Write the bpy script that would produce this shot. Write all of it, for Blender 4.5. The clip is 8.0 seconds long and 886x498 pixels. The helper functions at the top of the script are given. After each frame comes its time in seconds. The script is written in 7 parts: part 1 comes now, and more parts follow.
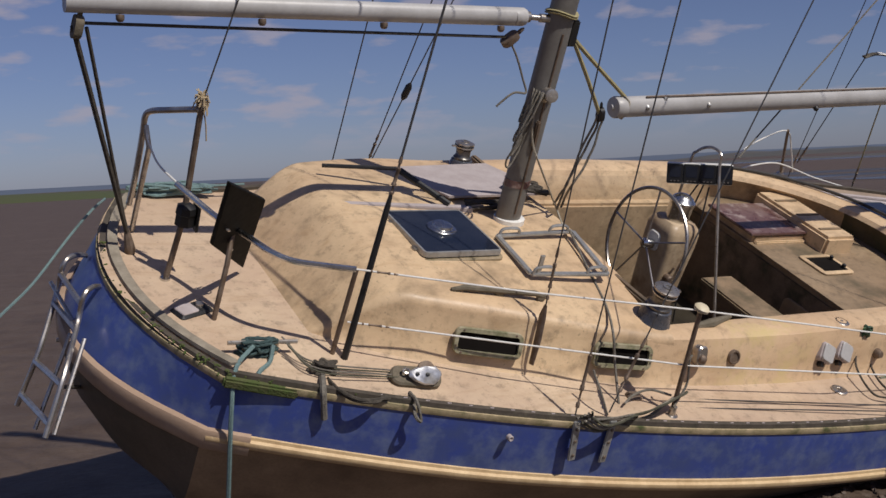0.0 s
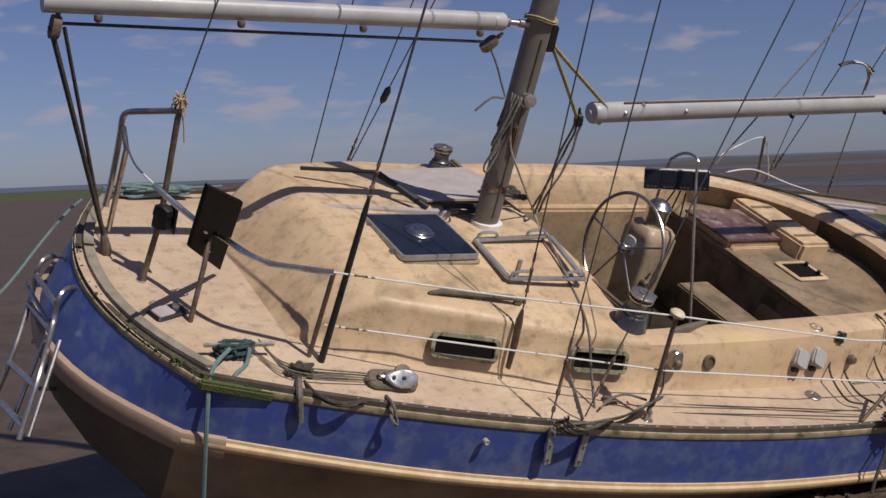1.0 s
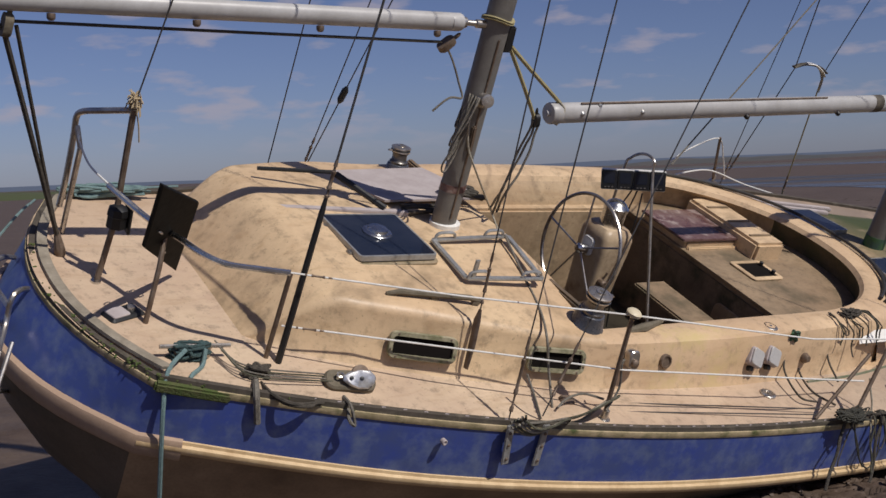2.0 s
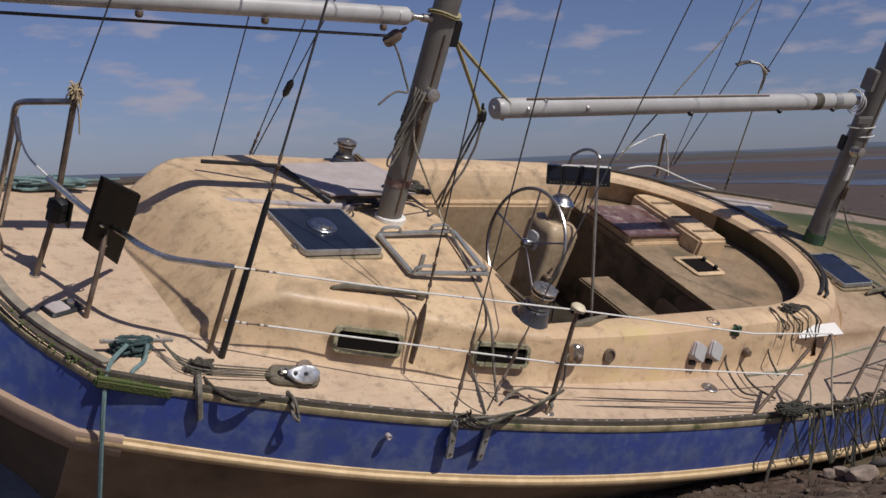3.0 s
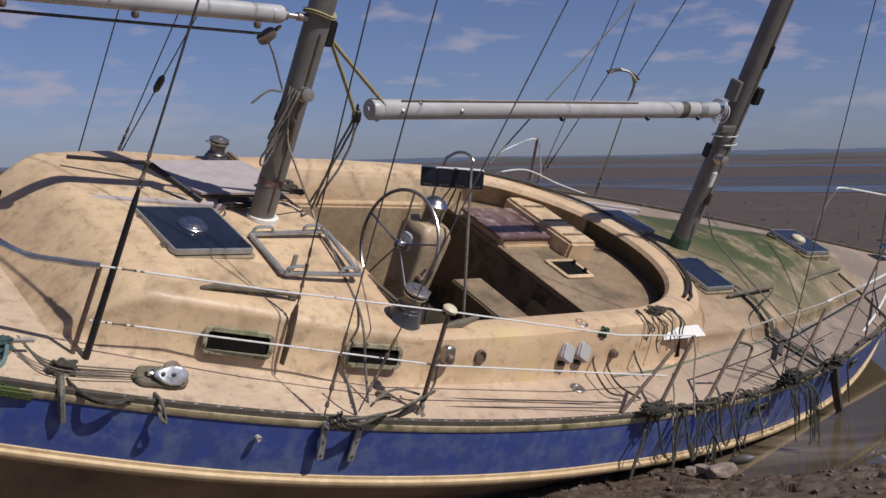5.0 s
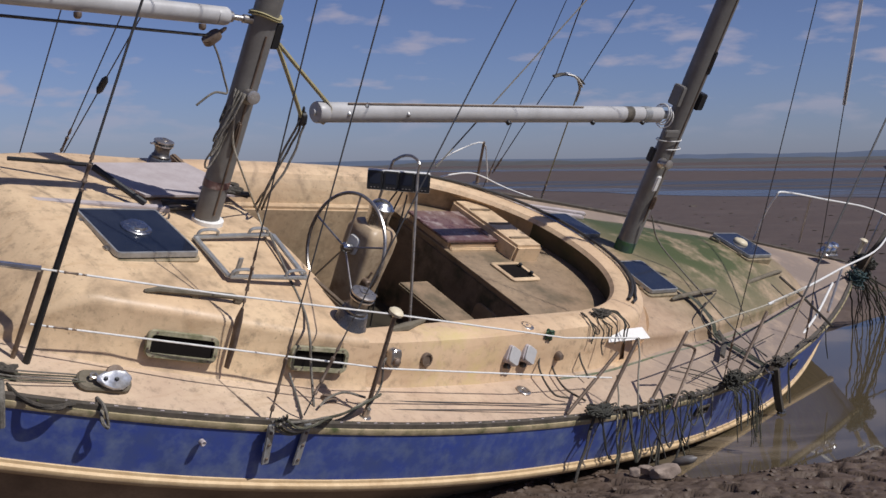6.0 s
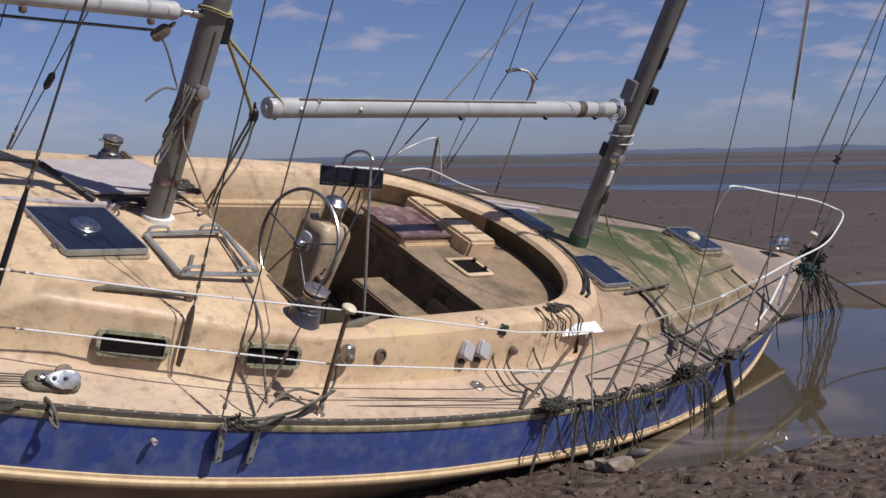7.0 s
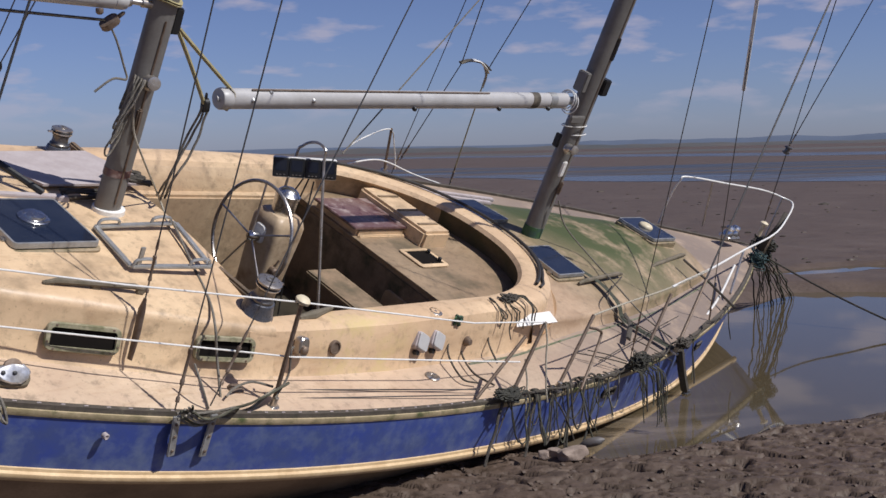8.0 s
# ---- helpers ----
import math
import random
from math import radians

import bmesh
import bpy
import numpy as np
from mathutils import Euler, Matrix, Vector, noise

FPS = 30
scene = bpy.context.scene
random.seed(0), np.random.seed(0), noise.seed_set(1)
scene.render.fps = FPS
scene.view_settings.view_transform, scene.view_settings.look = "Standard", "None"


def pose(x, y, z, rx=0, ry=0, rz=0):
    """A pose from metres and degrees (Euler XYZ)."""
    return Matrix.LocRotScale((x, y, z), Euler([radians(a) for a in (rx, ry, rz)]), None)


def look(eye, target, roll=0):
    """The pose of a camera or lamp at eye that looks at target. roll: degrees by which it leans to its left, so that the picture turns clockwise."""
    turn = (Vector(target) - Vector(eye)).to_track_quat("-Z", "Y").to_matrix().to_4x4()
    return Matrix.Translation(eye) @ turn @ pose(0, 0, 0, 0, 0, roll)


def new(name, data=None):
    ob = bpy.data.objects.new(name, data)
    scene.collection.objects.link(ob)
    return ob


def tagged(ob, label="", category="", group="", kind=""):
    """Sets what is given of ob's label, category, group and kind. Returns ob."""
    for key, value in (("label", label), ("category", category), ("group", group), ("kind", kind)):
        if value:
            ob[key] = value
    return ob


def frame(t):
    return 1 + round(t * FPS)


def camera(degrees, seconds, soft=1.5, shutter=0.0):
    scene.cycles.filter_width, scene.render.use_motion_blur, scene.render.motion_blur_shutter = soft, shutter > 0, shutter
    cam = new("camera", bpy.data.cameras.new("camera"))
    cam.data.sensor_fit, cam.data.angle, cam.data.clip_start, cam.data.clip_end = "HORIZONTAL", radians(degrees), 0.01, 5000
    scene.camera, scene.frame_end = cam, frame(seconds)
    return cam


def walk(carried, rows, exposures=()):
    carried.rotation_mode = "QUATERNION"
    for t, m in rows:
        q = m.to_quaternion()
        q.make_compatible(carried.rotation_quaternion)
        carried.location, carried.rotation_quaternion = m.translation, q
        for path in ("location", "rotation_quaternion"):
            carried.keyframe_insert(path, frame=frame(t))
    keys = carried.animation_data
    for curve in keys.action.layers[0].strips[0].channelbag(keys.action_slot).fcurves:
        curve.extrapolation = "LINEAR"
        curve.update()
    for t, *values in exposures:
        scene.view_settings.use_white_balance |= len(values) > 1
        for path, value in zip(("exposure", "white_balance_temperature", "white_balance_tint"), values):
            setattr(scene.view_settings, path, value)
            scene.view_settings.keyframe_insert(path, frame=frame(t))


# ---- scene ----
cam = camera(41.9, 8.0)
PATH = [
    # seconds, x, y, z, turns about x, y and z
    (0.0, 0.0, 0.0, 2.05, 86.16, 3.08, 0.0),
    (0.5, -0.002, -0.002, 2.052, 86.177, 2.879, -0.332),
    (1.0, 0.004, -0.009, 2.055, 86.252, 2.571, -1.042),
    (1.5, 0.008, -0.008, 2.051, 86.318, 2.549, -2.012),
    (3.0, 0.022, 0.001, 2.049, 85.84, 2.174, -5.662),
    (3.5, 0.025, 0.006, 2.051, 85.728, 1.801, -7.308),
    (4.0, 0.029, 0.002, 2.051, 85.703, 1.498, -8.8),
    (4.5, 0.034, -0.002, 2.05, 85.681, 1.296, -10.272),
    (6.0, 0.042, -0.021, 2.052, 85.808, 0.9, -14.322),
    (6.5, 0.052, -0.017, 2.049, 85.775, 0.914, -15.346),
    (7.0, 0.061, -0.016, 2.047, 85.578, 1.142, -16.512),
    (7.5, 0.066, -0.014, 2.047, 85.277, 1.259, -17.737),
    (8.0, 0.068, -0.016, 2.045, 85.102, 1.236, -18.748),
]
walk(cam, [(t, pose(x, y, z, rx, ry, rz)) for t, x, y, z, rx, ry, rz in PATH],
     exposures=((0.0, -0.05, 6340, 10), (3.5, 0.0, 6170, 10), (6.5, 0.22, 5950, 10), (8.0, 0.32, 5960, 10)))

# ---- light ----
SUN_DIR = Vector((0.540, -0.478, 0.694)).normalized()
world = bpy.data.worlds.new("sky")
scene.world = world
world.use_nodes = True
wn, wl = world.node_tree.nodes, world.node_tree.links
sky = wn.new("ShaderNodeTexSky")
sky.sky_type, sky.sun_disc = "NISHITA", False
sky.sun_elevation = math.asin(SUN_DIR.z)
sky.sun_rotation = math.atan2(SUN_DIR.x, SUN_DIR.y)
sky.altitude, sky.air_density, sky.dust_density, sky.ozone_density = 0, 1.0, 0.3, 3.0
# a hazy blue cast and low rows of small fair-weather clouds
tint = wn.new("ShaderNodeMix")
tint.data_type, tint.blend_type = "RGBA", "MULTIPLY"
tint.inputs[0].default_value = 1.0
tint.inputs[7].default_value = (0.82, 0.77, 1.06, 1)
wl.new(sky.outputs[0], tint.inputs[6])
haze = wn.new("ShaderNodeMix")
haze.data_type = "RGBA"
haze.inputs[6].default_value, haze.inputs[7].default_value = (0.73, 0.80, 1.26, 1), (0.82, 0.77, 1.06, 1)
wl.new(haze.outputs[2], tint.inputs[7])
where = wn.new("ShaderNodeTexCoord")
squash = wn.new("ShaderNodeMapping")
squash.inputs["Scale"].default_value = (1.0, 1.0, 3.6)
squash.inputs["Location"].default_value = (0.35, 0.1, 0.2)
wl.new(where.outputs["Generated"], squash.inputs["Vector"])
puff = wn.new("ShaderNodeTexNoise")
puff.inputs["Scale"].default_value, puff.inputs["Detail"].default_value, puff.inputs["Roughness"].default_value = 15.0, 5.0, 0.5
wl.new(squash.outputs[0], puff.inputs["Vector"])
cut = wn.new("ShaderNodeMapRange")
cut.inputs["From Min"].default_value, cut.inputs["From Max"].default_value, cut.inputs["To Max"].default_value = 0.535, 0.66, 0.56
wl.new(puff.outputs["Fac"], cut.inputs["Value"])
split = wn.new("ShaderNodeSeparateXYZ")
wl.new(where.outputs["Generated"], split.inputs[0])
low = wn.new("ShaderNodeMapRange")
low.inputs["From Min"].default_value, low.inputs["From Max"].default_value = 0.015, 0.06
wl.new(split.outputs["Z"], low.inputs["Value"])
lift = wn.new("ShaderNodeMapRange")
lift.inputs["From Min"].default_value, lift.inputs["From Max"].default_value = 0.0, 0.13
wl.new(split.outputs["Z"], lift.inputs["Value"])
wl.new(lift.outputs[0], haze.inputs[0])
veil = wn.new("ShaderNodeMath")
veil.operation = "MULTIPLY"
wl.new(cut.outputs[0], veil.inputs[0])
wl.new(low.outputs[0], veil.inputs[1])
cloud = wn.new("ShaderNodeMix")
cloud.data_type = "RGBA"
wl.new(veil.outputs[0], cloud.inputs[0])
wl.new(tint.outputs[2], cloud.inputs[6])
cloud.inputs[7].default_value = (8.0, 6.9, 7.5, 1)
wl.new(cloud.outputs[2], wn["Background"].inputs[0])
wn["Background"].inputs[1].default_value = 0.050
sun = new("sun", bpy.data.lights.new("sun", "SUN"))
sun.data.energy, sun.data.angle, sun.data.color = 4.05, radians(0.53), (1.0, 0.93, 0.84)
sun.matrix_world = look((SUN_DIR * 60)[:], (0, 0, 0))

# ---- materials ----
def material(name, base, rough=0.6, metal=0.0, dark=None, scale=6.0, amount=0.5, fine=60.0, bump=0.15, bump_scale=40.0,
             spots=None, spot_scale=3.0, spot_cut=(0.55, 0.75), vary=0.0, patch=None, streak=False):
    """Base colour broken by two scales of noise, an optional second stain colour, and fine relief."""
    m = bpy.data.materials.new(name)
    m.use_nodes = True
    n, l = m.node_tree.nodes, m.node_tree.links
    b = n["Principled BSDF"]
    b.inputs["Metallic"].default_value = metal
    co = n.new("ShaderNodeTexCoord")

    def noise_node(s, detail=6.0, r=0.6):
        t = n.new("ShaderNodeTexNoise")
        t.inputs["Scale"].default_value, t.inputs["Detail"].default_value, t.inputs["Roughness"].default_value = s, detail, r
        l.new(co.outputs["Object"], t.inputs["Vector"])
        return t.outputs["Fac"]

    def drawn_noise(stretch):
        mp = n.new("ShaderNodeMapping")
        mp.inputs["Scale"].default_value = stretch
        l.new(co.outputs["Object"], mp.inputs["Vector"])
        t = n.new("ShaderNodeTexNoise")
        t.inputs["Scale"].default_value, t.inputs["Detail"].default_value, t.inputs["Roughness"].default_value, t.inputs["Distortion"].default_value = 1.0, 8.0, 0.68, 0.6
        l.new(mp.outputs[0], t.inputs["Vector"])
        return t.outputs["Fac"]

    def ramp(fac, lo, hi):
        r = n.new("ShaderNodeMapRange")
        r.inputs["From Min"].default_value, r.inputs["From Max"].default_value = lo, hi
        l.new(fac, r.inputs["Value"])
        return r.outputs["Result"]

    def mix(fac, a, c):
        x = n.new("ShaderNodeMix")
        x.data_type = "RGBA"
        for sock, v in ((x.inputs[0], fac), (x.inputs[6], a), (x.inputs[7], c)):
            if hasattr(v, "links"):
                l.new(v, sock)
            else:
                sock.default_value = v if not isinstance(v, tuple) else (*v, 1)
        return x.outputs[2]

    def scaled(fac, k):
        x = n.new("ShaderNodeMath")
        x.operation = "MULTIPLY"
        l.new(fac, x.inputs[0])
        x.inputs[1].default_value = k
        return x.outputs[0]

    dark = dark or tuple(c * 0.6 for c in base)
    big = ramp(noise_node(scale), 0.35, 0.75)
    sc = n.new("ShaderNodeMath")
    sc.operation = "MULTIPLY"
    l.new(big, sc.inputs[0])
    sc.inputs[1].default_value = amount
    col = mix(sc.outputs[0], base, dark)
    grain = n.new("ShaderNodeMath")
    grain.operation = "MULTIPLY"
    l.new(ramp(noise_node(fine, 3.0), 0.4, 0.8), grain.inputs[0])
    grain.inputs[1].default_value = amount * 0.45
    col = mix(grain.outputs[0], col, dark)
    if streak:
        # grime in fine scuffs and specks
        col = mix(scaled(ramp(noise_node(13.0, 9.0, 0.75), 0.52, 0.68), 0.75), col, tuple(c * 0.36 for c in base))
        col = mix(scaled(ramp(drawn_noise((2.4, 11.0, 11.0)), 0.53, 0.70), 0.55), col, (base[0] * 0.62, base[1] * 0.54, base[2] * 0.46))
        col = mix(scaled(ramp(noise_node(3.7, 7.0, 0.6), 0.52, 0.68), 0.35), col, tuple(min(0.8, c * 1.22) for c in base))
        col = mix(scaled(ramp(noise_node(55.0, 2.0, 0.5), 0.67, 0.73), 0.45), col, tuple(c * 0.22 for c in base))
        col = mix(scaled(ramp(noise_node(0.9, 5.0, 0.55), 0.42, 0.66), 0.35), col, (base[0] * 0.80, base[1] * 0.70, base[2] * 0.66))
    if spots:
        fac = ramp(noise_node(spot_scale, 8.0, 0.65), *spot_cut)
        if patch:
            # the stain grows on one patch of the thing only
            dist = n.new("ShaderNodeVectorMath")
            dist.operation = "DISTANCE"
            l.new(co.outputs["Object"], dist.inputs[0])
            dist.inputs[1].default_value = patch[0]
            edge = ramp(dist.outputs["Value"], patch[1], patch[1] * 0.35)
            both = n.new("ShaderNodeMath")
            both.operation = "MULTIPLY"
            l.new(fac, both.inputs[0])
            l.new(edge, both.inputs[1])
            fac = both.outputs[0]
        col = mix(fac, col, spots)
    if vary:
        info = n.new("ShaderNodeObjectInfo")
        hv = n.new("ShaderNodeHueSaturation")
        l.new(col, hv.inputs["Color"])
        l.new(ramp(info.outputs["Random"], -1.0 / vary, 1.0 / vary), hv.inputs["Value"])
        col = hv.outputs[0]
    l.new(col, b.inputs["Base Color"])
    rr = n.new("ShaderNodeMapRange")
    rr.inputs["To Min"].default_value, rr.inputs["To Max"].default_value = max(0.02, rough - 0.12), min(1.0, rough + 0.12)
    l.new(noise_node(scale * 3), rr.inputs["Value"])
    l.new(rr.outputs["Result"], b.inputs["Roughness"])
    if bump:
        bp = n.new("ShaderNodeBump")
        bp.inputs["Strength"].default_value, bp.inputs["Distance"].default_value = bump, 0.01
        l.new(noise_node(bump_scale, 5.0), bp.inputs["Height"])
        l.new(bp.outputs[0], b.inputs["Normal"])
    return m


M_GEL = material("weathered_cream_gelcoat", (0.645, 0.476, 0.288), 0.5, dark=(0.43, 0.295, 0.18), scale=1.6, amount=0.85, fine=24, bump=0.14, bump_scale=28,
                 spots=(0.25, 0.18, 0.105), spot_scale=3.2, spot_cut=(0.50, 0.80), streak=True)
M_GELC = material("weathered_coaming_gelcoat", (0.638, 0.468, 0.288), 0.5, dark=(0.43, 0.295, 0.18), scale=1.6, amount=0.85, fine=24, bump=0.14, bump_scale=28,
                  spots=(0.55, 0.42, 0.20), spot_scale=6.0, spot_cut=(0.46, 0.62), patch=((1.10, -1.25, 0.18), 0.50), streak=True)
M_DECK = material("worn_side_deck", (0.56, 0.43, 0.295), 0.6, dark=(0.40, 0.28, 0.20), scale=1.6, amount=0.9, fine=24, bump=0.2, bump_scale=60,
                  spots=(0.21, 0.16, 0.125), spot_scale=2.6, spot_cut=(0.18, 0.50), patch=((6.3, -0.8, 0.0), 5.0), streak=True)
M_EDGE = material("mossy_deck_edge", (0.46, 0.36, 0.22), 0.7, dark=(0.20, 0.17, 0.08), scale=12, amount=0.9, bump=0.3, spots=(0.06, 0.075, 0.02), spot_scale=7, spot_cut=(0.50, 0.66))
M_DECKGREEN = material("algae_stained_gelcoat", (0.43, 0.31, 0.20), 0.6, dark=(0.28, 0.185, 0.115), scale=2.6, amount=0.95, fine=35, bump=0.16,
                       spots=(0.052, 0.064, 0.014), spot_scale=2.6, spot_cut=(0.28, 0.50), patch=((5.5, 0.40, 0.2), 2.1), streak=True)
M_BLUE = material("faded_blue_paint", (0.040, 0.068, 0.275), 0.40, dark=(0.06, 0.085, 0.20), scale=7, amount=0.9, fine=26, bump=0.06,
                  spots=(0.17, 0.21, 0.29), spot_scale=8.0, spot_cut=(0.46, 0.86))
M_HULL = material("stained_hull_gelcoat", (0.33, 0.235, 0.15), 0.65, dark=(0.12, 0.08, 0.05), scale=3, amount=0.9, bump=0.1)
# transom copy of the hull colour: weed stain plus its turned-away shade
M_HULLD = material("weedy_shaded_hull", (0.13, 0.10, 0.07), 0.7, dark=(0.05, 0.045, 0.028), scale=3, amount=1.0, bump=0.15)
M_STRAKE = material("rubbing_strake_cream", (0.62, 0.46, 0.26), 0.45, dark=(0.35, 0.22, 0.1), scale=9, amount=0.7)
M_MOSS = material("mossy_timber", (0.20, 0.19, 0.15), 0.9, dark=(0.06, 0.09, 0.02), scale=9, amount=0.9, bump=0.5)
M_ALU = material("weathered_grey_spar_paint", (0.20, 0.19, 0.175), 0.5, 0.2, dark=(0.10, 0.09, 0.08), scale=7, amount=0.6, bump=0.05)
M_BOOM = material("white_spar_paint", (0.44, 0.43, 0.42), 0.42, dark=(0.27, 0.255, 0.24), scale=6, amount=0.6, bump=0.03)
M_STEEL = material("tarnished_stainless_steel", (0.52, 0.50, 0.47), 0.3, 0.85, dark=(0.22, 0.15, 0.09), scale=20, amount=0.6, bump=0.03)
M_DULL = material("rusty_dull_steel", (0.22, 0.17, 0.13), 0.55, 0.5, dark=(0.10, 0.06, 0.035), scale=25, amount=0.8)
M_CHROME = material("polished_chrome", (0.70, 0.70, 0.69), 0.24, 1.0, dark=(0.32, 0.30, 0.27), scale=20, amount=0.6, bump=0.03)
M_BLACK = material("black_plastic", (0.008, 0.008, 0.009), 0.5, dark=(0.016, 0.016, 0.016), scale=12)
M_GLASS = material("smoked_acrylic", (0.010, 0.014, 0.026), 0.14, dark=(0.03, 0.035, 0.05), scale=5, amount=0.6, bump=0.0)
M_RUBBER = material("black_rubber_trim", (0.02, 0.018, 0.017), 0.55, dark=(0.06, 0.05, 0.04), scale=12)
M_WIRE = material("wire_rope", (0.10, 0.095, 0.09), 0.5, 0.6, scale=40)
M_LIFE = material("white_coated_lifeline", (0.75, 0.73, 0.68), 0.4, scale=30, amount=0.5)
M_ROPE = material("grey_weathered_rope", (0.20, 0.18, 0.15), 0.9, dark=(0.09, 0.08, 0.06), scale=60, amount=0.8, bump=0.6, bump_scale=200)
M_TEAL = material("teal_polyprop_rope", (0.17, 0.25, 0.24), 0.85, dark=(0.09, 0.15, 0.16), scale=50, amount=0.8, bump=0.6, bump_scale=220)
M_TEALD = material("soiled_teal_rope", (0.055, 0.10, 0.10), 0.85, dark=(0.025, 0.04, 0.038), scale=50, amount=0.9, bump=0.8, bump_scale=220)
M_ROPED = material("dirty_green_grey_rope", (0.10, 0.095, 0.065), 0.9, dark=(0.04, 0.04, 0.022), scale=50, amount=0.9, bump=0.6, bump_scale=200)
M_WEED = material("wet_wrack_and_rope", (0.050, 0.046, 0.032), 0.7, dark=(0.012, 0.012, 0.008), scale=14, amount=1.0, bump=0.7, bump_scale=130, spots=(0.15, 0.13, 0.10), spot_scale=6, spot_cut=(0.60, 0.72))
M_WINCHD = material("dark_tarnished_drum", (0.20, 0.19, 0.18), 0.38, 0.8, dark=(0.07, 0.06, 0.05), scale=18, amount=0.8)
M_CREAMP = material("cream_plastic", (0.62, 0.54, 0.38), 0.5, dark=(0.42, 0.34, 0.2), scale=14, amount=0.6)
# near-black colour carries the shade at the bottom of the cockpit
M_SOLE = material("shade_black_cockpit_floor", (0.045, 0.036, 0.024), 0.45, dark=(0.015, 0.013, 0.009), scale=3, amount=1.0)
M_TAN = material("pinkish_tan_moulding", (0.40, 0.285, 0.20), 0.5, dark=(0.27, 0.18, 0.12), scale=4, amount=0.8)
M_BOARD = material("silvered_board", (0.30, 0.26, 0.20), 0.85, dark=(0.15, 0.125, 0.09), scale=12, amount=0.9, bump=0.4)
M_CHROMED = material("scratched_chrome", (0.72, 0.72, 0.72), 0.34, 0.75, dark=(0.30, 0.28, 0.26), scale=26, amount=0.9, bump=0.1)
M_STRAPD = material("slimy_dark_webbing", (0.045, 0.048, 0.026), 0.75, dark=(0.02, 0.022, 0.014), scale=8, amount=1.0, bump=0.4, bump_scale=140)
M_HBASE = material("dirty_hatch_coaming", (0.33, 0.25, 0.155), 0.65, dark=(0.11, 0.095, 0.045), scale=14, amount=1.0, bump=0.3)
# grime, darkened further for the shade on the well's front
M_WELLD = material("grimy_shaded_gelcoat", (0.21, 0.145, 0.09), 0.6, dark=(0.08, 0.055, 0.036), scale=3, amount=1.0, spots=(0.03, 0.03, 0.016), spot_scale=3.5, spot_cut=(0.50, 0.66))
M_DROPE = material("dark_wet_rope", (0.080, 0.066, 0.050), 0.8, dark=(0.018, 0.016, 0.011), scale=40, amount=0.8, bump=0.6, bump_scale=160)
M_STRAP = material("yellow_webbing_strap", (0.34, 0.295, 0.155), 0.8, dark=(0.2, 0.17, 0.08), scale=30, amount=0.8)
M_PLY = material("grey_weathered_plywood", (0.42, 0.37, 0.36), 0.85, dark=(0.30, 0.25, 0.24), scale=8, amount=0.8, bump=0.2)
M_FRAME = material("mossy_window_frame", (0.36, 0.32, 0.22), 0.6, dark=(0.08, 0.09, 0.03), scale=22, amount=1.0, bump=0.2)
M_WINCH = material("grey_blue_enamel", (0.075, 0.085, 0.11), 0.28, 0.4, dark=(0.20, 0.17, 0.14), scale=14, amount=0.4)
M_ALUB = material("dull_aluminium", (0.46, 0.46, 0.45), 0.45, 0.6, dark=(0.2, 0.19, 0.17), scale=14, amount=0.7)
M_WOODD = material("grey_driftwood", (0.17, 0.14, 0.10), 0.85, dark=(0.07, 0.06, 0.035), scale=14, amount=0.9, bump=0.4)
# pale blotches draw white reflections and grime into the maroon
M_MAROON = material("maroon_with_pale_reflections", (0.085, 0.034, 0.032), 0.22, dark=(0.20, 0.13, 0.115), scale=9, amount=0.9, bump=0.05, spots=(0.33, 0.26, 0.23), spot_scale=10, spot_cut=(0.52, 0.66))
M_VOID = material("dark_hollow", (0.012, 0.010, 0.009), 0.9, bump=0.0)
# grime, with the shade of the sheltered cockpit added to the colour
M_GELW = material("grimy_shaded_well_gelcoat", (0.235, 0.16, 0.095), 0.6, dark=(0.085, 0.06, 0.04), scale=3, amount=0.9, spots=(0.035, 0.03, 0.022), spot_scale=2.2, spot_cut=(0.46, 0.7))
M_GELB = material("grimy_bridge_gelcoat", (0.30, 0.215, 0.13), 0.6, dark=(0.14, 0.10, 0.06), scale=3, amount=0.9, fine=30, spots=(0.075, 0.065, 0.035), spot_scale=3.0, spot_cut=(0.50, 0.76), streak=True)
# algae and grime, with the shade under the coaming lip in the colour
M_INNER = material("algae_and_shade_gelcoat", (0.15, 0.108, 0.062), 0.65, dark=(0.05, 0.042, 0.022), scale=2.5, amount=1.0, fine=30, spots=(0.05, 0.05, 0.02), spot_scale=3.5, spot_cut=(0.42, 0.66))
M_GELP = material("rust_streaked_gelcoat", (0.50, 0.385, 0.25), 0.45, dark=(0.30, 0.20, 0.115), scale=4, amount=0.9, fine=30, spots=(0.16, 0.085, 0.04), spot_scale=6, spot_cut=(0.52, 0.72))
M_GELS = material("tan_cockpit_gelcoat", (0.54, 0.395, 0.24), 0.55, dark=(0.30, 0.205, 0.12), scale=2.5, amount=0.9, fine=30, spots=(0.16, 0.115, 0.065), spot_scale=3, spot_cut=(0.55, 0.8), streak=True)
M_GELD = material("dirty_gelcoat", (0.34, 0.24, 0.13), 0.6, dark=(0.16, 0.10, 0.06), scale=6, amount=0.9)
# the blue of the distant air is mixed into the hill colour
M_HILL = material("haze_tinted_hillside", (0.085, 0.108, 0.155), 1.0, dark=(0.065, 0.088, 0.13), scale=0.004, fine=0.02, bump=0.0)
M_SHORE = material("distant_shore_trees", (0.055, 0.06, 0.06), 1.0, dark=(0.13, 0.10, 0.08), scale=0.02, fine=0.2, bump=0.0)
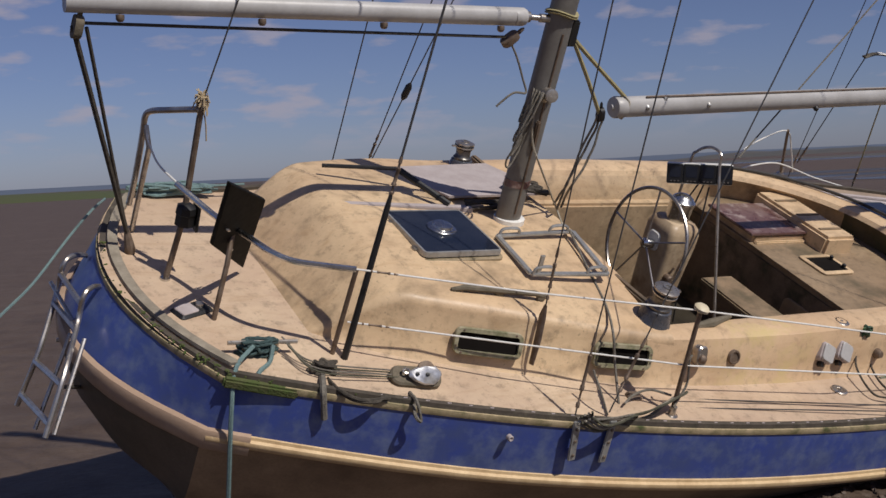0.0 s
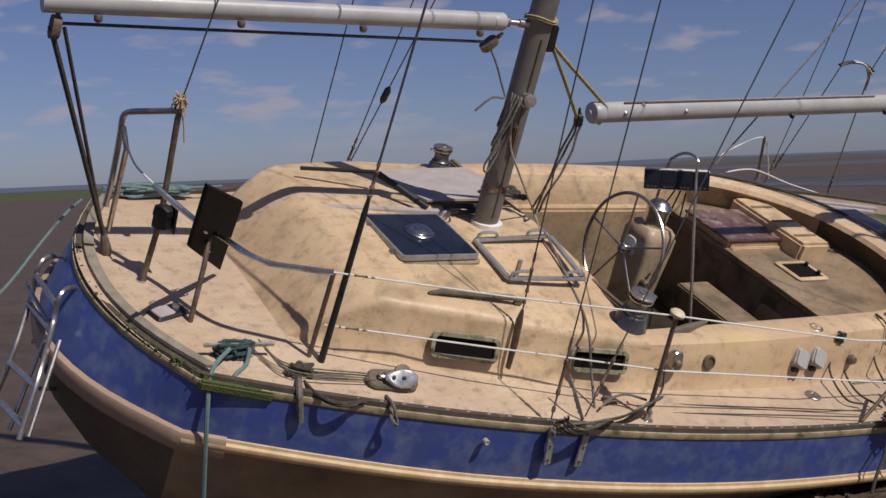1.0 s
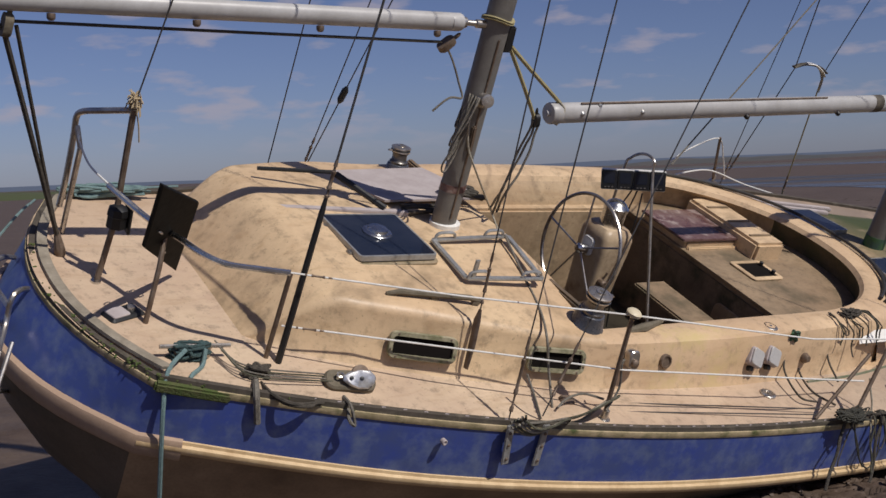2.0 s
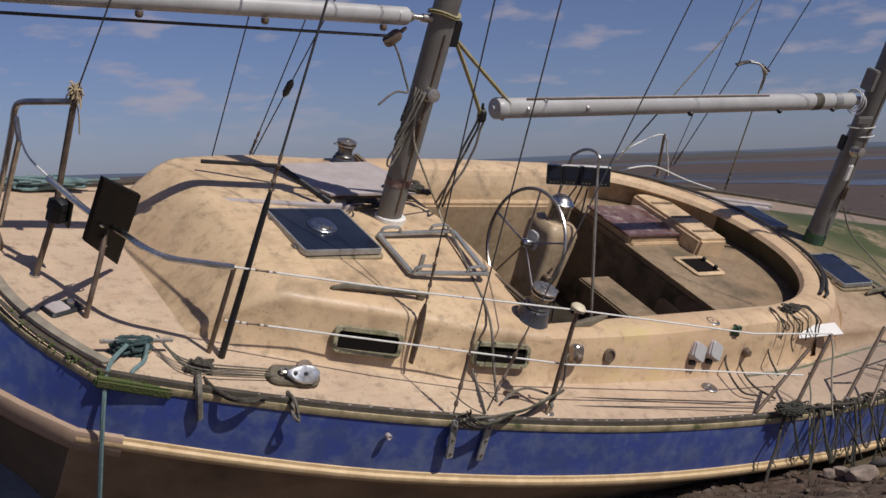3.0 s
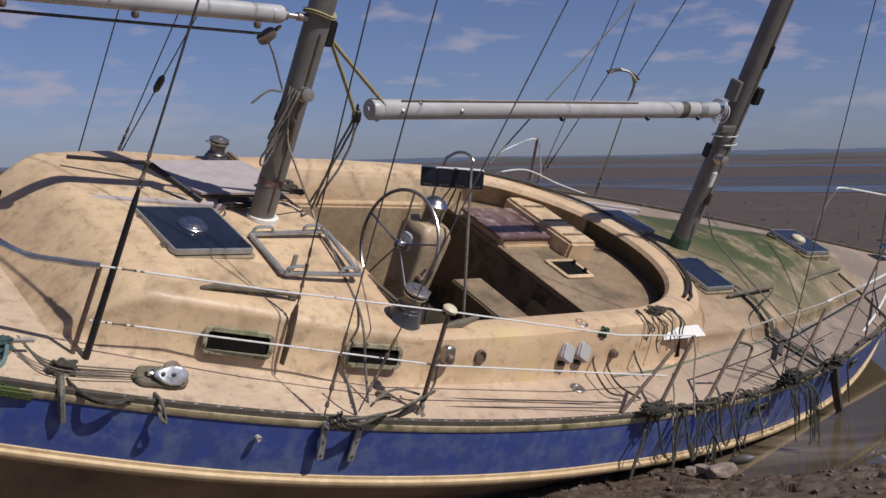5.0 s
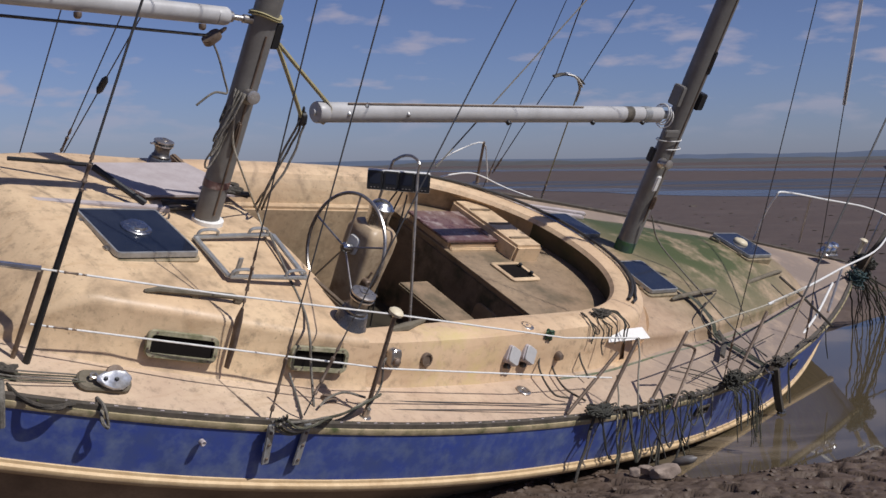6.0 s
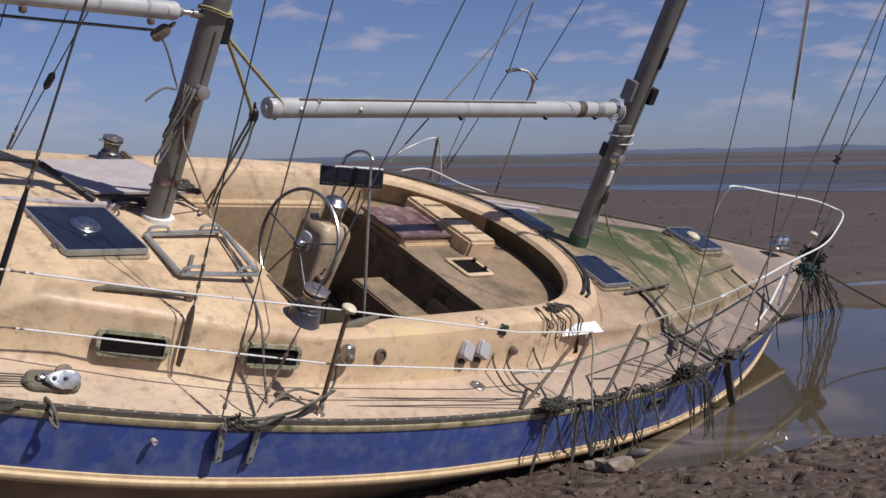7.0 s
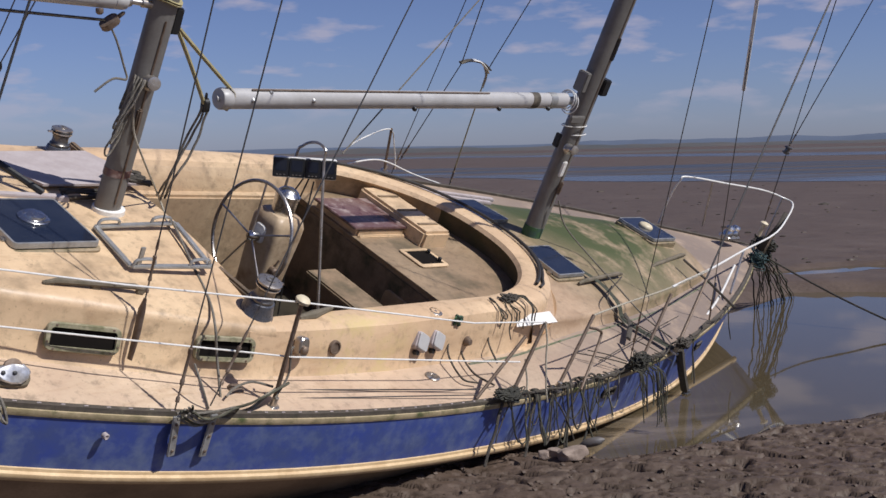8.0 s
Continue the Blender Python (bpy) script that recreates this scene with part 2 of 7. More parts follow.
M_GRASS = material("salt_marsh_grass", (0.055, 0.070, 0.024), 1.0, dark=(0.075, 0.062, 0.03), scale=0.03, fine=0.5, bump=0.0)
M_STONE = material("rough_pale_stone", (0.31, 0.24, 0.19), 0.85, dark=(0.15, 0.11, 0.085), scale=9, amount=0.9, bump=0.8, bump_scale=25)
M_FENDER = material("muddy_grey_vinyl", (0.14, 0.135, 0.135), 0.5, dark=(0.09, 0.065, 0.045), scale=9, amount=1.0)
M_CLOD = material("dark_weedy_stone", (0.075, 0.058, 0.042), 0.8, dark=(0.022, 0.018, 0.013), scale=0.8, amount=1.0, spots=(0.19, 0.16, 0.13), spot_scale=0.9, spot_cut=(0.6, 0.7))
M_PAPER = material("damp_white_card", (0.78, 0.75, 0.70), 0.7, scale=14, amount=0.25)
M_MOSSG = material("bright_green_moss", (0.05, 0.085, 0.012), 0.95, dark=(0.10, 0.09, 0.04), scale=18, amount=0.9, bump=0.8, bump_scale=80)
M_ROPEP = material("pale_weathered_rope", (0.42, 0.38, 0.30), 0.9, dark=(0.2, 0.18, 0.13), scale=60, amount=0.7, bump=0.6, bump_scale=200)
M_RAIL = material("dark_toe_rail", (0.085, 0.068, 0.052), 0.7, dark=(0.035, 0.03, 0.02), scale=14, amount=0.9, bump=0.3, spots=(0.16, 0.14, 0.10), spot_scale=9, spot_cut=(0.55, 0.8))
M_PANEL = material("matt_black_panel", (0.004, 0.004, 0.004), 0.75, dark=(0.008, 0.008, 0.008), scale=9, bump=0.0)
M_STRAW = material("frayed_straw_rope", (0.48, 0.38, 0.24), 0.9, scale=40)
M_GREEN = material("green_algae", (0.05, 0.13, 0.03), 0.7, dark=(0.03, 0.045, 0.07), scale=14, amount=0.9)
M_MUD = material("estuary_mud", (0.113, 0.081, 0.059), 0.62, dark=(0.060, 0.041, 0.029), scale=1.6, amount=1.0, fine=14, bump=1.0, bump_scale=16,
                 spots=(0.125, 0.092, 0.070), spot_scale=0.3, spot_cut=(0.5, 0.8), streak=True)

for m_, v_ in ((M_VOID, 0.05), (M_PANEL, 0.15), (M_MUD, 0.3)):
    m_.node_tree.nodes["Principled BSDF"].inputs["Specular IOR Level"].default_value = v_

# ---- helpers for building ----
def boat_point(x, y, z):
    return BOAT @ Vector((x, y, z))


BOAT = Matrix(((0.84846, -0.45071, 0.27745, 0.24547), (0.52661, 0.7713, -0.35746, 7.02671), (-0.05289, 0.4494, 0.89176, 1.3595), (0, 0, 0, 1)))


def part(name, bm, mat, parent=None, label="", smooth=False, m=None):
    """Links a bmesh as one mesh object under a thing or a part."""
    bmesh.ops.recalc_face_normals(bm, faces=bm.faces)
    me = bpy.data.meshes.new(name)
    bm.to_mesh(me)
    bm.free()
    me.materials.append(mat)
    if smooth:
        me.shade_smooth()
        me.set_sharp_from_angle(angle=radians(42))
    ob = new(name, me)
    if parent:
        ob.parent = parent
    if m is not None:
        ob.matrix_world = m
    if label:
        ob["label"] = label
    return ob


def group_thing(name, label, category, group="", m=None):
    ob = new(name)
    ob.empty_display_size = 0.05
    ob.matrix_world = BOAT if m is None else m
    return tagged(ob, label, category, group)


def box(bm, c, s, m=None, bevel=0.0):
    """A box of size s at c, turned by m, with its edges bevelled."""
    t = bmesh.new()
    bmesh.ops.create_cube(t, size=1.0, matrix=Matrix.Diagonal((*s, 1)))
    if bevel:
        bmesh.ops.bevel(t, geom=t.edges[:], offset=bevel, segments=2, affect="EDGES")
    add(bm, t, Matrix.Translation(c) @ (m.to_4x4() if m is not None else Matrix()))


def add(bm, t, m=None):
    if m is not None:
        t.transform(m)
    me = bpy.data.meshes.new("t")
    t.to_mesh(me)
    t.free()
    bm.from_mesh(me)
    bpy.data.meshes.remove(me)


def rings(bm, loops, closed=True, caps=True):
    """Skins a row of loops of equal length."""
    vs = [[bm.verts.new(p) for p in lp] for lp in loops]
    n = len(vs[0])
    for a, b in zip(vs, vs[1:]):
        for i in range(n if closed else n - 1):
            j = (i + 1) % n
            bm.faces.new((a[i], a[j], b[j], b[i]))
    if caps and closed:
        bm.faces.new(vs[0][::-1])
        bm.faces.new(vs[-1])
    return vs


def frame_of(d):
    d = Vector(d).normalized()
    a = Vector((0, 0, 1)) if abs(d.z) < 0.9 else Vector((1, 0, 0))
    u = d.cross(a).normalized()
    return u, d.cross(u)


def tube(bm, pts, r, seg=8, r2=None, flat=1.0):
    """A round bar through the points; r may be a list."""
    pts = [Vector(p) for p in pts]
    loops, u = [], None
    for i, p in enumerate(pts):
        d = (pts[min(i + 1, len(pts) - 1)] - pts[max(i - 1, 0)])
        if d.length < 1e-9:
            d = Vector((0, 0, 1))
        d.normalize()
        if u is None:
            u = frame_of(d)[0]
        u = (u - d * u.dot(d)).normalized()
        v = d.cross(u)
        rr = r[i] if isinstance(r, (list, tuple)) else (r if r2 is None else r + (r2 - r) * i / (len(pts) - 1))
        loops.append([p + u * math.cos(k * math.tau / seg) * rr + v * math.sin(k * math.tau / seg) * rr * flat for k in range(seg)])
    rings(bm, loops)


def smooth_line(pts, n=6):
    """A Catmull-Rom line through the points."""
    p = [Vector(q) for q in pts]
    p = [2 * p[0] - p[1]] + p + [2 * p[-1] - p[-2]]
    out = []
    for i in range(1, len(p) - 2):
        for k in range(n):
            t = k / n
            out.append(0.5 * (2 * p[i] + (p[i + 1] - p[i - 1]) * t + (2 * p[i - 1] - 5 * p[i] + 4 * p[i + 1] - p[i + 2]) * t * t
                              + (3 * p[i] - p[i - 1] - 3 * p[i + 1] + p[i + 2]) * t ** 3))
    return out + [p[-2]]


def sag(a, b, drop, n=10, down=(0, 0, -1)):
    a, b, d = Vector(a), Vector(b), Vector(down)
    return [a.lerp(b, i / n) + d * drop * 4 * (i / n) * (1 - i / n) for i in range(n + 1)]


def lathe(bm, prof, m=None, seg=24):
    """Turns (radius, height) pairs about z."""
    t = bmesh.new()
    rings(t, [[(r * math.cos(k * math.tau / seg), r * math.sin(k * math.tau / seg), z) for k in range(seg)] for r, z in prof])
    add(bm, t, m)


def at(x, y, z, up=None, turn=0.0):
    """A place in the boat's own axes, its z along up."""
    m = Matrix.Translation((x, y, z))
    if up is not None:
        m = m @ Vector(up).to_track_quat("Z", "Y").to_matrix().to_4x4()
    return m @ Matrix.Rotation(turn, 4, "Z")


def thing(name, bm, mat, label, category, group="", kind="", smooth=False, m=None):
    ob = part(name, bm, mat, None, "", smooth, BOAT if m is None else m)
    return tagged(ob, label, category, group, kind)


# ---- the boat's lines, in its own axes: x forward, y to port, z up from the side deck ----
BOW, STERN = 9.3, -2.05


def lerp_table(x, tab):
    if x <= tab[0][0]:
        return tab[0][1]
    for (a, va), (b, vb) in zip(tab, tab[1:]):
        if x <= b:
            t = (x - a) / (b - a)
            return va + (vb - va) * t
    return tab[-1][1]


def beam(x):
    s = x / 4
    return max(0.0, (((-0.009 * s + 0.096) * s - 0.807) * s + 0.807) * s + 1.554) if x < 8.6 else max(0.0, 0.30 * math.sqrt(max(0.0, (BOW - x) / 0.7)))


def port_beam(x):
    """The port quarter is pinched in a little."""
    return beam(x) - 0.13 * smoothstep(-1.95, -1.15, x) * (1 - smoothstep(-0.6, 1.0, x))


def sheer(x):
    s = x / 4
    return (0.039 * s - 0.156) * s + 0.044


def stern_x(y):
    return -2.34 + 0.30 * (y / 0.93) ** 2


def smoothstep(a, b, x):
    t = min(1.0, max(0.0, (x - a) / (b - a)))
    return t * t * (3 - 2 * t)

# ---- ground, water, distance ----
POOL = [(3.2, 7.22), (3.55, 7.14), (3.95, 7.06), (4.44, 7.12), (4.97, 7.21), (5.52, 7.28), (6.18, 7.33), (7.38, 7.23), (9.04, 7.08), (14.23, 11.23), (12.66, 12.5), (11.18, 13.38), (10.04, 13.92), (8.6, 12.9), (5.0, 11.0), (3.0, 9.0)]


def in_pool(x, y):
    """How far inside the pool's rim a place lies: positive inside."""
    best, inside = 1e9, False
    for (ax, ay), (bx, by) in zip(POOL, POOL[1:] + POOL[:1]):
        if (ay > y) != (by > y) and x < (bx - ax) * (y - ay) / (by - ay) + ax:
            inside = not inside
        dx, dy = bx - ax, by - ay
        t = min(1, max(0, ((x - ax) * dx + (y - ay) * dy) / (dx * dx + dy * dy)))
        best = min(best, math.hypot(x - ax - t * dx, y - ay - t * dy))
    return best if inside else -best


def ground_z(x, y):
    d = math.hypot(x, y)
    z = 0.02 * noise.noise((x * 0.5, y * 0.5, 0)) * (1 - smoothstep(25, 45, d)) + 0.03 * (1 - smoothstep(30, 45, d))
    if d < 30:
        z += 0.022 * noise.noise((x * 2.1, y * 2.1, 3)) + 0.012 * noise.noise((x * 6.0, y * 6.0, 5))
        near = smoothstep(1.4, 1.8, x) * (1 - smoothstep(6.0, 6.35, x)) * smoothstep(4.9, 5.2, y) * (1 - smoothstep(7.2, 7.5, y))
        if near > 0:
            u, v = 0.84 * x - 0.54 * y, 0.54 * x + 0.84 * y
            warp = 0.35 * noise.noise((x * 3, y * 3, 21))
            z += near * (0.030 * noise.noise((x * 1.7, y * 2.3, 1)) + 0.014 * noise.noise((u * 7, v * 9, 2)) + 0.008 * noise.noise((x * 24, y * 24, 8)))
            z -= near * 0.046 * smoothstep(0.24, 0.31, noise.noise((u * 4.6, v * 12.5, 13 + warp)) + 0.20 * noise.noise((u * 16, v * 26, 3)))
            z -= near * 0.028 * smoothstep(0.25, 0.34, noise.noise((u * 11, v * 25, 17 + warp)) + 0.15 * noise.noise((x * 30, y * 30, 4)))
        z -= 0.12 * smoothstep(1.25, 0.85, math.hypot((x - 12.2) / 1.5, (y - 15.5) / 0.45))
    p = in_pool(x, y) if d < 40 else -5
    z -= 0.34 * smoothstep(-0.45, 0.5, p + 0.12 * noise.noise((x * 1.3, y * 1.3, 9)))
    if d > 160:
        z += 0.9 * smoothstep(760, 900, d) + 1.2 * smoothstep(20, 80, -x) * smoothstep(290, 420, d)
    return z


bm = bmesh.new()
xs = [-3500, -1500, -700, -400, -300, -220, -150, -110, -80, -50, -30, -20, -14, -10] + [-8 + 0.2 * i for i in range(47)] + [1.4 + 0.018 * i for i in range(277)] + [6.4 + 0.2 * i for i in range(40)] + [15, 17, 20, 24, 28, 36, 48, 70, 100, 150, 200, 260, 300, 330, 370, 420, 700, 1500, 3500]
ys = [-3500, -300, -50, -12, -4, 0, 2, 3, 3.5] + [4, 4.4, 4.7] + [4.9 + 0.0125 * i for i in range(209)] + [7.55 + 0.2 * i for i in range(46)] + [17.2, 18, 20, 23, 26, 30, 35, 41, 48, 60, 80, 100, 130, 170, 200, 240, 270, 290, 310, 340, 380, 420, 500, 700, 1300, 3500]
grid = [[bm.verts.new((x, y, ground_z(x, y))) for x in xs] for y in ys]
for a, b in zip(grid, grid[1:]):
    for i in range(len(xs) - 1):
        bm.faces.new((a[i], a[i + 1], b[i + 1], b[i]))
gr = part("ground", bm, M_MUD)
gr.data.shade_smooth()
tagged(gr, "wet brown estuary mud flat with lumps and ruts", "ground", kind="structure")


def water_material(name, base, rough, bump, scale, silt=None, bars_=None):
    m = bpy.data.materials.new(name)
    m.use_nodes = True
    n, l = m.node_tree.nodes, m.node_tree.links
    w = n["Principled BSDF"]
    w.inputs["Base Color"].default_value, w.inputs["Roughness"].default_value, w.inputs["IOR"].default_value = (*base, 1), rough, 1.33
    co = n.new("ShaderNodeTexCoord")
    if silt:
        # stirred silt lies in drawn-out clouds in the water
        st, mp, rg, mx = n.new("ShaderNodeTexNoise"), n.new("ShaderNodeMapping"), n.new("ShaderNodeMapRange"), n.new("ShaderNodeMix")
        mp.inputs["Scale"].default_value, mp.inputs["Rotation"].default_value = (0.5, 2.2, 1), (0, 0, 0.55)
        st.inputs["Scale"].default_value, st.inputs["Detail"].default_value = 1.2, 6
        rg.inputs["From Min"].default_value, rg.inputs["From Max"].default_value = 0.42, 0.72
        mx.data_type = "RGBA"
        mx.inputs[6].default_value, mx.inputs[7].default_value = (*base, 1), (*silt, 1)
        l.new(co.outputs["Object"], mp.inputs["Vector"])
        l.new(mp.outputs[0], st.inputs["Vector"])
        l.new(st.outputs["Fac"], rg.inputs["Value"])
        near, fall, both = n.new("ShaderNodeVectorMath"), n.new("ShaderNodeMapRange"), n.new("ShaderNodeMath")
        near.operation, both.operation = "DISTANCE", "MULTIPLY"
        near.inputs[1].default_value = (4.2, 7.7, -0.1)
        fall.inputs["From Min"].default_value, fall.inputs["From Max"].default_value = 1.5, 0.3
        l.new(co.outputs["Object"], near.inputs[0])
        l.new(near.outputs["Value"], fall.inputs["Value"])
        l.new(rg.outputs[0], both.inputs[0])
        l.new(fall.outputs[0], both.inputs[1])
        l.new(both.outputs[0], mx.inputs[0])
        l.new(mx.outputs[2], w.inputs["Base Color"])
    if bars_:
        # wet mud bars break the surface in long streaks along the stream
        st, mp, rg, mx, rr = n.new("ShaderNodeTexNoise"), n.new("ShaderNodeMapping"), n.new("ShaderNodeMapRange"), n.new("ShaderNodeMix"), n.new("ShaderNodeMapRange")
        mp.inputs["Scale"].default_value, mp.inputs["Rotation"].default_value = (0.018, 0.22, 1), (0, 0, 0.50)
        st.inputs["Scale"].default_value, st.inputs["Detail"].default_value, st.inputs["Roughness"].default_value = 1.0, 7, 0.62
        rg.inputs["From Min"].default_value, rg.inputs["From Max"].default_value = bars_
        rr.inputs["To Min"].default_value, rr.inputs["To Max"].default_value = rough, 0.8
        mx.data_type = "RGBA"
        mx.inputs[6].default_value, mx.inputs[7].default_value = (*base, 1), (0.105, 0.078, 0.060, 1)
        for a_, b_ in ((co.outputs["Object"], mp.inputs["Vector"]), (mp.outputs[0], st.inputs["Vector"]), (st.outputs["Fac"], rg.inputs["Value"]), (rg.outputs[0], mx.inputs[0]), (rg.outputs[0], rr.inputs["Value"]), (mx.outputs[2], w.inputs["Base Color"]), (rr.outputs[0], w.inputs["Roughness"])):
            l.new(a_, b_)
    t = n.new("ShaderNodeTexNoise")
    t.inputs["Scale"].default_value, t.inputs["Detail"].default_value = scale, 4
    l.new(co.outputs["Object"], t.inputs["Vector"])
    p = n.new("ShaderNodeBump")
    p.inputs["Strength"].default_value, p.inputs["Distance"].default_value = bump, 0.02
    l.new(t.outputs["Fac"], p.inputs["Height"])
    l.new(p.outputs[0], w.inputs["Normal"])
    return m


M_POOL = water_material("still_muddy_water", (0.085, 0.066, 0.038), 0.03, 0.03, 1.5, (0.22, 0.175, 0.125))
M_RIVER = water_material("rippled_river_water", (0.045, 0.047, 0.050), 0.38, 1.0, 1.5, None, (0.46, 0.66))
M_SHEEN = water_material("calm_river_water", (0.06, 0.065, 0.075), 0.26, 0.9, 0.9, None, (0.50, 0.68))
bm = bmesh.new()
bm.faces.new([bm.verts.new((x, y, -0.10)) for x, y in ((0.5, 4.5), (16, 4.5), (16, 15), (0.5, 15))])
tagged(part("water", bm, M_POOL), "still brown tidal pool round the bow", "water", kind="structure")


def reach(near, far, z, mat, label, wob, seed, n=90):
    """A reach of water between a near and a far bank line, with wandering banks."""
    b = bmesh.new()
    rows = []
    for i in range(n + 1):
        t = i / n * (len(near) - 1)
        k = min(int(t), len(near) - 2)
        p, q = (Vector(ln[k]).lerp(Vector(ln[k + 1]), t - k) for ln in (near, far))
        w = (q - p) * wob
        rows.append([b.verts.new((*(p + w * noise.noise((i * 0.11, seed, 0))), z)), b.verts.new((*(p.lerp(q, 0.5)), z)), b.verts.new((*(q + w * noise.noise((i * 0.09, seed, 7))), z))])
    for p, q in zip(rows, rows[1:]):
        for j in (0, 1):
            b.faces.new((p[j], q[j], q[j + 1], p[j + 1]))
    tagged(part("water", b, mat), label, "river", kind="structure")


reach([(12, 118), (22, 96), (29, 76), (30, 62), (38, 49), (62, 30), (150, 0)], [(12, 120), (26, 104), (34, 86), (37, 72), (50, 58), (82, 40), (190, 10)], 0.016, M_SHEEN, "calm pale shallows along the river bank", 0.25, 1)
reach([(10, 119), (25, 101), (33, 84), (36, 70), (48, 56), (80, 38), (190, 8)], [(10, 128), (34, 126), (48, 116), (54, 106), (80, 103), (160, 80), (420, 40)], 0.010, M_RIVER, "rippled blue-grey river channel", 0.08, 4)
reach([(60, 330), (92, 272), (103, 226), (107, 150), (150, 70)], [(75, 400), (115, 330), (130, 275), (140, 190), (210, 90)], 0.012, M_SHEEN, "far pale reach of the river", 0.12, 3)
bm = bmesh.new()
bm.faces.new([bm.verts.new((12.2 + 2.0 * math.cos(a), 15.5 + 0.7 * math.sin(a), -0.03)) for a in [k * math.tau / 24 for k in range(24)]])
tagged(part("water", bm, M_POOL), "shallow puddle on the mud", "water", kind="structure")

# far banks, tree belts and hills
def ridge(name, dist, a0, a1, h, seed, mat, label, rough=1.0, n=160):
    """A long hill or bank: an arc round the place between two bearings, with a sloping near side."""
    b = bmesh.new()
    rows = []
    for i in range(n + 1):
        t = i / n
        a = radians(a0 + (a1 - a0) * t)
        hh = h * (0.25 + 0.75 * max(0.0, 0.5 + 0.5 * noise.noise((t * 5.0, seed, 0)) + 0.22 * noise.noise((t * 16.0, seed, 2)) * rough + 0.10 * rough * noise.noise((t * 60.0, seed, 4)))) * smoothstep(0, 0.12, t) * (1 - smoothstep(0.88, 1, t))
        rows.append([b.verts.new((r * math.sin(a), r * math.cos(a), z)) for r, z in ((dist, 0.0), (dist * 1.02, hh * 0.6), (dist * 1.05, hh), (dist * 1.12, 0.0))])
    for p, q in zip(rows, rows[1:]):
        for k in range(3):
            b.faces.new((p[k], q[k], q[k + 1], p[k + 1]))
    tagged(part(name, b, mat, smooth=True), label, "hills", kind="structure")


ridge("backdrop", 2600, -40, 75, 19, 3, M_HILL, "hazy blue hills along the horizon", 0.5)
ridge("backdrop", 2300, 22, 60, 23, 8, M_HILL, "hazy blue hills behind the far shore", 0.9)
ridge("backdrop", 900, 8, 70, 5.5, 5, M_SHORE, "low dark tree line on the far shore", 1.6, 400)
ridge("backdrop", 345, 5, 70, 0.75, 12, M_SHORE, "low dark bank beyond the far channel", 1.2, 300)
ridge("backdrop", 285, -60, -6, 3.0, 6, M_GRASS, "low green salt marsh edge", 0.6)

# ---- the hull ----
boat = group_thing("sailing_boat", "stranded two-masted cream and blue sailing boat heeled over in mud", "sailing boat")
LEVELS = [(1.0, 0.0), (1.008, -0.10), (1.015, -0.34), (0.97, -0.44), (0.88, -0.7), (0.74, -0.95), (0.55, -1.2), (0.30, -1.42), (0.05, -1.55)]


RAKE = [0, -0.05, -0.17, -0.18, -0.10, 0.05, 0.30, 0.75, 1.2]


def hull_point(x, lev, side):
    k, dz = LEVELS[lev]
    fore = smoothstep(4.0, BOW, x)
    dz2 = dz * (1 + 0.35 * smoothstep(1.5, 6.0, x) - 0.10 * (1 - smoothstep(STERN, -0.6, x))) if lev < 4 else dz
    b = (beam(x) if side < 0 else port_beam(x)) * (k - 0.30 * fore * max(0.0, -dz - 0.34))
    xx = x + dz2 * (0.55 * smoothstep(5.0, BOW, x)) + 0.25 * RAKE[lev] * (1 - smoothstep(STERN, -0.5, x))
    return Vector((xx, side * b, sheer(x) + dz2))


def stern_point(y, lev):
    """On the bowed transom, y from -1 to 1 across it."""
    k, dz = LEVELS[lev]
    b = beam(STERN) * k
    return Vector((stern_x(y * 0.93) + RAKE[lev] * (1 - 0.75 * y * y), y * b, sheer(STERN) + dz * 0.90))


HX = [STERN + (BOW - STERN) * (i / 60) for i in range(61)]
HY = [-1 + 2 * i / 16 for i in range(17)]


def girth(lev):
    """The hull's whole outline at a level: along starboard from the bow, across the transom, back along port."""
    return [hull_point(x, lev, -1) for x in HX[::-1]] + [stern_point(y, lev) for y in HY[1:-1]] + [hull_point(x, lev, 1) for x in HX]


def hull_band(lo, hi, sub=1):
    b = bmesh.new()
    rings(b, [girth(l) for l in range(lo, hi + 1)], closed=False, caps=False)
    bmesh.ops.remove_doubles(b, verts=b.verts, dist=0.0005)
    return b


part("blue_topside", hull_band(0, 2), M_BLUE, boat, "faded blue painted band below the deck edge", True)
for s_ in (-1, 1):
    b = bmesh.new()
    rings(b, [[hull_point(x, l_, s_) for x in HX] for l_ in range(2, 9)], closed=False, caps=False)
    part("hull", b, M_HULL, boat, "stained cream hull underside", True)
b = bmesh.new()
rings(b, [[hull_point(STERN, l_, -1)] + [stern_point(y, l_) for y in HY[1:-1]] + [hull_point(STERN, l_, 1)] for l_ in range(2, 9)], closed=False, caps=False)
part("transom", b, M_HULLD, boat, "weed-stained lower transom, painted darker for its shaded side", True)


def sweep_line(pts, prof, close=False):
    """Sweeps a profile of (out, up) along a line in the boat's axes; out is away from the hull's middle."""
    b = bmesh.new()
    loops = []
    for i, p in enumerate(pts):
        d = pts[min(i + 1, len(pts) - 1)] - pts[max(i - 1, 0)]
        d.z = 0
        d.normalize()
        out = Vector((d.y, -d.x, 0)) * -1
        loops.append([p + out * o + Vector((0, 0, u)) for o, u in prof])
    rings(b, loops)
    return b


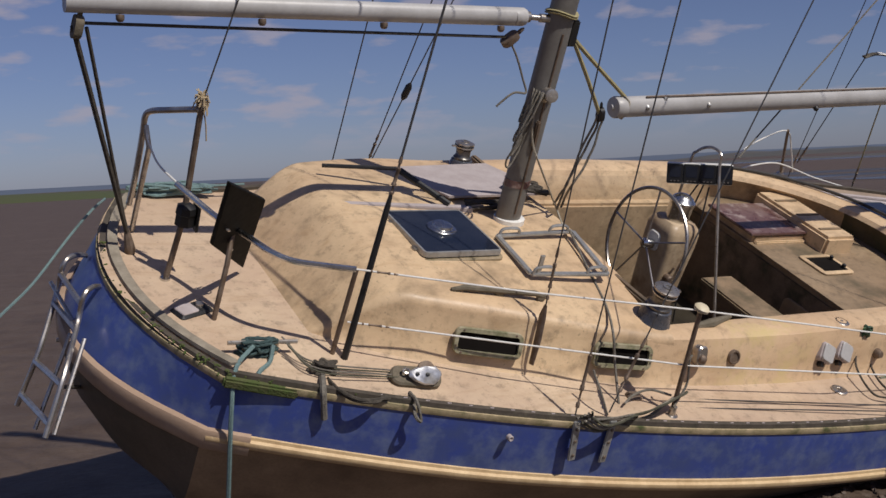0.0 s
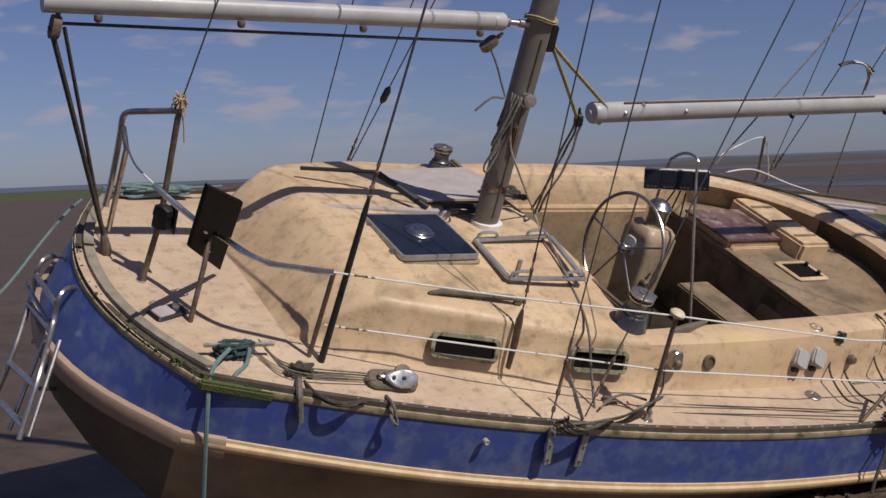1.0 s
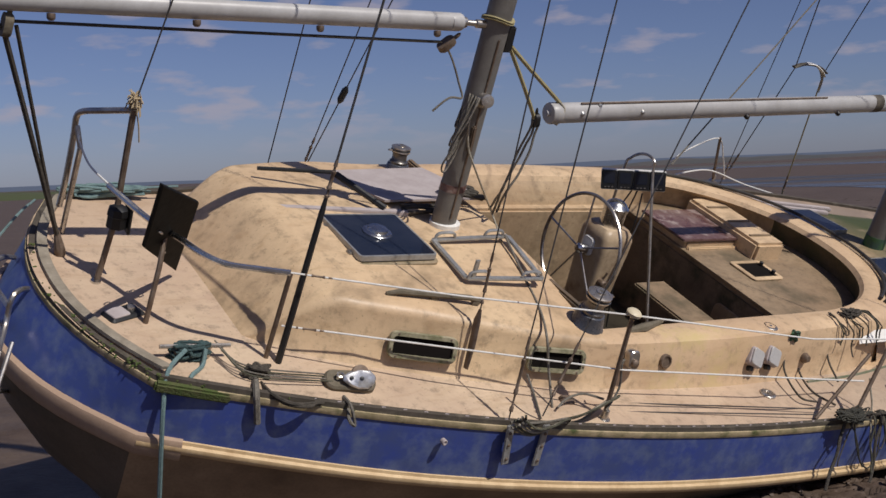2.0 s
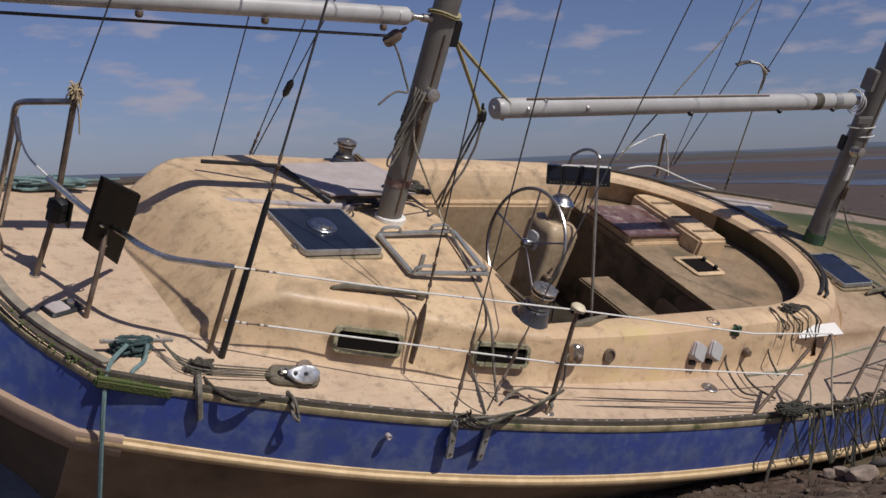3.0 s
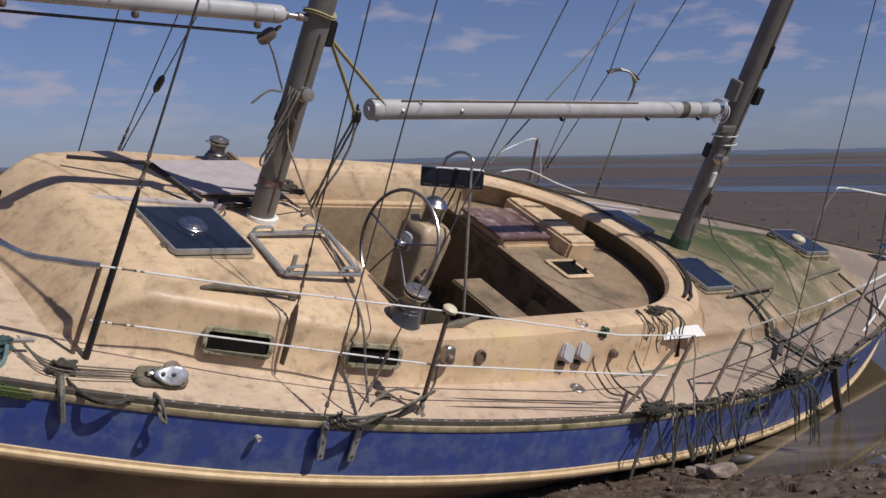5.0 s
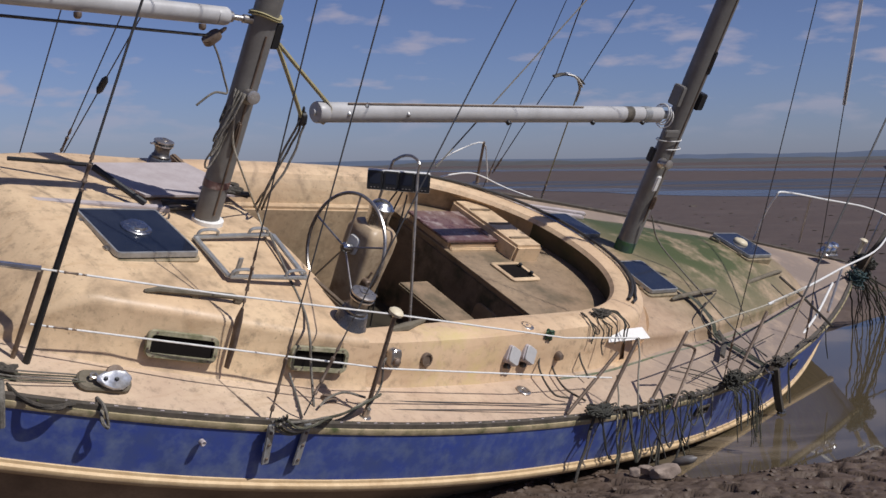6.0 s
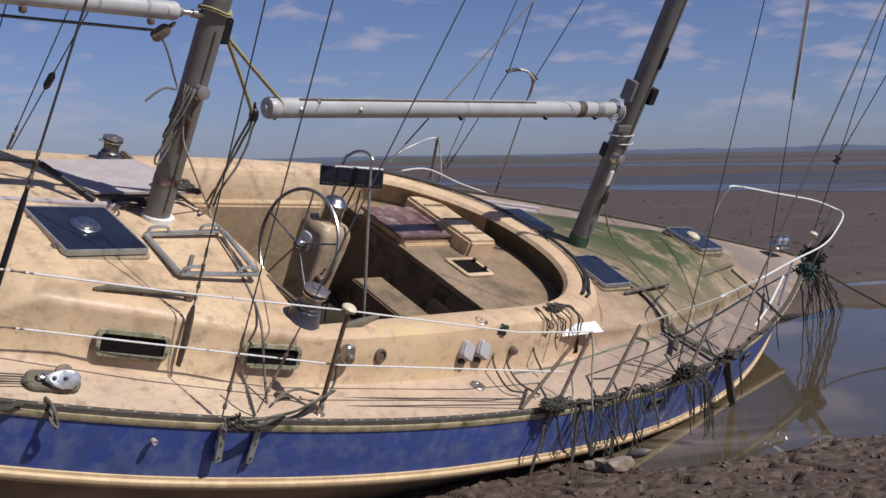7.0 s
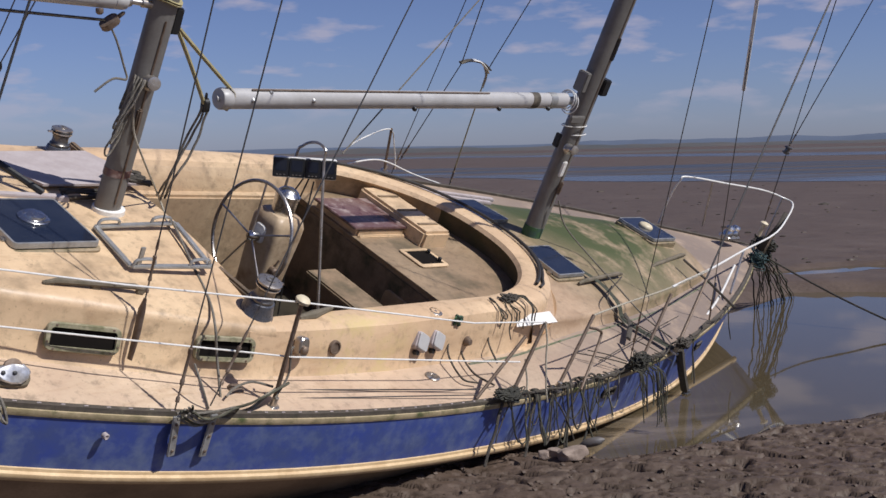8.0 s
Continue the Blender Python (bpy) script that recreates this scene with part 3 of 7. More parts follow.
ring2, ring0 = girth(2), girth(0)
STRAKE = [(-0.01, -0.040), (0.014, -0.036), (0.024, -0.022), (0.030, -0.004), (0.026, 0.010), (0.010, 0.016), (0.006, 0.030), (-0.01, 0.034)]
for ln in (ring2[:61], ring2[75:]):
    part("rubbing_strake", sweep_line(ln, STRAKE), M_STRAKE, boat, "cream moulded rubbing strake", True)
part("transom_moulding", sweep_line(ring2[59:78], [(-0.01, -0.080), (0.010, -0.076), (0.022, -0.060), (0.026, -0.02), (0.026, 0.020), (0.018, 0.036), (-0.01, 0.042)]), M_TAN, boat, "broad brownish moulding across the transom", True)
part("toe_rail", sweep_line(ring0, [(-0.034, -0.01), (-0.034, 0.026), (-0.004, 0.028), (0.002, 0.0)]), M_RAIL, boat, "dark weathered toe rail, mossy at the stern", True)
part("deck_edge", sweep_line(ring0, [(0.0, -0.034), (0.010, -0.031), (0.014, -0.010), (0.010, 0.004), (-0.004, 0.004)]), M_EDGE, boat, "cream deck edge moulding with moss", True)

# ---- deck mouldings ----
WELL = (0.42, 2.46, 1.0)


def lip(x):
    """Half-width of the well's lip: straight sides and a bowed front."""
    if x <= 2.4:
        return 1.0
    return 1.0 * max(0.0, 1 - ((x - 2.4) / 1.2) ** 2.2) ** (1 / 2.2)


DX = sorted(set(HX + [WELL[0], WELL[1]]))
b = bmesh.new()
cols = []
for x in DX:
    bw = beam(x) - 0.02
    inner = min(0.95, bw * 0.6)
    ysx = [-bw + (bw - inner) * k / 5 for k in range(5)] + [-inner + 2 * inner * k / 12 for k in range(13)] + [inner + (port_beam(x) - 0.02 - inner) * k / 5 for k in range(1, 6)]
    cols.append([b.verts.new((x if x > STERN else stern_x(y), y, sheer(x) + 0.03 * (1 - (y / max(bw, 0.01)) ** 2))) for y in ysx])
for i in range(len(DX) - 1):
    for j in range(len(cols[0]) - 1):
        mid = (cols[i][j].co + cols[i + 1][j + 1].co) / 2
        if not (WELL[0] < mid.x < WELL[1] and abs(mid.y) < 0.95):
            b.faces.new((cols[i][j], cols[i][j + 1], cols[i + 1][j + 1], cols[i + 1][j]))
part("deck", b, M_DECK, boat, "weathered cream moulded side deck", True)

FOOT = [(-1.78, 0.42), (-1.43, 0.64), (-1.0, 0.84), (-0.34, 1.05), (0.3, 1.20), (0.66, 1.26), (1.36, 1.30), (2.08, 1.29), (2.8, 1.26), (3.3, 1.165), (3.7, 1.12), (4.5, 1.04), (5.5, 0.88), (6.8, 0.585), (7.17, 0.47)]


def trunk_row(x, h_edge, h_mid):
    """Half of a trunk's section from its foot, over a rounded shoulder, to the middle."""
    w, z0 = lerp_table(x, FOOT), sheer(x) - 0.02
    inset = 0.045 * h_edge / 0.3
    pts = [(w + 0.10, z0 - 0.01), (w + 0.05, z0 + 0.025), (w + 0.015, z0 + 0.07 * h_edge / 0.3)]
    r = min(0.060, h_edge * 0.4)
    for k in range(7):
        a = k / 6 * math.pi / 2
        pts.append((w - inset - r + r * math.cos(a), z0 + h_edge - r + r * math.sin(a)))
    y0 = pts[-1][0]
    for k in range(1, 13):
        y = y0 * (1 - k / 12)
        pts.append((y, z0 + h_edge + (h_mid - h_edge) * (1 - (y / max(y0, 0.01)) ** 2)))
    return pts


def trunk(stations, hole=None):
    b = bmesh.new()
    rows = []
    for x, he, hm in stations:
        half = trunk_row(x, he, hm)
        rows.append([b.verts.new((x, -y, z)) for y, z in half] + [b.verts.new((x, y * (1 + 0.11 * (1 - smoothstep(-1.2, 0.2, x))), z)) for y, z in half[-2::-1]])
    for p, q in zip(rows, rows[1:]):
        for i in range(len(p) - 1):
            mid = (p[i].co + q[i + 1].co) / 2
            if not (hole and hole(mid.x, mid.y)):
                b.faces.new((p[i], p[i + 1], q[i + 1], q[i]))
    return b


def aft_rise(x, a, b):
    """The bulging aft face: steep at its foot, rolling over into the flat top."""
    u = min(1.0, max(0.0, (x - a) / (b - a)))
    return 0.55 * u * u * (3 - 2 * u) + 0.45 * (1 - (1 - u) ** 2.2)


aft = [-1.56 + 0.03 * i for i in range(24)] + [-0.84 + 0.06 * i for i in range(21)] + [0.42]
part("aft_cabin", trunk([(x, 0.012 + (0.335 - 0.045 * smoothstep(-0.7, 0.42, x)) * aft_rise(x, -1.53, -1.02), 0.018 + 0.382 * aft_rise(x, -1.53, -1.04)) for x in aft]), M_GEL, boat, "cream moulded aft cabin trunk with rounded shoulders", True)
fore = [2.95 + 0.05 * i for i in range(30)] + [4.5 + 0.12 * i for i in range(22)] + [7.08, 7.12, 7.15, 7.17]
FORE_TOP = [(2.9, 0.24), (3.5, 0.26), (4.3, 0.285), (6.3, 0.285), (6.95, 0.23), (7.08, 0.19), (7.12, 0.15), (7.15, 0.08), (7.17, 0.02)]
FORE_EDGE = [(2.9, 0.24), (3.3, 0.19), (3.7, 0.155), (4.5, 0.135), (6.5, 0.115), (7.08, 0.095), (7.12, 0.08), (7.15, 0.045), (7.17, 0.012)]
part("fore_cabin", trunk([(x, lerp_table(x, FORE_EDGE), lerp_table(x, FORE_TOP)) for x in fore], lambda x, y: lip(x - 0.08) > 0.02 and abs(y) < lip(x - 0.08) + 0.06),
     M_DECKGREEN, boat, "cream forward coachroof, green with algae", True)

# coaming round the well: both sides and a bowed front, in one moulding
line = [(0.25, -1.0)] + [(0.42 + 0.18 * i, -1.0) for i in range(11)] + [(2.4 + 1.2 * math.sin(a), -1.0 * max(0.0, math.cos(a)) ** 0.9) for a in [math.pi / 2 * k / 18 for k in range(1, 19)]]
line = line + [(x, -y) for x, y in line[-2::-1]]
b = bmesh.new()
loops = []
for i, (x, y) in enumerate(line):
    p, q = line[max(i - 1, 0)], line[min(i + 1, len(line) - 1)]
    d = Vector((q[0] - p[0], q[1] - p[1])).normalized()
    out = Vector((d.y, -d.x))
    front = smoothstep(2.5, 3.5, x)
    side = 1 - smoothstep(2.3, 3.1, x)
    fw = side * (lerp_table(x, FOOT) - 1.0) + (1 - side) * 0.31
    z0 = sheer(x) - 0.02
    top = 0.30 - 0.02 * front
    zf = z0 - 0.01 + (0.19 + 0.02) * smoothstep(2.55, 3.3, x)
    deep = -0.66 if x < WELL[1] + 0.05 else 0.0
    u = smoothstep(2.3, 2.8, x)
    sec = [(0.07 * u - 0.14 * (1 - u), deep), (0.06 * u - 0.08 * (1 - u), 0.12), (0.03 * u - 0.025 * (1 - u), top - 0.075), (0.0, top - 0.045), (0.02, top - 0.012), (0.06, top), (fw * 0.55, top), (fw * 0.74, top - 0.015), (fw * 0.86, top - 0.055 * (1 - front) - 0.03)]
    sec += [(fw * 0.93, z0 + 0.16 * (1 - front) + front * (zf + 0.02)), (fw, z0 + 0.05 * (1 - front) + front * zf), (fw + 0.05 * (1 - front) + 0.06 * front, zf)]
    loops.append([Vector((x + out.x * o, y + out.y * o, z)) for o, z in sec])
# lining split by sun: dark copy at front and starboard, light copy elsewhere
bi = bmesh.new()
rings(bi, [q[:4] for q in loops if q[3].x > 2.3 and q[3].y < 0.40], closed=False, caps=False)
for s_ in (-1, 1):
    bs = bmesh.new()
    rings(bs, [q[:4] for q in loops if (q[0].x < 2.45 and q[0].y * s_ > 0) or (s_ > 0 and q[3].y >= 0.30)], closed=False, caps=False)
    part("side_lining", bs, M_GELS, boat, "tan inner side wall of the cockpit", True)
rings(b, [q[3:] for q in loops], closed=False, caps=False)
part("coaming_lining", bi, M_INNER, boat, "grimy inner wall of the coaming, dark with algae and painted shade", True)
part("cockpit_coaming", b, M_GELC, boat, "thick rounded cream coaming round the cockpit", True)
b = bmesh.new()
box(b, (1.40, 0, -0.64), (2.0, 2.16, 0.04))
part("cockpit_sole", b, M_SOLE, boat, "cockpit floor, painted black for the shade in the well")
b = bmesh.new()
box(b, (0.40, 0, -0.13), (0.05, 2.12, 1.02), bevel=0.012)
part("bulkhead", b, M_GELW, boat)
b = bmesh.new()
outline = [(2.45, -1.075)] + [(2.4 + 1.28 * math.sin(a), -1.075 * max(0.0, math.cos(a)) ** 0.9) for a in [math.pi / 2 * k / 12 for k in range(13)]]
outline = outline + [(x, -y) for x, y in outline[-2::-1]]
rings(b, [[Vector((x, y, z)) for x, y in outline] for z in (-0.66, 0.07)])
bmesh.ops.bevel(b, geom=[e for e in b.edges if all(v.co.z > 0 and v.co.x < 2.46 for v in e.verts)], offset=0.02, segments=3, affect="EDGES")
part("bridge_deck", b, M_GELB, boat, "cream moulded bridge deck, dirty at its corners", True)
# thin dark panel over the bridge deck's front, for its shade and grime
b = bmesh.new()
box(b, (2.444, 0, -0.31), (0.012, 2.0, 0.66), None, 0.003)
part("well_front", b, M_WELLD, boat, "front wall of the cockpit well, darkened for shade and grime", True)
b = bmesh.new()
box(b, (1.38, 0.93, -0.28), (1.92, 0.18, 0.76), bevel=0.02)
part("locker_seat", b, M_GELS, boat)
b = bmesh.new()
box(b, (2.03, -0.26, -0.12), (0.30, 0.70, 0.04), bevel=0.012)
part("step_board", b, M_GELB, boat, "loose-edged cream step")

# ---- spars ----
def spar(name, p0, p1, rx, ry, mat, parent, label, seg=20):
    b = bmesh.new()
    p0, p1 = Vector(p0), Vector(p1)
    d = (p1 - p0).normalized()
    fwd = (Vector((1, 0, 0)) - d * d.x).normalized() if abs(d.z) > 0.7 else Vector((0, 0, 1)) - d * d.z
    fwd.normalize()
    s = d.cross(fwd)
    rings(b, [[p + fwd * rx * math.cos(k * math.tau / seg) + s * ry * math.sin(k * math.tau / seg) for k in range(seg)] for p in (p0, p1)])
    return part(name, b, mat, parent, label, True)


mizzen = spar("mizzen_mast", (0, 0, 0.39), (-0.12, 0, 7.0), 0.082, 0.060, M_ALU, boat, "weathered grey mast with a maroon band")
main = spar("main_mast", (4.38, 0, 0.20), (3.86, 0, 10.0), 0.105, 0.076, M_ALU, boat, "weathered grey mast with a green-stained foot")
spar("mizzen_boom", (-0.26, 0.022, 1.654), (-2.66, 0.06, 1.52), 0.05, 0.043, M_BOOM, boat, "white painted boom")
spar("main_boom", (4.02, 0, 1.43), (0.55, 0.0, 1.17), 0.064, 0.052, M_BOOM, boat, "white painted boom")

# ---- deck gear: things and parts in the boat's own axes ----
def bars(name, lines, r, mat, parent, label="", seg=8):
    b = bmesh.new()
    for pts in lines:
        tube(b, pts, r, seg)
    return part(name, b, mat, parent, label, True)


def rope(name, lines, r, mat, label, category="rope", seg=6, wob=0.0):
    b = bmesh.new()
    for k, pts in enumerate(lines):
        pts = smooth_line(pts, 8) if len(pts) > 2 else [Vector(p) for p in pts]
        if wob:
            pts = [p + Vector(noise.noise_vector(p * 9 + Vector((k, 0, 0)))) * wob for p in pts]
        tube(b, pts, r, seg)
    groups = {"hanging_rope": "ropes hanging over the fore rail", "bow_rope": "ropes trailing from the bow", "cord": "cords on the coaming"}
    return thing(name, b, mat, label, category, groups.get(name, ""), smooth=True)


def rounded(w, h, r, n=5):
    """A rounded rectangle's outline, centred."""
    out = []
    for cx, cy, a0 in ((w / 2 - r, h / 2 - r, 0), (-w / 2 + r, h / 2 - r, 90), (-w / 2 + r, -h / 2 + r, 180), (w / 2 - r, -h / 2 + r, 270)):
        for k in range(n + 1):
            a = radians(a0 + 90 * k / n)
            out.append((cx + r * math.cos(a), cy + r * math.sin(a)))
    return out


def ring_plate(b, m, w, h, r, width, thick):
    """A raised rounded frame of that width; m's z points out."""
    o, i = rounded(w, h, r), rounded(w - 2 * width, h - 2 * width, max(0.004, r - width))
    loops = [[m @ Vector((x, y, z)) for x, y in (o if k in (0, 1) else i)] for k, z in ((0, 0), (1, thick), (2, thick), (3, 0))]
    o2 = rounded(w - 0.3 * width, h - 0.3 * width, max(0.004, r - width * 0.15))
    loops = [loops[0], [m @ Vector((x, y, thick * 0.7)) for x, y in o], [m @ Vector((x, y, thick)) for x, y in o2], loops[2], loops[3]]
    rings(b, loops, caps=False)


def plate(b, m, w, h, r, z0, z1, bev=0.0):
    loops = [[m @ Vector((x, y, z0)) for x, y in rounded(w, h, r)], [m @ Vector((x, y, z1 - bev)) for x, y in rounded(w, h, r)]]
    if bev:
        loops.append([m @ Vector((x, y, z1)) for x, y in rounded(w - 2 * bev, h - 2 * bev, max(0.003, r - bev))])
    rings(b, loops)


def axes(p, ux, up):
    """A pose at p with x along ux and z along up."""
    ux, up = Vector(ux).normalized(), Vector(up)
    up = (up - ux * up.dot(ux)).normalized()
    return Matrix.Translation(p) @ Matrix((ux, up.cross(ux), up)).transposed().to_4x4()


# deck hatches: steel frame, smoked lid
def deck_hatch(p, w, h, tilt=(0, 0, 1), ux=(1, 0, 0)):
    m = axes(p, ux, tilt)
    b = bmesh.new()
    plate(b, m, w + 0.035, h + 0.035, 0.045, -0.08, 0.010, 0.006)
    base = part("hatch", b, M_HBASE, boat, "deck hatch on a cream moulded base", True)
    b = bmesh.new()
    ring_plate(b, m @ Matrix.Translation((0, 0, 0.018)), w, h, 0.03, 0.013, 0.030)
    part("hatch_frame", b, M_ALUB, base, "worn grey metal hatch frame", True)
    b = bmesh.new()
    plate(b, m, w - 0.02, h - 0.02, 0.02, 0.0, 0.046, 0.004)
    part("lid", b, M_GLASS, base, "dark smoked acrylic hatch lid", True)
    for k in (-0.3, 0.3):
        b = bmesh.new()
        box(b, m @ Vector((-w / 2 - 0.008, h * k, 0.014)), (0.028, 0.045, 0.032), m.to_3x3(), 0.006)
        part("hinge", b, M_STEEL, base, "", True)
    return base, m


HP = Vector((-0.571, -0.200, 0.430))
aft_hatch, hm_ = deck_hatch(HP, 0.50, 0.50, (0, 0, 1))
b = bmesh.new()
lathe(b, [(0.085, 0), (0.085, 0.008), (0.078, 0.014), (0.06, 0.016), (0.055, 0.03), (0.03, 0.036), (0.004, 0.037)], hm_ @ Matrix.Translation((0.0, 0.02, 0.046)), 28)
part("vent", b, M_CHROME, aft_hatch, "round chrome mushroom vent", True)
WIN_S = Vector((4.132, -0.450, 0.150))
deck_hatch(WIN_S, 0.40, 0.44, (0.0, -0.06, 1))
deck_hatch((WIN_S.x, -WIN_S.y, WIN_S.z), 0.40, 0.44, (0.0, 0.06, 1))
FH = Vector((6.442, 0.026, 0.160))
fore_hatch, fm_ = deck_hatch(FH, 0.46, 0.46, (0, 0, 1))
b = bmesh.new()
lathe(b, [(0.075, 0), (0.075, 0.01), (0.064, 0.026), (0.04, 0.036), (0.004, 0.04)], fm_ @ Matrix.Translation((0.0, 0.03, 0.046)), 24)
part("vent", b, M_CREAMP, fore_hatch, "round cream plastic vent", True)


# side windows of the aft cabin
def side_window(p, ux, w, h):
    m = axes(p, ux, Vector((0, -1, 0.30)))
    b = bmesh.new()
    ring_plate(b, m, w, h, 0.04, 0.024, 0.024)
    fr = part("window", b, M_FRAME, boat, "mossy cream window frame", True)
    b = bmesh.new()
    plate(b, m, w - 0.04, h - 0.04, 0.025, -0.02, 0.006)
    part("pane", b, M_VOID, fr, "dark empty window opening", True)
    for x, y in rounded(w - 0.024, h - 0.024, 0.034, 1):
        b = bmesh.new()
        lathe(b, [(0.006, 0), (0.006, 0.003), (0.001, 0.004)], m @ Matrix.Translation((x, y, 0.024)), 6)
        part("screw", b, M_DULL, fr, "")


side_window((-0.657, -0.955, 0.224), (0.953, -0.303, -0.02), 0.375, 0.142)
side_window((0.097, -1.145, 0.200), (0.974, -0.225, -0.02), 0.355, 0.138)


# winches
def winch(p, s=1.0, up=(0, 0, 1)):
    m = at(*p, up) @ Matrix.Diagonal((s, s, s, 1))
    w = bmesh.new()
    lathe(w, [(0.104, -0.05), (0.104, -0.004), (0.100, 0.010), (0.094, 0.018), (0.086, 0.06), (0.078, 0.085), (0.066, 0.09), (0.05, 0.092)], m)
    base = part("winch", w, M_WINCH, boat, "sheet winch on a grey-blue base", True)
    w = bmesh.new()
    lathe(w, [(0.05, 0.088), (0.068, 0.092), (0.068, 0.104), (0.057, 0.115), (0.053, 0.135), (0.055, 0.16), (0.064, 0.172), (0.05, 0.176)], m)
    part("drum", w, M_WINCHD, base, "tarnished steel winch drum", True)
    w = bmesh.new()
    lathe(w, [(0.045, 0.174), (0.071, 0.178), (0.073, 0.187), (0.060, 0.191), (0.060, 0.199), (0.072, 0.203), (0.072, 0.213), (0.058, 0.219), (0.030, 0.221), (0.028, 0.229), (0.014, 0.229), (0.013, 0.219), (0.002, 0.219)], m)
    part("cap", w, M_STEEL, base, "chrome self-tailing winch top", True)
    w = bmesh.new()
    tube(w, [m @ Vector((0.064 * math.cos(a), 0.064 * math.sin(a), 0.196)) for a in [0.5 + 5.2 * k / 18 for k in range(19)]], 0.0075 * s, 5)
    part("tailing_ring", w, M_RUBBER, base, "dark tailing jaw ring", True)
    w = bmesh.new()
    box(w, m @ Vector((0.082, 0.0, 0.19)), (0.05 * s, 0.022 * s, 0.012 * s), m.to_3x3().normalized(), 0.003)
    part("stripper_arm", w, M_STEEL, base, "", True)
    return base


winch((0.381, -1.004, 0.320), 1.0, (0.0, -0.12, 1))
fw = winch((0.26, 0.97, 0.30), 0.92, (0, 0.1, 1))

# folding frame of flat bars before the mizzen
FR = [Vector(p) + Vector((0, 0, 0.03)) for p in ((-0.218, -0.232, 0.420), (0.342, -0.202, 0.420), (0.254, -0.686, 0.405), (-0.245, -0.645, 0.405))]
b = bmesh.new()
for p, q in zip(FR, FR[1:] + FR[:1]):
    d = q - p
    box(b, (p + q) / 2, (d.length, 0.035, 0.016), axes((0, 0, 0), d, (0, 0, 1)).to_3x3(), 0.004)
fold = part("folding_frame", b, M_ALUB, boat, "dull aluminium folding frame", True)
for p, q, k in ((FR[0], FR[1], 0.8), (FR[3], FR[2], 0.15), (FR[3], FR[2], 0.85), (FR[0], FR[1], 0.15)):
    c = p.lerp(q, k)
    b = bmesh.new()
    tube(b, smooth_line([c + Vector((-0.07, 0, 0.0)), c + Vector((-0.05, 0, 0.04)), c + Vector((0.05, 0, 0.04)), c + Vector((0.07, 0, 0.0))], 4), 0.009, 6)
    part("handle", b, M_ALUB, fold, "", True)
b = bmesh.new()
box(b, FR[3].lerp(FR[2], 0.08) + Vector((0, 0, 0.06)), (0.03, 0.012, 0.11), None, 0.003)
part("bracket", b, M_ALUB, fold, "", True)

# grab rails and battens
def grab_rail(p, q, mat, label, r=0.017, h=0.04, feet=3):
    p, q = Vector(p), Vector(q)
    b = bmesh.new()
    d = q - p
    for k in range(feet):
        c = p.lerp(q, (k + 0.12) / (feet - 0.76))
        box(b, c + Vector((0, 0, h / 2)), (0.05, 0.022, h), axes((0, 0, 0), d, (0, 0, 1)).to_3x3(), 0.006)
    pts = [p.lerp(q, i / 8) + Vector((0, 0, h + (0 if 0 < i < 8 else -0.015))) for i in range(9)]
    tube(b, pts, [r * (0.6 if i in (0, 8) else 1) for i in range(9)], 8)
    return part("grab_rail", b, mat, boat, label, True)


grab_rail((-0.801, -0.729, 0.392), (-0.273, -0.845, 0.385), M_WOODD, "grey weathered wooden grab rail")
grab_rail((4.172, -0.736, 0.118), (4.985, -0.651, 0.118), M_WOODD, "mossy wooden grab rail", 0.020, 0.026, 4)
grab_rail((5.777, -0.506, 0.068), (6.741, -0.330, 0.075), M_WOODD, "mossy wooden grab rail", 0.020, 0.026, 4)
b = bmesh.new()
p, q = Vector((-1.061, 0.187, 0.420)), Vector((-0.191, 0.115, 0.420))
box(b, (p + q) / 2 + Vector((0, 0, 0.022)), ((q - p).length, 0.045, 0.04), axes((0, 0, 0), q - p, (0, 0, 1)).to_3x3(), 0.004)
thing("batten", b, M_PLY, "pale weathered wooden batten lying on the aft cabin top", "batten")
b = bmesh.new()
cs = [Vector(v) for v in ((-0.42, 0.80, 0.385), (0.40, 0.90, 0.375), (0.52, 0.30, 0.445), (-0.28, 0.24, 0.455))]
rings(b, [[c for c in cs], [c + Vector((0, 0, 0.014)) for c in cs]])
thing("plywood_sheet", b, M_PLY, "grey weathered plywood sheet laid on the cabin top", "board")
b = bmesh.new()
tube(b, [(-0.970, 0.593, 0.500), (-0.545, 0.426, 0.560)], 0.013, 8)
thing("prop_bar", b, M_BLACK, "slim black padded prop bar over the cabin top", "bar", smooth=True)
# black tube added for the thick shadow edge of the plywood sheet
b = bmesh.new()
tube(b, [(-0.557, 0.402, 0.560), (-0.343, 0.130, 0.470)], 0.020, 8)
thing("prop_bar", b, M_BLACK, "thick black bar drawn for the plywood sheet's shadowed edge", "bar", smooth=True)

# upright flat bar on the cabin side, gauges, sockets and vents on the coaming
b = bmesh.new()
tube(b, [(-0.386, -0.990, 0.453), (-0.394, -1.000, 0.392), (-0.414, -1.040, 0.282), (-0.433, -1.070, 0.147)], [0.012, 0.029, 0.029, 0.020], 10, flat=0.32)
part("chainplate", b, M_DULL, boat, "dull steel chainplate strap", True)


def on_side(t_p, k=0.0):
    p = Vector(t_p)
    return axes(p, (1, -0.02, 0), (0, -1, 0.28))


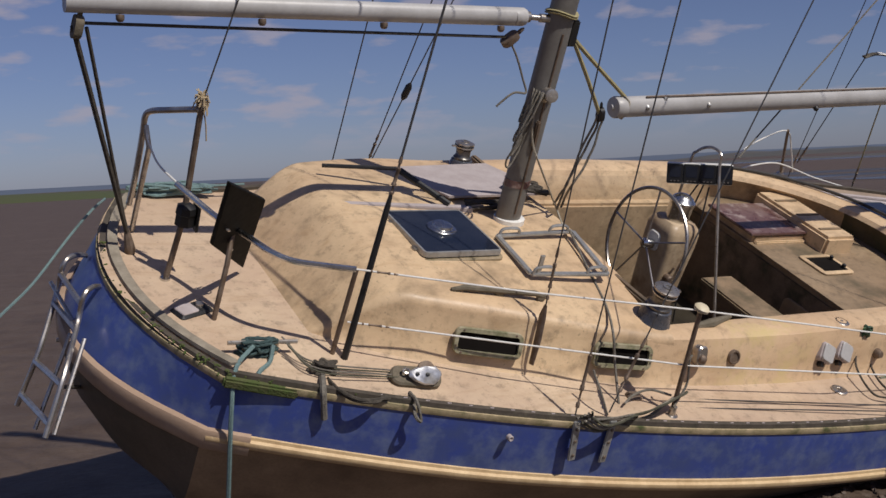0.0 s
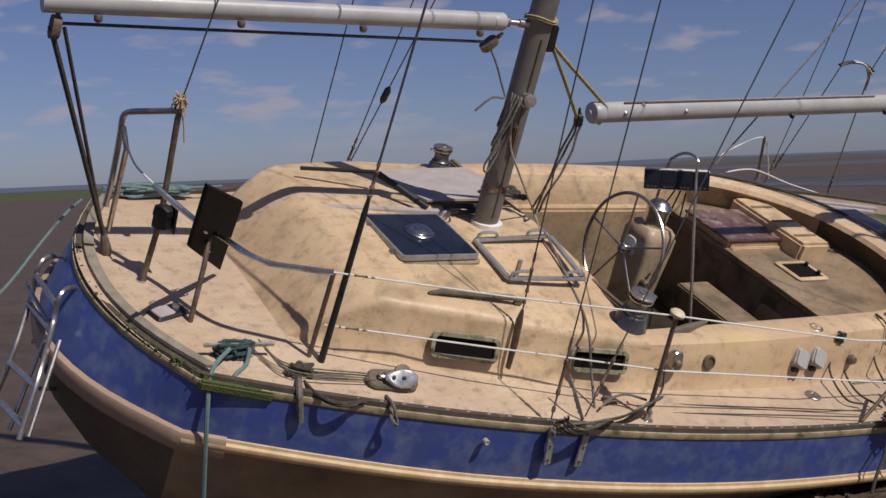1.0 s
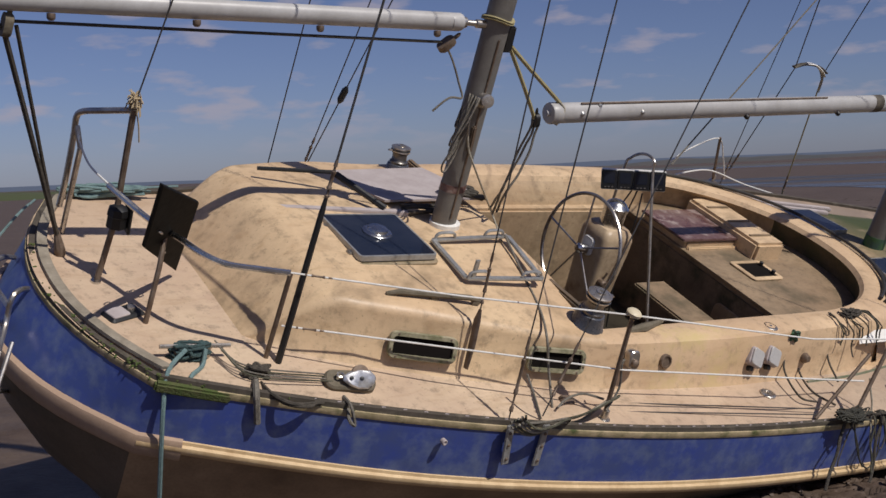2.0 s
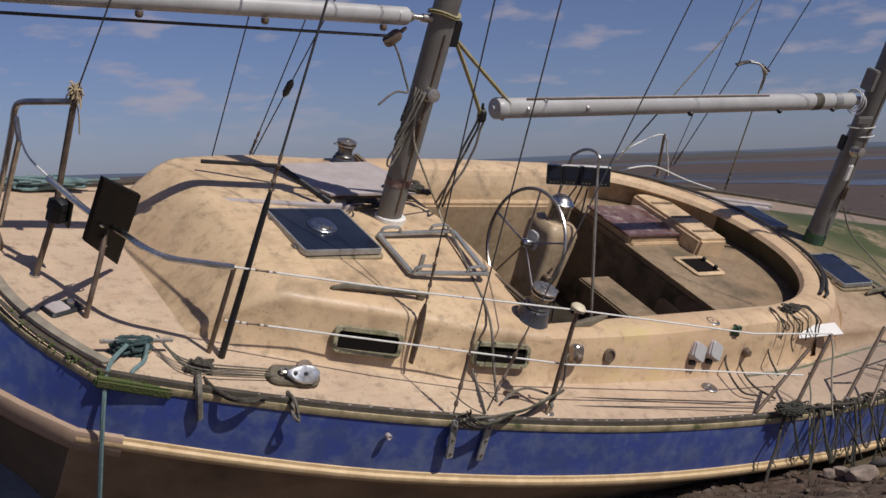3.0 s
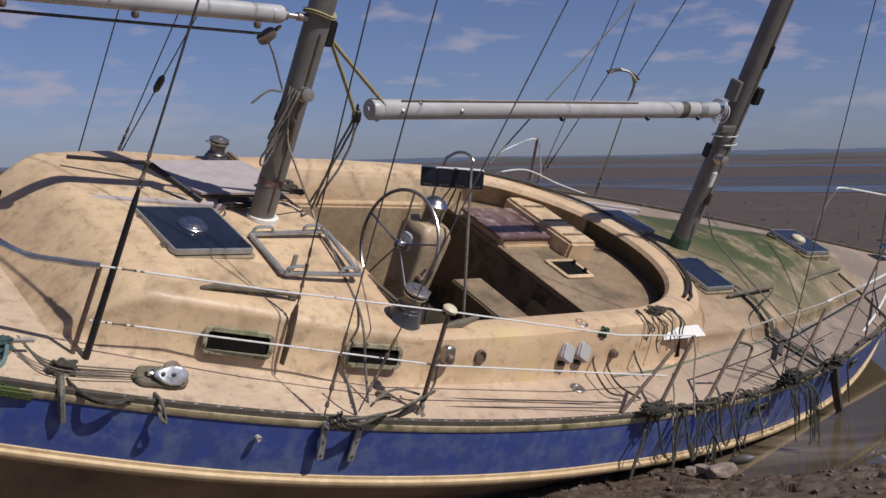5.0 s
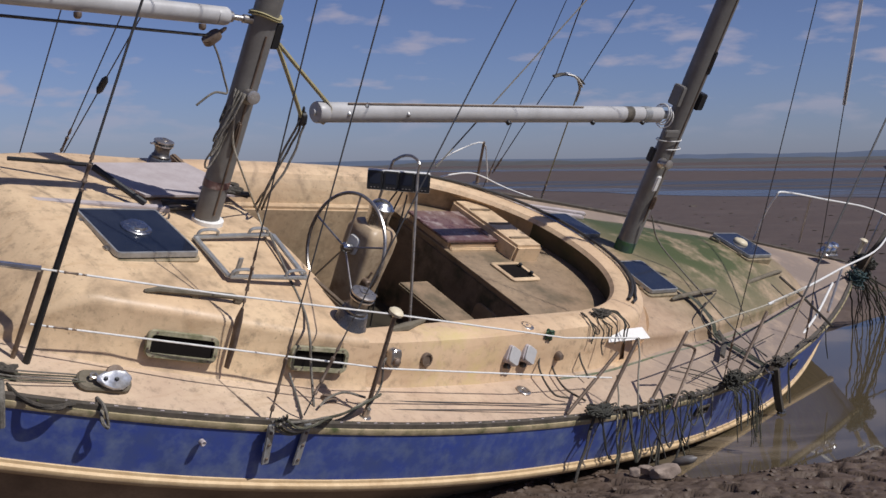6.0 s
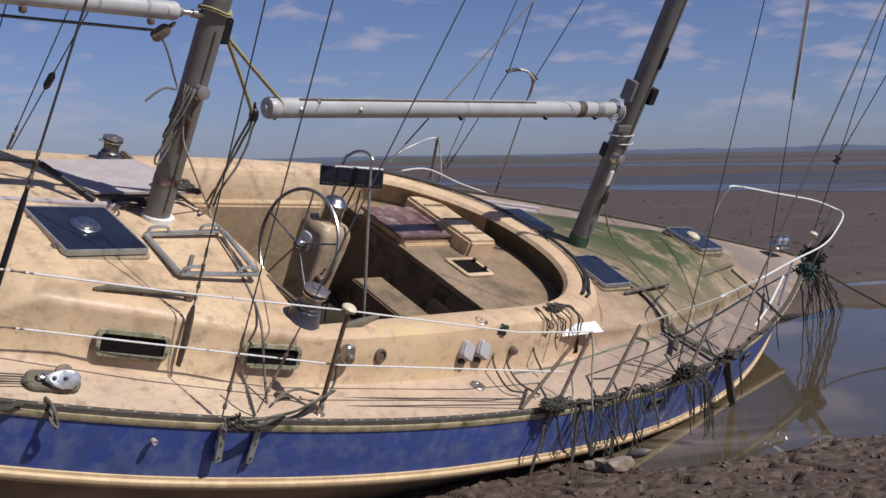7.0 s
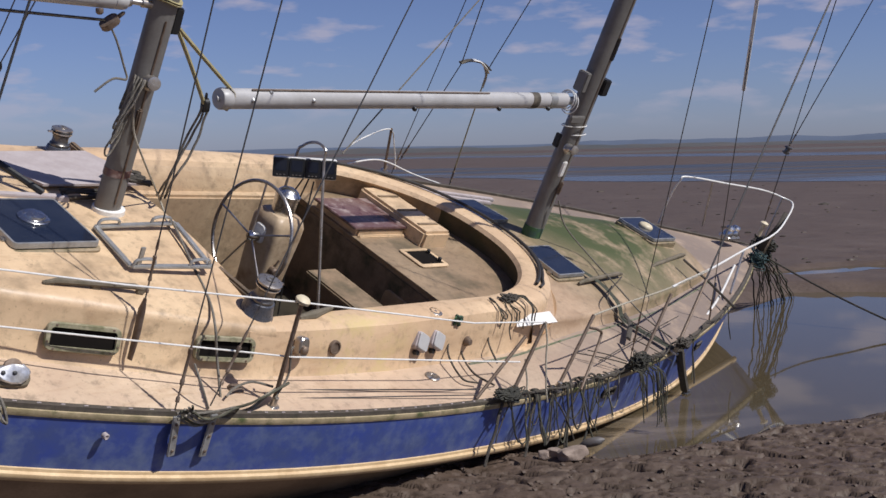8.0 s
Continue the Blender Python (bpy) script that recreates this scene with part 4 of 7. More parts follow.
def dial(p, r, mat, label, rim=M_STEEL):
    b = bmesh.new()
    m = on_side(p)
    lathe(b, [(r, -0.02), (r, 0.008), (r * 0.92, 0.014), (r * 0.72, 0.014), (r * 0.7, 0.006), (0.003, 0.006)], m, 20)
    return part("dial", b, mat, boat, label, True)


b = bmesh.new()
plate(b, on_side((0.576, -1.245, 0.221)), 0.075, 0.115, 0.03, -0.03, 0.02, 0.008)
v = part("cowl_vent", b, M_STEEL, boat, "steel cowl vent on the coaming side", True)
b = bmesh.new()
lathe(b, [(0.026, 0.02), (0.024, 0.035), (0.012, 0.045), (0.002, 0.046)], on_side((0.568, -1.250, 0.210)), 14)
part("knob", b, M_DULL, v, "", True)
dial((0.842, -1.245, 0.189), 0.043, M_DULL, "dark round gauge socket")
dial((1.189, -1.250, 0.137), 0.014, M_DULL, "")
dial((1.395, -1.250, 0.126), 0.010, M_DULL, "")
dial((1.454, -1.250, 0.124), 0.010, M_DULL, "")
for p in ((1.582, -1.260, 0.159), (1.741, -1.260, 0.153)):
    b = bmesh.new()
    m = on_side(p) @ Matrix.Rotation(radians(-27), 4, "Z") @ Matrix.Rotation(radians(-14), 4, "X")
    plate(b, m, 0.115, 0.115, 0.022, -0.03, 0.04, 0.010)
    sk = part("socket_box", b, M_PLY, boat, "pale grey plastic socket box with a flap lid", True)
    b = bmesh.new()
    plate(b, m, 0.105, 0.105, 0.018, 0.04, 0.050, 0.004)
    part("flap", b, M_BOOM, sk, "", True)
    b = bmesh.new()
    lathe(b, [(0.018, 0), (0.018, 0.03), (0.004, 0.032)], m @ Matrix.Translation((0, -0.07, -0.01)), 12)
    part("plug", b, M_BLACK, sk, "", True)
for p, up in (((0.515, -1.317, 0.015), (0, 0, 1)), ((1.633, -1.428, 0.000), (0, 0, 1)), ((-1.893, 0.209, 0.125), (0, 0, 1)), ((1.796, -1.147, 0.290), (0, 0, 1))):
    b = bmesh.new()
    lathe(b, [(0.05, -0.01), (0.05, 0.006), (0.044, 0.01), (0.03, 0.010), (0.028, 0.006), (0.01, 0.006), (0.009, 0.012), (0.001, 0.012)], at(*p, up), 24)
    part("filler_cap", b, M_STEEL, boat, "round steel deck filler cap", True)

# ---- cockpit gear ----
WC = Vector((1.159, 0.000, 0.241))
wm = Matrix.Translation(WC) @ Vector((-1, 0, 0.12)).to_track_quat("Z", "Y").to_matrix().to_4x4()
b = bmesh.new()
tube(b, [wm @ Vector((0.365 * math.cos(a), 0.365 * math.sin(a), 0)) for a in [k * math.tau / 48 for k in range(49)]], 0.012, 8)
wheel = part("steering_wheel", b, M_STEEL, boat, "large stainless steel steering wheel", True)
for k in range(5):
    a = radians(100 + 72 * k)
    b = bmesh.new()
    tube(b, [wm @ Vector((0.02 * math.cos(a), 0.02 * math.sin(a), 0)), wm @ Vector((0.36 * math.cos(a), 0.36 * math.sin(a), 0))], 0.007, 6)
    part("spoke", b, M_STEEL, wheel, "", True)
b = bmesh.new()
lathe(b, [(0.035, -0.05), (0.035, 0.012), (0.02, 0.03), (0.002, 0.032)], wm, 16)
part("hub", b, M_CHROME, wheel, "", True)
b = bmesh.new()
loops = []
for z, w, dx in ((-0.64, 0.135, 0.0), (-0.2, 0.14, 0.0), (0.10, 0.155, 0.0), (0.26, 0.165, 0.0), (0.35, 0.165, 0.0), (0.39, 0.15, 0.0), (0.415, 0.125, 0.0)):
    loops.append([Vector((1.36 + x, y, z)) for x, y in rounded(w * 1.60, w * 1.68, 0.044)])
rings(b, loops)
ped = part("pedestal", b, M_GELP, boat, "cream moulded steering pedestal with rust streaks", True)
b = bmesh.new()
plate(b, axes((1.226, 0.005, 0.26), (0, -1, 0), (-1, 0, 0.05)), 0.11, 0.13, 0.035, -0.02, 0.012, 0.008)
part("cover", b, M_LIFE, ped, "white plastic cover plate", True)
b = bmesh.new()
lathe(b, [(0.080, 0.40), (0.080, 0.525), (0.086, 0.53), (0.086, 0.548), (0.078, 0.552), (0.066, 0.572), (0.044, 0.588), (0.02, 0.595), (0.002, 0.596)], at(1.36, 0, 0), 28)
part("binnacle", b, M_CHROME, ped, "chrome compass binnacle", True)
for z in (0.05, -0.08):
    b = bmesh.new()
    lathe(b, [(0.03, 0), (0.03, 0.04), (0.02, 0.05), (0.002, 0.05)], at(1.31, -0.128, z, (0, -1, 0)), 14)
    part("knob", b, M_DULL, ped, "", True)
b = bmesh.new()
tube(b, [(1.31, -0.14, 0.05), (1.33, -0.15, 0.13)], 0.008, 6)
part("lever", b, M_DULL, ped, "", True)
I1, I2 = Vector((1.270, 0.130, 0.686)), Vector((1.582, -0.130, 0.791))
IP = (I1 + I2) / 2
pm = axes(IP, I2 - I1, (-0.55, -0.8, 0.25))
PW = (I2 - I1).length
b = bmesh.new()
plate(b, pm, PW, 0.135, 0.012, -0.07, 0.0, 0.004)
pod = part("instrument_pod", b, M_LIFE, boat, "instrument pod with a white case and black faces", True)
for k in range(4):
    b = bmesh.new()
    plate(b, pm @ Matrix.Translation((PW * (-0.375 + 0.25 * k), 0, 0)), PW * 0.246, 0.125, 0.008, -0.01, 0.012, 0.004)
    ip = part("instrument", b, M_BLACK, pod, "black square instrument face", True)
    b = bmesh.new()
    plate(b, pm @ Matrix.Translation((PW * (-0.375 + 0.25 * k), 0.012, 0)), PW * 0.17, 0.07, 0.006, 0.011, 0.014)
    part("screen", b, M_GLASS, ip, "")
    b = bmesh.new()
    for j in range(3):
        box(b, pm @ Vector((PW * (-0.43 + 0.25 * k + 0.055 * j), -0.048, 0.013)), (0.012, 0.006, 0.004), pm.to_3x3(), 0.001)
    part("button", b, M_STEEL, ip, "")
b = bmesh.new()
g1, g2 = Vector((1.460, 0.150, 0.730)), Vector((1.460, -0.120, 0.815))
f1, f2 = Vector((1.46, 0.12, -0.62)), Vector((1.46, -0.66, -0.40))
tube(b, smooth_line([f1, f1.lerp(g1, 0.5), g1, g1.lerp(g2, 0.12) + Vector((0, 0, 0.11)), g1.lerp(g2, 0.5) + Vector((0, 0, 0.15)), g1.lerp(g2, 0.88) + Vector((0, 0, 0.11)), g2, g2.lerp(f2, 0.5), f2], 8), 0.010, 8)
part("pedestal_guard", b, M_STEEL, boat, "bent steel tube guard hoop", True)
for dy in (0.0, 0.04, -0.05):
    b = bmesh.new()
    tube(b, smooth_line([IP + Vector((0.07, dy, -0.07)), (1.47, IP.y + dy * 2, 0.45), (1.49, dy, 0.2), (1.50, dy - 0.1, -0.3)], 6), 0.006, 5)
    part("cable", b, M_BLACK, pod, "black instrument cable", True)

# sliding hatch and its box on the bridge deck, and the open deck opening
b = bmesh.new()
box(b, (2.735, 0.50, 0.065), (0.54, 0.50, 0.13), None, 0.016)
sl = part("companionway", b, M_GEL, boat, "cream companionway hatch box", True)
b = bmesh.new()
box(b, (2.715, 0.49, 0.140), (0.60, 0.50, 0.020), None, 0.005)
part("lid", b, M_MAROON, sl, "faded maroon sliding hatch lid with painted reflections and grime", True)
b = bmesh.new()
box(b, (3.16, 0.44, 0.105), (0.32, 0.80, 0.20), None, 0.022)
part("hatch_garage", b, M_GEL, sl, "cream sliding hatch cover box", True)
for y_ in (0.18, 0.42, 0.66):
    b = bmesh.new()
    box(b, (3.16, y_, 0.208), (0.24, 0.028, 0.012), None, 0.004)
    part("slat", b, M_GELB, sl, "", True)
b = bmesh.new()
box(b, (2.74, 0.232, 0.045), (0.54, 0.03, 0.09), None, 0.008)
part("hatch_sill", b, M_GEL, sl, "cream moulded hatch sill", True)
oc = Vector((2.867, -0.125, 0.075))
om = axes(oc, (1, 0, 0), (0, 0, 1))
b = bmesh.new()
ring_plate(b, om, 0.33, 0.28, 0.035, 0.038, 0.012)
op = part("deck_opening", b, M_GEL, boat, "small open locker opening with a cream rim", True)
b = bmesh.new()
plate(b, om, 0.26, 0.21, 0.02, -0.02, 0.006)
part("opening", b, M_VOID, op, "dark open hole")
for k in (-0.09, 0.09):
    b = bmesh.new()
    lathe(b, [(0.016, 0), (0.016, 0.03), (0.004, 0.036)], om @ Matrix.Translation((0.11, k * 0.7, 0.006)), 10)
    part("hinge", b, M_BLACK, op, "", True)
b = bmesh.new()
plate(b, axes((2.436, -0.35, -0.22), (0, -1, 0), (-1, 0, 0)), 0.26, 0.24, 0.05, 0.0, 0.012, 0.005)
part("locker_door", b, M_GELD, boat, "small dirty locker door", True)

# black rubber-covered trim along the bowed front coaming
trim = [(2.4 + 1.39 * math.sin(a), 1.12 * math.copysign(abs(math.cos(a)) ** 0.9, math.cos(a)) * s_, 0.305) for s_, a in [(-1, math.pi / 2 * (0.38 + 0.62 * k / 14)) for k in range(15)] + [(1, math.pi / 2 * (1 - 0.95 * k / 14)) for k in range(15)]]
for off in (0.0, 0.035):
    b = bmesh.new()
    tube(b, [(x + off * (0.8 if x > 3.2 else 0.3), y + off * math.copysign(1 if x < 3.3 else 0.4, y), z - off * 0.3) for x, y, z in trim], 0.0125, 8)
    part("coaming_trim", b, M_RUBBER, boat, "black rubber trim along the coaming front", True)

# ---- rails and rigging ----
def stay(p, q, k, r, name="stay", mat=None, label="", parent=None):
    """A wire from p through q, carried on to k times that length."""
    p, q = Vector(p), Vector(q)
    return bars(name, [[p, p + (q - p) * k]], r, mat or M_WIRE, parent or boat, label, 6)


def bottle_screw(p, q, k0, k1, r=0.014):
    """A rigging screw: two eyes with threaded ends and a slim barrel, and a swage above."""
    p, q = Vector(p), Vector(q)
    r *= 0.72
    a, c = p.lerp(q, k0), p.lerp(q, k1)
    b = bmesh.new()
    ks = ((0.0, 0.9), (0.06, 0.9), (0.08, 0.45), (0.22, 0.45), (0.23, 1.0), (0.29, 1.0), (0.31, 0.72), (0.62, 0.72), (0.64, 1.0), (0.70, 1.0), (0.71, 0.45), (0.82, 0.45), (0.83, 0.8), (1.0, 0.6))
    tube(b, [a.lerp(c, k) for k, _ in ks], [r * f for _, f in ks], 8)
    part("bottle_screw", b, M_DULL, boat, "", True)


# mizzen rigging, starboard and port, and the backstay
p, q = (-1.405, -0.840, 0.040), (-1.153, -0.600, 1.873)
stay(p, q, 4.0, 0.006, "shroud")
b = bmesh.new()
pv, qv = Vector(p), Vector(q)
tube(b, [pv, pv.lerp(qv, 0.03), pv.lerp(qv, 0.46), pv.lerp(qv, 0.50)], [0.012, 0.018, 0.015, 0.009], 8)
part("shroud_cover", b, M_BLACK, boat, "black split tube over a shroud", True)
bottle_screw(p, q, 0.50, 0.60, 0.018)
p, q = (-0.386, -0.990, 0.453), (-0.380, -0.800, 2.006)
stay(p, q, 5.0, 0.004, "shroud")
bottle_screw(p, q, 0.02, 0.20)
p, q = (-0.393, -1.450, 0.068), (-0.204, -1.050, 2.103)
stay(p, q, 4.0, 0.004, "shroud")
bottle_screw(p, q, 0.03, 0.22, 0.016)
p, q = (-0.173, -1.450, 0.081), (0.764, -0.950, 2.155)
stay(p, q, 4.0, 0.004, "shroud")
bottle_screw(p, q, 0.05, 0.18, 0.016)
p, q = (-0.608, 1.150, 0.242), (-0.668, 0.950, 1.411)
stay(p, q, 5.0, 0.004, "shroud")
p, q = (-0.334, 1.180, 0.231), (-0.268, 0.950, 1.446)
stay(p, q, 5.0, 0.004, "shroud")
bottle_screw(p, q, 0.02, 0.2, 0.016)
p, q = (-0.358, 1.100, 0.292), (-0.286, 0.700, 1.509)
stay(p, q, 5.0, 0.004, "shroud")
b = bmesh.new()
c1, c2 = Vector(p).lerp(Vector(q), 0.42), Vector(p).lerp(Vector(q), 0.52)
tube(b, [c1, c1.lerp(c2, 0.2), c1.lerp(c2, 0.8), c2], [0.010, 0.022, 0.022, 0.010], 8)
part("insulator", b, M_BLACK, boat, "black stay insulator", True)
p, q = (-1.988, 0.000, 1.083), (-1.903, 0.000, 1.535)
stay(p, q, 9.0, 0.004, "backstay")

# main mast rigging
for p, q, k, r in (((4.269, 1.620, -0.035), (3.862, 1.200, 1.928), 4, 0.004), 
                   ((3.682, -1.660, 0.029), (3.171, -1.300, 2.675), 4, 0.004),
                   ((6.009, -1.220, -0.296), (4.478, -0.950, 2.733), 4, 0.004), ((4.753, -1.500, -0.050), (6.558, -0.600, 2.904), 3, 0.008),
                   ((9.158, 0.000, 0.180), (8.101, 0.000, 2.900), 6, 0.006), ((8.754, 0.000, 1.191), (9.016, 0.000, 3.035), 6, 0.006)):
    stay(p, q, k, r, "stay")
    if r < 0.008:
        bottle_screw(p, q, 0.03, 0.14, 0.015)
stay((1.722, 0.000, 0.858), (2.955, 0.350, 2.015), 3, 0.006, "halyard", M_ROPE)
stay((4.853, -1.000, 2.038), (4.478, -0.950, 2.733), 2.5, 0.016, "shroud_cover", M_LIFE, "white plastic shroud tube")
b = bmesh.new()
c = Vector((8.754, 0.000, 1.191))
lathe(b, [(0.012, -0.05), (0.042, -0.038), (0.043, -0.022), (0.026, -0.016), (0.026, 0.016), (0.043, 0.022), (0.042, 0.038), (0.012, 0.05)], at(*c, (0.12, 0, 1)), 14)
part("furling_block", b, M_WINCHD, boat, "grey furling drum on the forestay", True)
# two far shrouds drawn together by a torn strap
for p, m_, q, r, mat in (((4.318, 1.62, 0.11), (4.272, 1.32, 1.224), (3.979, 1.12, 1.868), 0.005, M_WIRE), ((5.171, 1.6, -0.121), (4.674, 1.32, 1.194), (4.527, 1.06, 1.957), 0.007, M_STRAP)):
    bars("stay", [[p, m_]], r, mat, boat, "", 6)
    stay(m_, q, 5, 0.005, "stay")
    bottle_screw(p, m_, 0.03, 0.16, 0.018)
SC = [Vector(v) for v in ((4.272, 1.32, 1.224), (4.357, 1.3, 1.266), (4.547, 1.3, 1.256), (4.674, 1.32, 1.194))]
b = bmesh.new()
tube(b, smooth_line([SC[0] + Vector((-0.02, 0, 0)), SC[1], SC[2], SC[3] + Vector((0.02, 0, 0.01))], 6), 0.030, 8, None, 0.35)
strip = thing("torn_strip", b, M_RAIL, "tattered pale and black strap caught between two stays", "strap", smooth=True)
b = bmesh.new()
tube(b, smooth_line([SC[1] + Vector((0.0, -0.012, 0.012)), SC[1].lerp(SC[2], 0.6) + Vector((0, -0.016, 0.012)), SC[2].lerp(SC[3], 0.5) + Vector((0, -0.014, -0.01)), SC[3] + Vector((0, -0.012, -0.02))], 6), 0.024, 8, None, 0.35)
part("webbing", b, M_LIFE, strip, "torn pale webbing", True).matrix_world = BOAT
b = bmesh.new()
tube(b, smooth_line([SC[2].lerp(SC[3], 0.4), (4.67, 1.31, 1.143), (4.739, 1.34, 1.009)], 6), [0.026, 0.025, 0.024, 0.022, 0.02, 0.018, 0.016, 0.014, 0.012, 0.01, 0.008, 0.006, 0.004], 8, None, 0.3)
part("tail", b, M_ROPEP, strip, "frayed hanging tail", True).matrix_world = BOAT

# toe-rail slots
slot = bmesh.new()
box(slot, (0, 0, 0), (0.020, 0.006, 0.004), None, 0.001)
slot_me = bpy.data.meshes.new("slot")
slot.to_mesh(slot_me)
slot.free()
slot_me.materials.append(M_PLY)
for k in range(54):
    x = -1.35 + 0.105 * k
    y = -beam(x) + 0.012
    dx = beam(x + 0.05) - beam(x - 0.05)
    ob = new("slot", slot_me)
    ob.parent = boat
    ob.matrix_basis = Matrix.Translation((x, y + 0.006, sheer(x) + 0.029)) @ Matrix.Rotation(math.atan2(-dx, 0.1), 4, "Z")

# chainplates down the blue side
def chain_strap(p, q):
    b = bmesh.new()
    p, q = Vector(p), Vector(q)
    d = q - p
    box(b, (p + q) / 2, (d.length, 0.045, 0.012), axes((0, 0, 0), d, (0, -1, 0.05)).to_3x3(), 0.004)
    c = part("chainplate", b, M_ALUB, boat, "grey metal chainplate bolted to the blue side", True)
    for k in (0.2, 0.5, 0.85):
        b = bmesh.new()
        lathe(b, [(0.009, 0), (0.008, 0.006), (0.002, 0.008)], at(*(p.lerp(q, k) + Vector((0, -0.007, 0))), (0, -1, 0)), 6)
        part("bolt", b, M_DULL, c)


chain_strap((-0.417, -1.500, 0.096), (-0.393, -1.520, -0.134))
chain_strap((-0.202, -1.525, 0.086), (-0.208, -1.545, -0.155))
b = bmesh.new()
lathe(b, [(0.016, 0), (0.016, 0.022), (0.012, 0.026), (0.003, 0.020)], at(*(-0.733, -1.405, -0.025), (0, -1, 0.1)), 12)
part("outlet", b, M_PLY, boat, "small white skin fitting", True)

# stanchions, gates and lifelines
def stanchion(base, top, r=0.0125, label="rusty steel stanchion", foot=True):
    base, top = Vector(base), Vector(top)
    b = bmesh.new()
    tube(b, [base, base.lerp(top, 0.5), top], r, 8)
    s = part("stanchion", b, M_DULL, boat, label, True)
    if foot:
        b = bmesh.new()
        lathe(b, [(0.038, 0), (0.036, 0.008), (0.02, 0.012), (0.018, 0.06), (0.012, 0.062)], at(*base), 14)
        part("socket", b, M_STEEL, s, "", True)
    return s


SA0, SA1 = (-1.445, -0.783, 0.040), (-1.421, -0.800, 0.601)
SB0, SB1 = (0.240, -1.481, 0.030), (0.241, -1.420, 0.637)
SC0, SC1 = (2.055, -1.760, 0.000), (2.307, -1.630, 0.465)
SD0, SD1 = (2.580, -1.768, -0.010), (2.887, -1.630, 0.468)
SE0, SE1 = (3.804, -1.694, -0.030), (4.153, -1.520, 0.487)
for p, q in ((SA0, SA1), (SB0, SB1), (SC0, SC1), (SD0, SD1), (SE0, SE1), ((4.547, -1.595, -0.050), (5.058, -1.350, 0.472))):
    stanchion(p, q)
b = bmesh.new()
lathe(b, [(0.005, -0.02), (0.022, -0.004), (0.040, 0.004), (0.042, 0.018), (0.030, 0.030), (0.004, 0.032)], at(*Vector(SB1), (0.1, -0.1, 1)), 16)
part("cap", b, M_CREAMP, boat, "cream plastic stanchion cap", True)
# braces of the gate stanchions
stanchion((1.763, -1.706, 0.000), (2.107, -1.650, 0.385), 0.012, "", False)
bars("brace", [smooth_line([(2.790, -1.829, 0.000), (3.070, -1.660, 0.276), (3.018, -1.650, 0.345), (2.885, -1.640, 0.374)], 6)], 0.010, M_DULL, boat)
up_line = [SA1, (-0.635, -1.120, 0.620), SB1, (1.559, -1.600, 0.504), SC1]
lo_line = [(-1.399, -0.790, 0.302), (-0.589, -1.140, 0.326), (0.296, -1.450, 0.316), (1.633, -1.660, 0.263), (2.122, -1.680, 0.211)]
for nm, ln in (("lifeline", up_line), ("lifeline", lo_line)):
    bars(nm, [ln], 0.0048, M_LIFE, boat, "white plastic-coated lifeline", 6)
for p, q in ((up_line[0], up_line[1]), (lo_line[0], lo_line[1])):
    bottle_screw(p, q, 0.08, 0.24, 0.010)
for y0 in (0, 10):
    pts = [(-1.144, -0.940, 0.040), (0.400, -1.352, 0.030), (1.852, -1.651, 0.020)] if not y0 else [(-1.197, -0.981, 0.040), (0.338, -1.426, 0.030), (1.795, -1.700, 0.020)]
    bars("jackstay", [pts], 0.004, M_WIRE, boat, "", 5)

# far side: a bent stanchion with a slack white lifeline, and pale battens along the rail
stanchion((4.129, 1.600, 0.006), (3.955, 1.550, 0.449))
bars("lifeline", [smooth_line([(3.318, 1.450, 0.243), (3.561, 1.500, 0.351), (3.935, 1.550, 0.443), (4.102, 1.560, 0.258), (4.255, 1.580, 0.031)], 6)], 0.006, M_LIFE, boat, "slack white lifeline")
bars("lifeline", [smooth_line([(3.135, 1.300, 0.153), (3.484, 1.400, 0.170), (3.842, 1.500, 0.156), (4.108, 1.550, 0.106), (4.593, 1.600, -0.030), (5.261, 1.620, -0.170)], 6)], 0.007, M_LIFE, boat)
for p, q in (((3.935, 1.026, 0.095), (4.866, 0.840, 0.095)), ((4.029, 0.928, 0.095), (4.748, 0.769, 0.095))):
    b = bmesh.new()
    p, q = Vector(p), Vector(q)
    box(b, (p + q) / 2, ((q - p).length, 0.05, 0.03), axes((0, 0, 0), q - p, (0, 0, 1)).to_3x3(), 0.006)
    thing("batten", b, M_PLY, "pale weathered batten lying along the far deck edge", "batten")

# pulpit at the bow
PT = [(8.091, 0.740, -0.135), (7.907, 0.660, 0.237), (7.838, 0.600, 0.475), (7.930, 0.580, 0.543), (8.678, 0.420, 0.546), (9.291, 0.260, 0.555), (9.558, 0.100, 0.540), (9.564, -0.050, 0.526),
      (9.199, -0.200, 0.408), (8.717, -0.330, 0.283), (7.361, -0.620, 0.273), (6.028, -0.950, 0.311), (4.429, -1.380, 0.455)]
PEND = [(6.028, -0.950, 0.311), (4.429, -1.380, 0.455), (3.425, -1.560, 0.487), SD1]
bars("lifeline", [smooth_line(PEND, 5)], 0.0065, M_ROPEP, boat, "pale coated guard wire aft of the pulpit")
b = bmesh.new()
tube(b, smooth_line([(9.329, -0.120, 0.440), (9.140, -0.180, 0.292), (9.165, -0.120, 0.084), (9.255, -0.050, -0.111)], 5), 0.035, 8, None, 0.3)
part("lashed_strap", b, M_DROPE, boat, "dark wet strap lashed to the pulpit", True)
bars("pulpit", [smooth_line(PT, 5)], 0.0105, M_LIFE, boat, "pale steel bow pulpit rail")
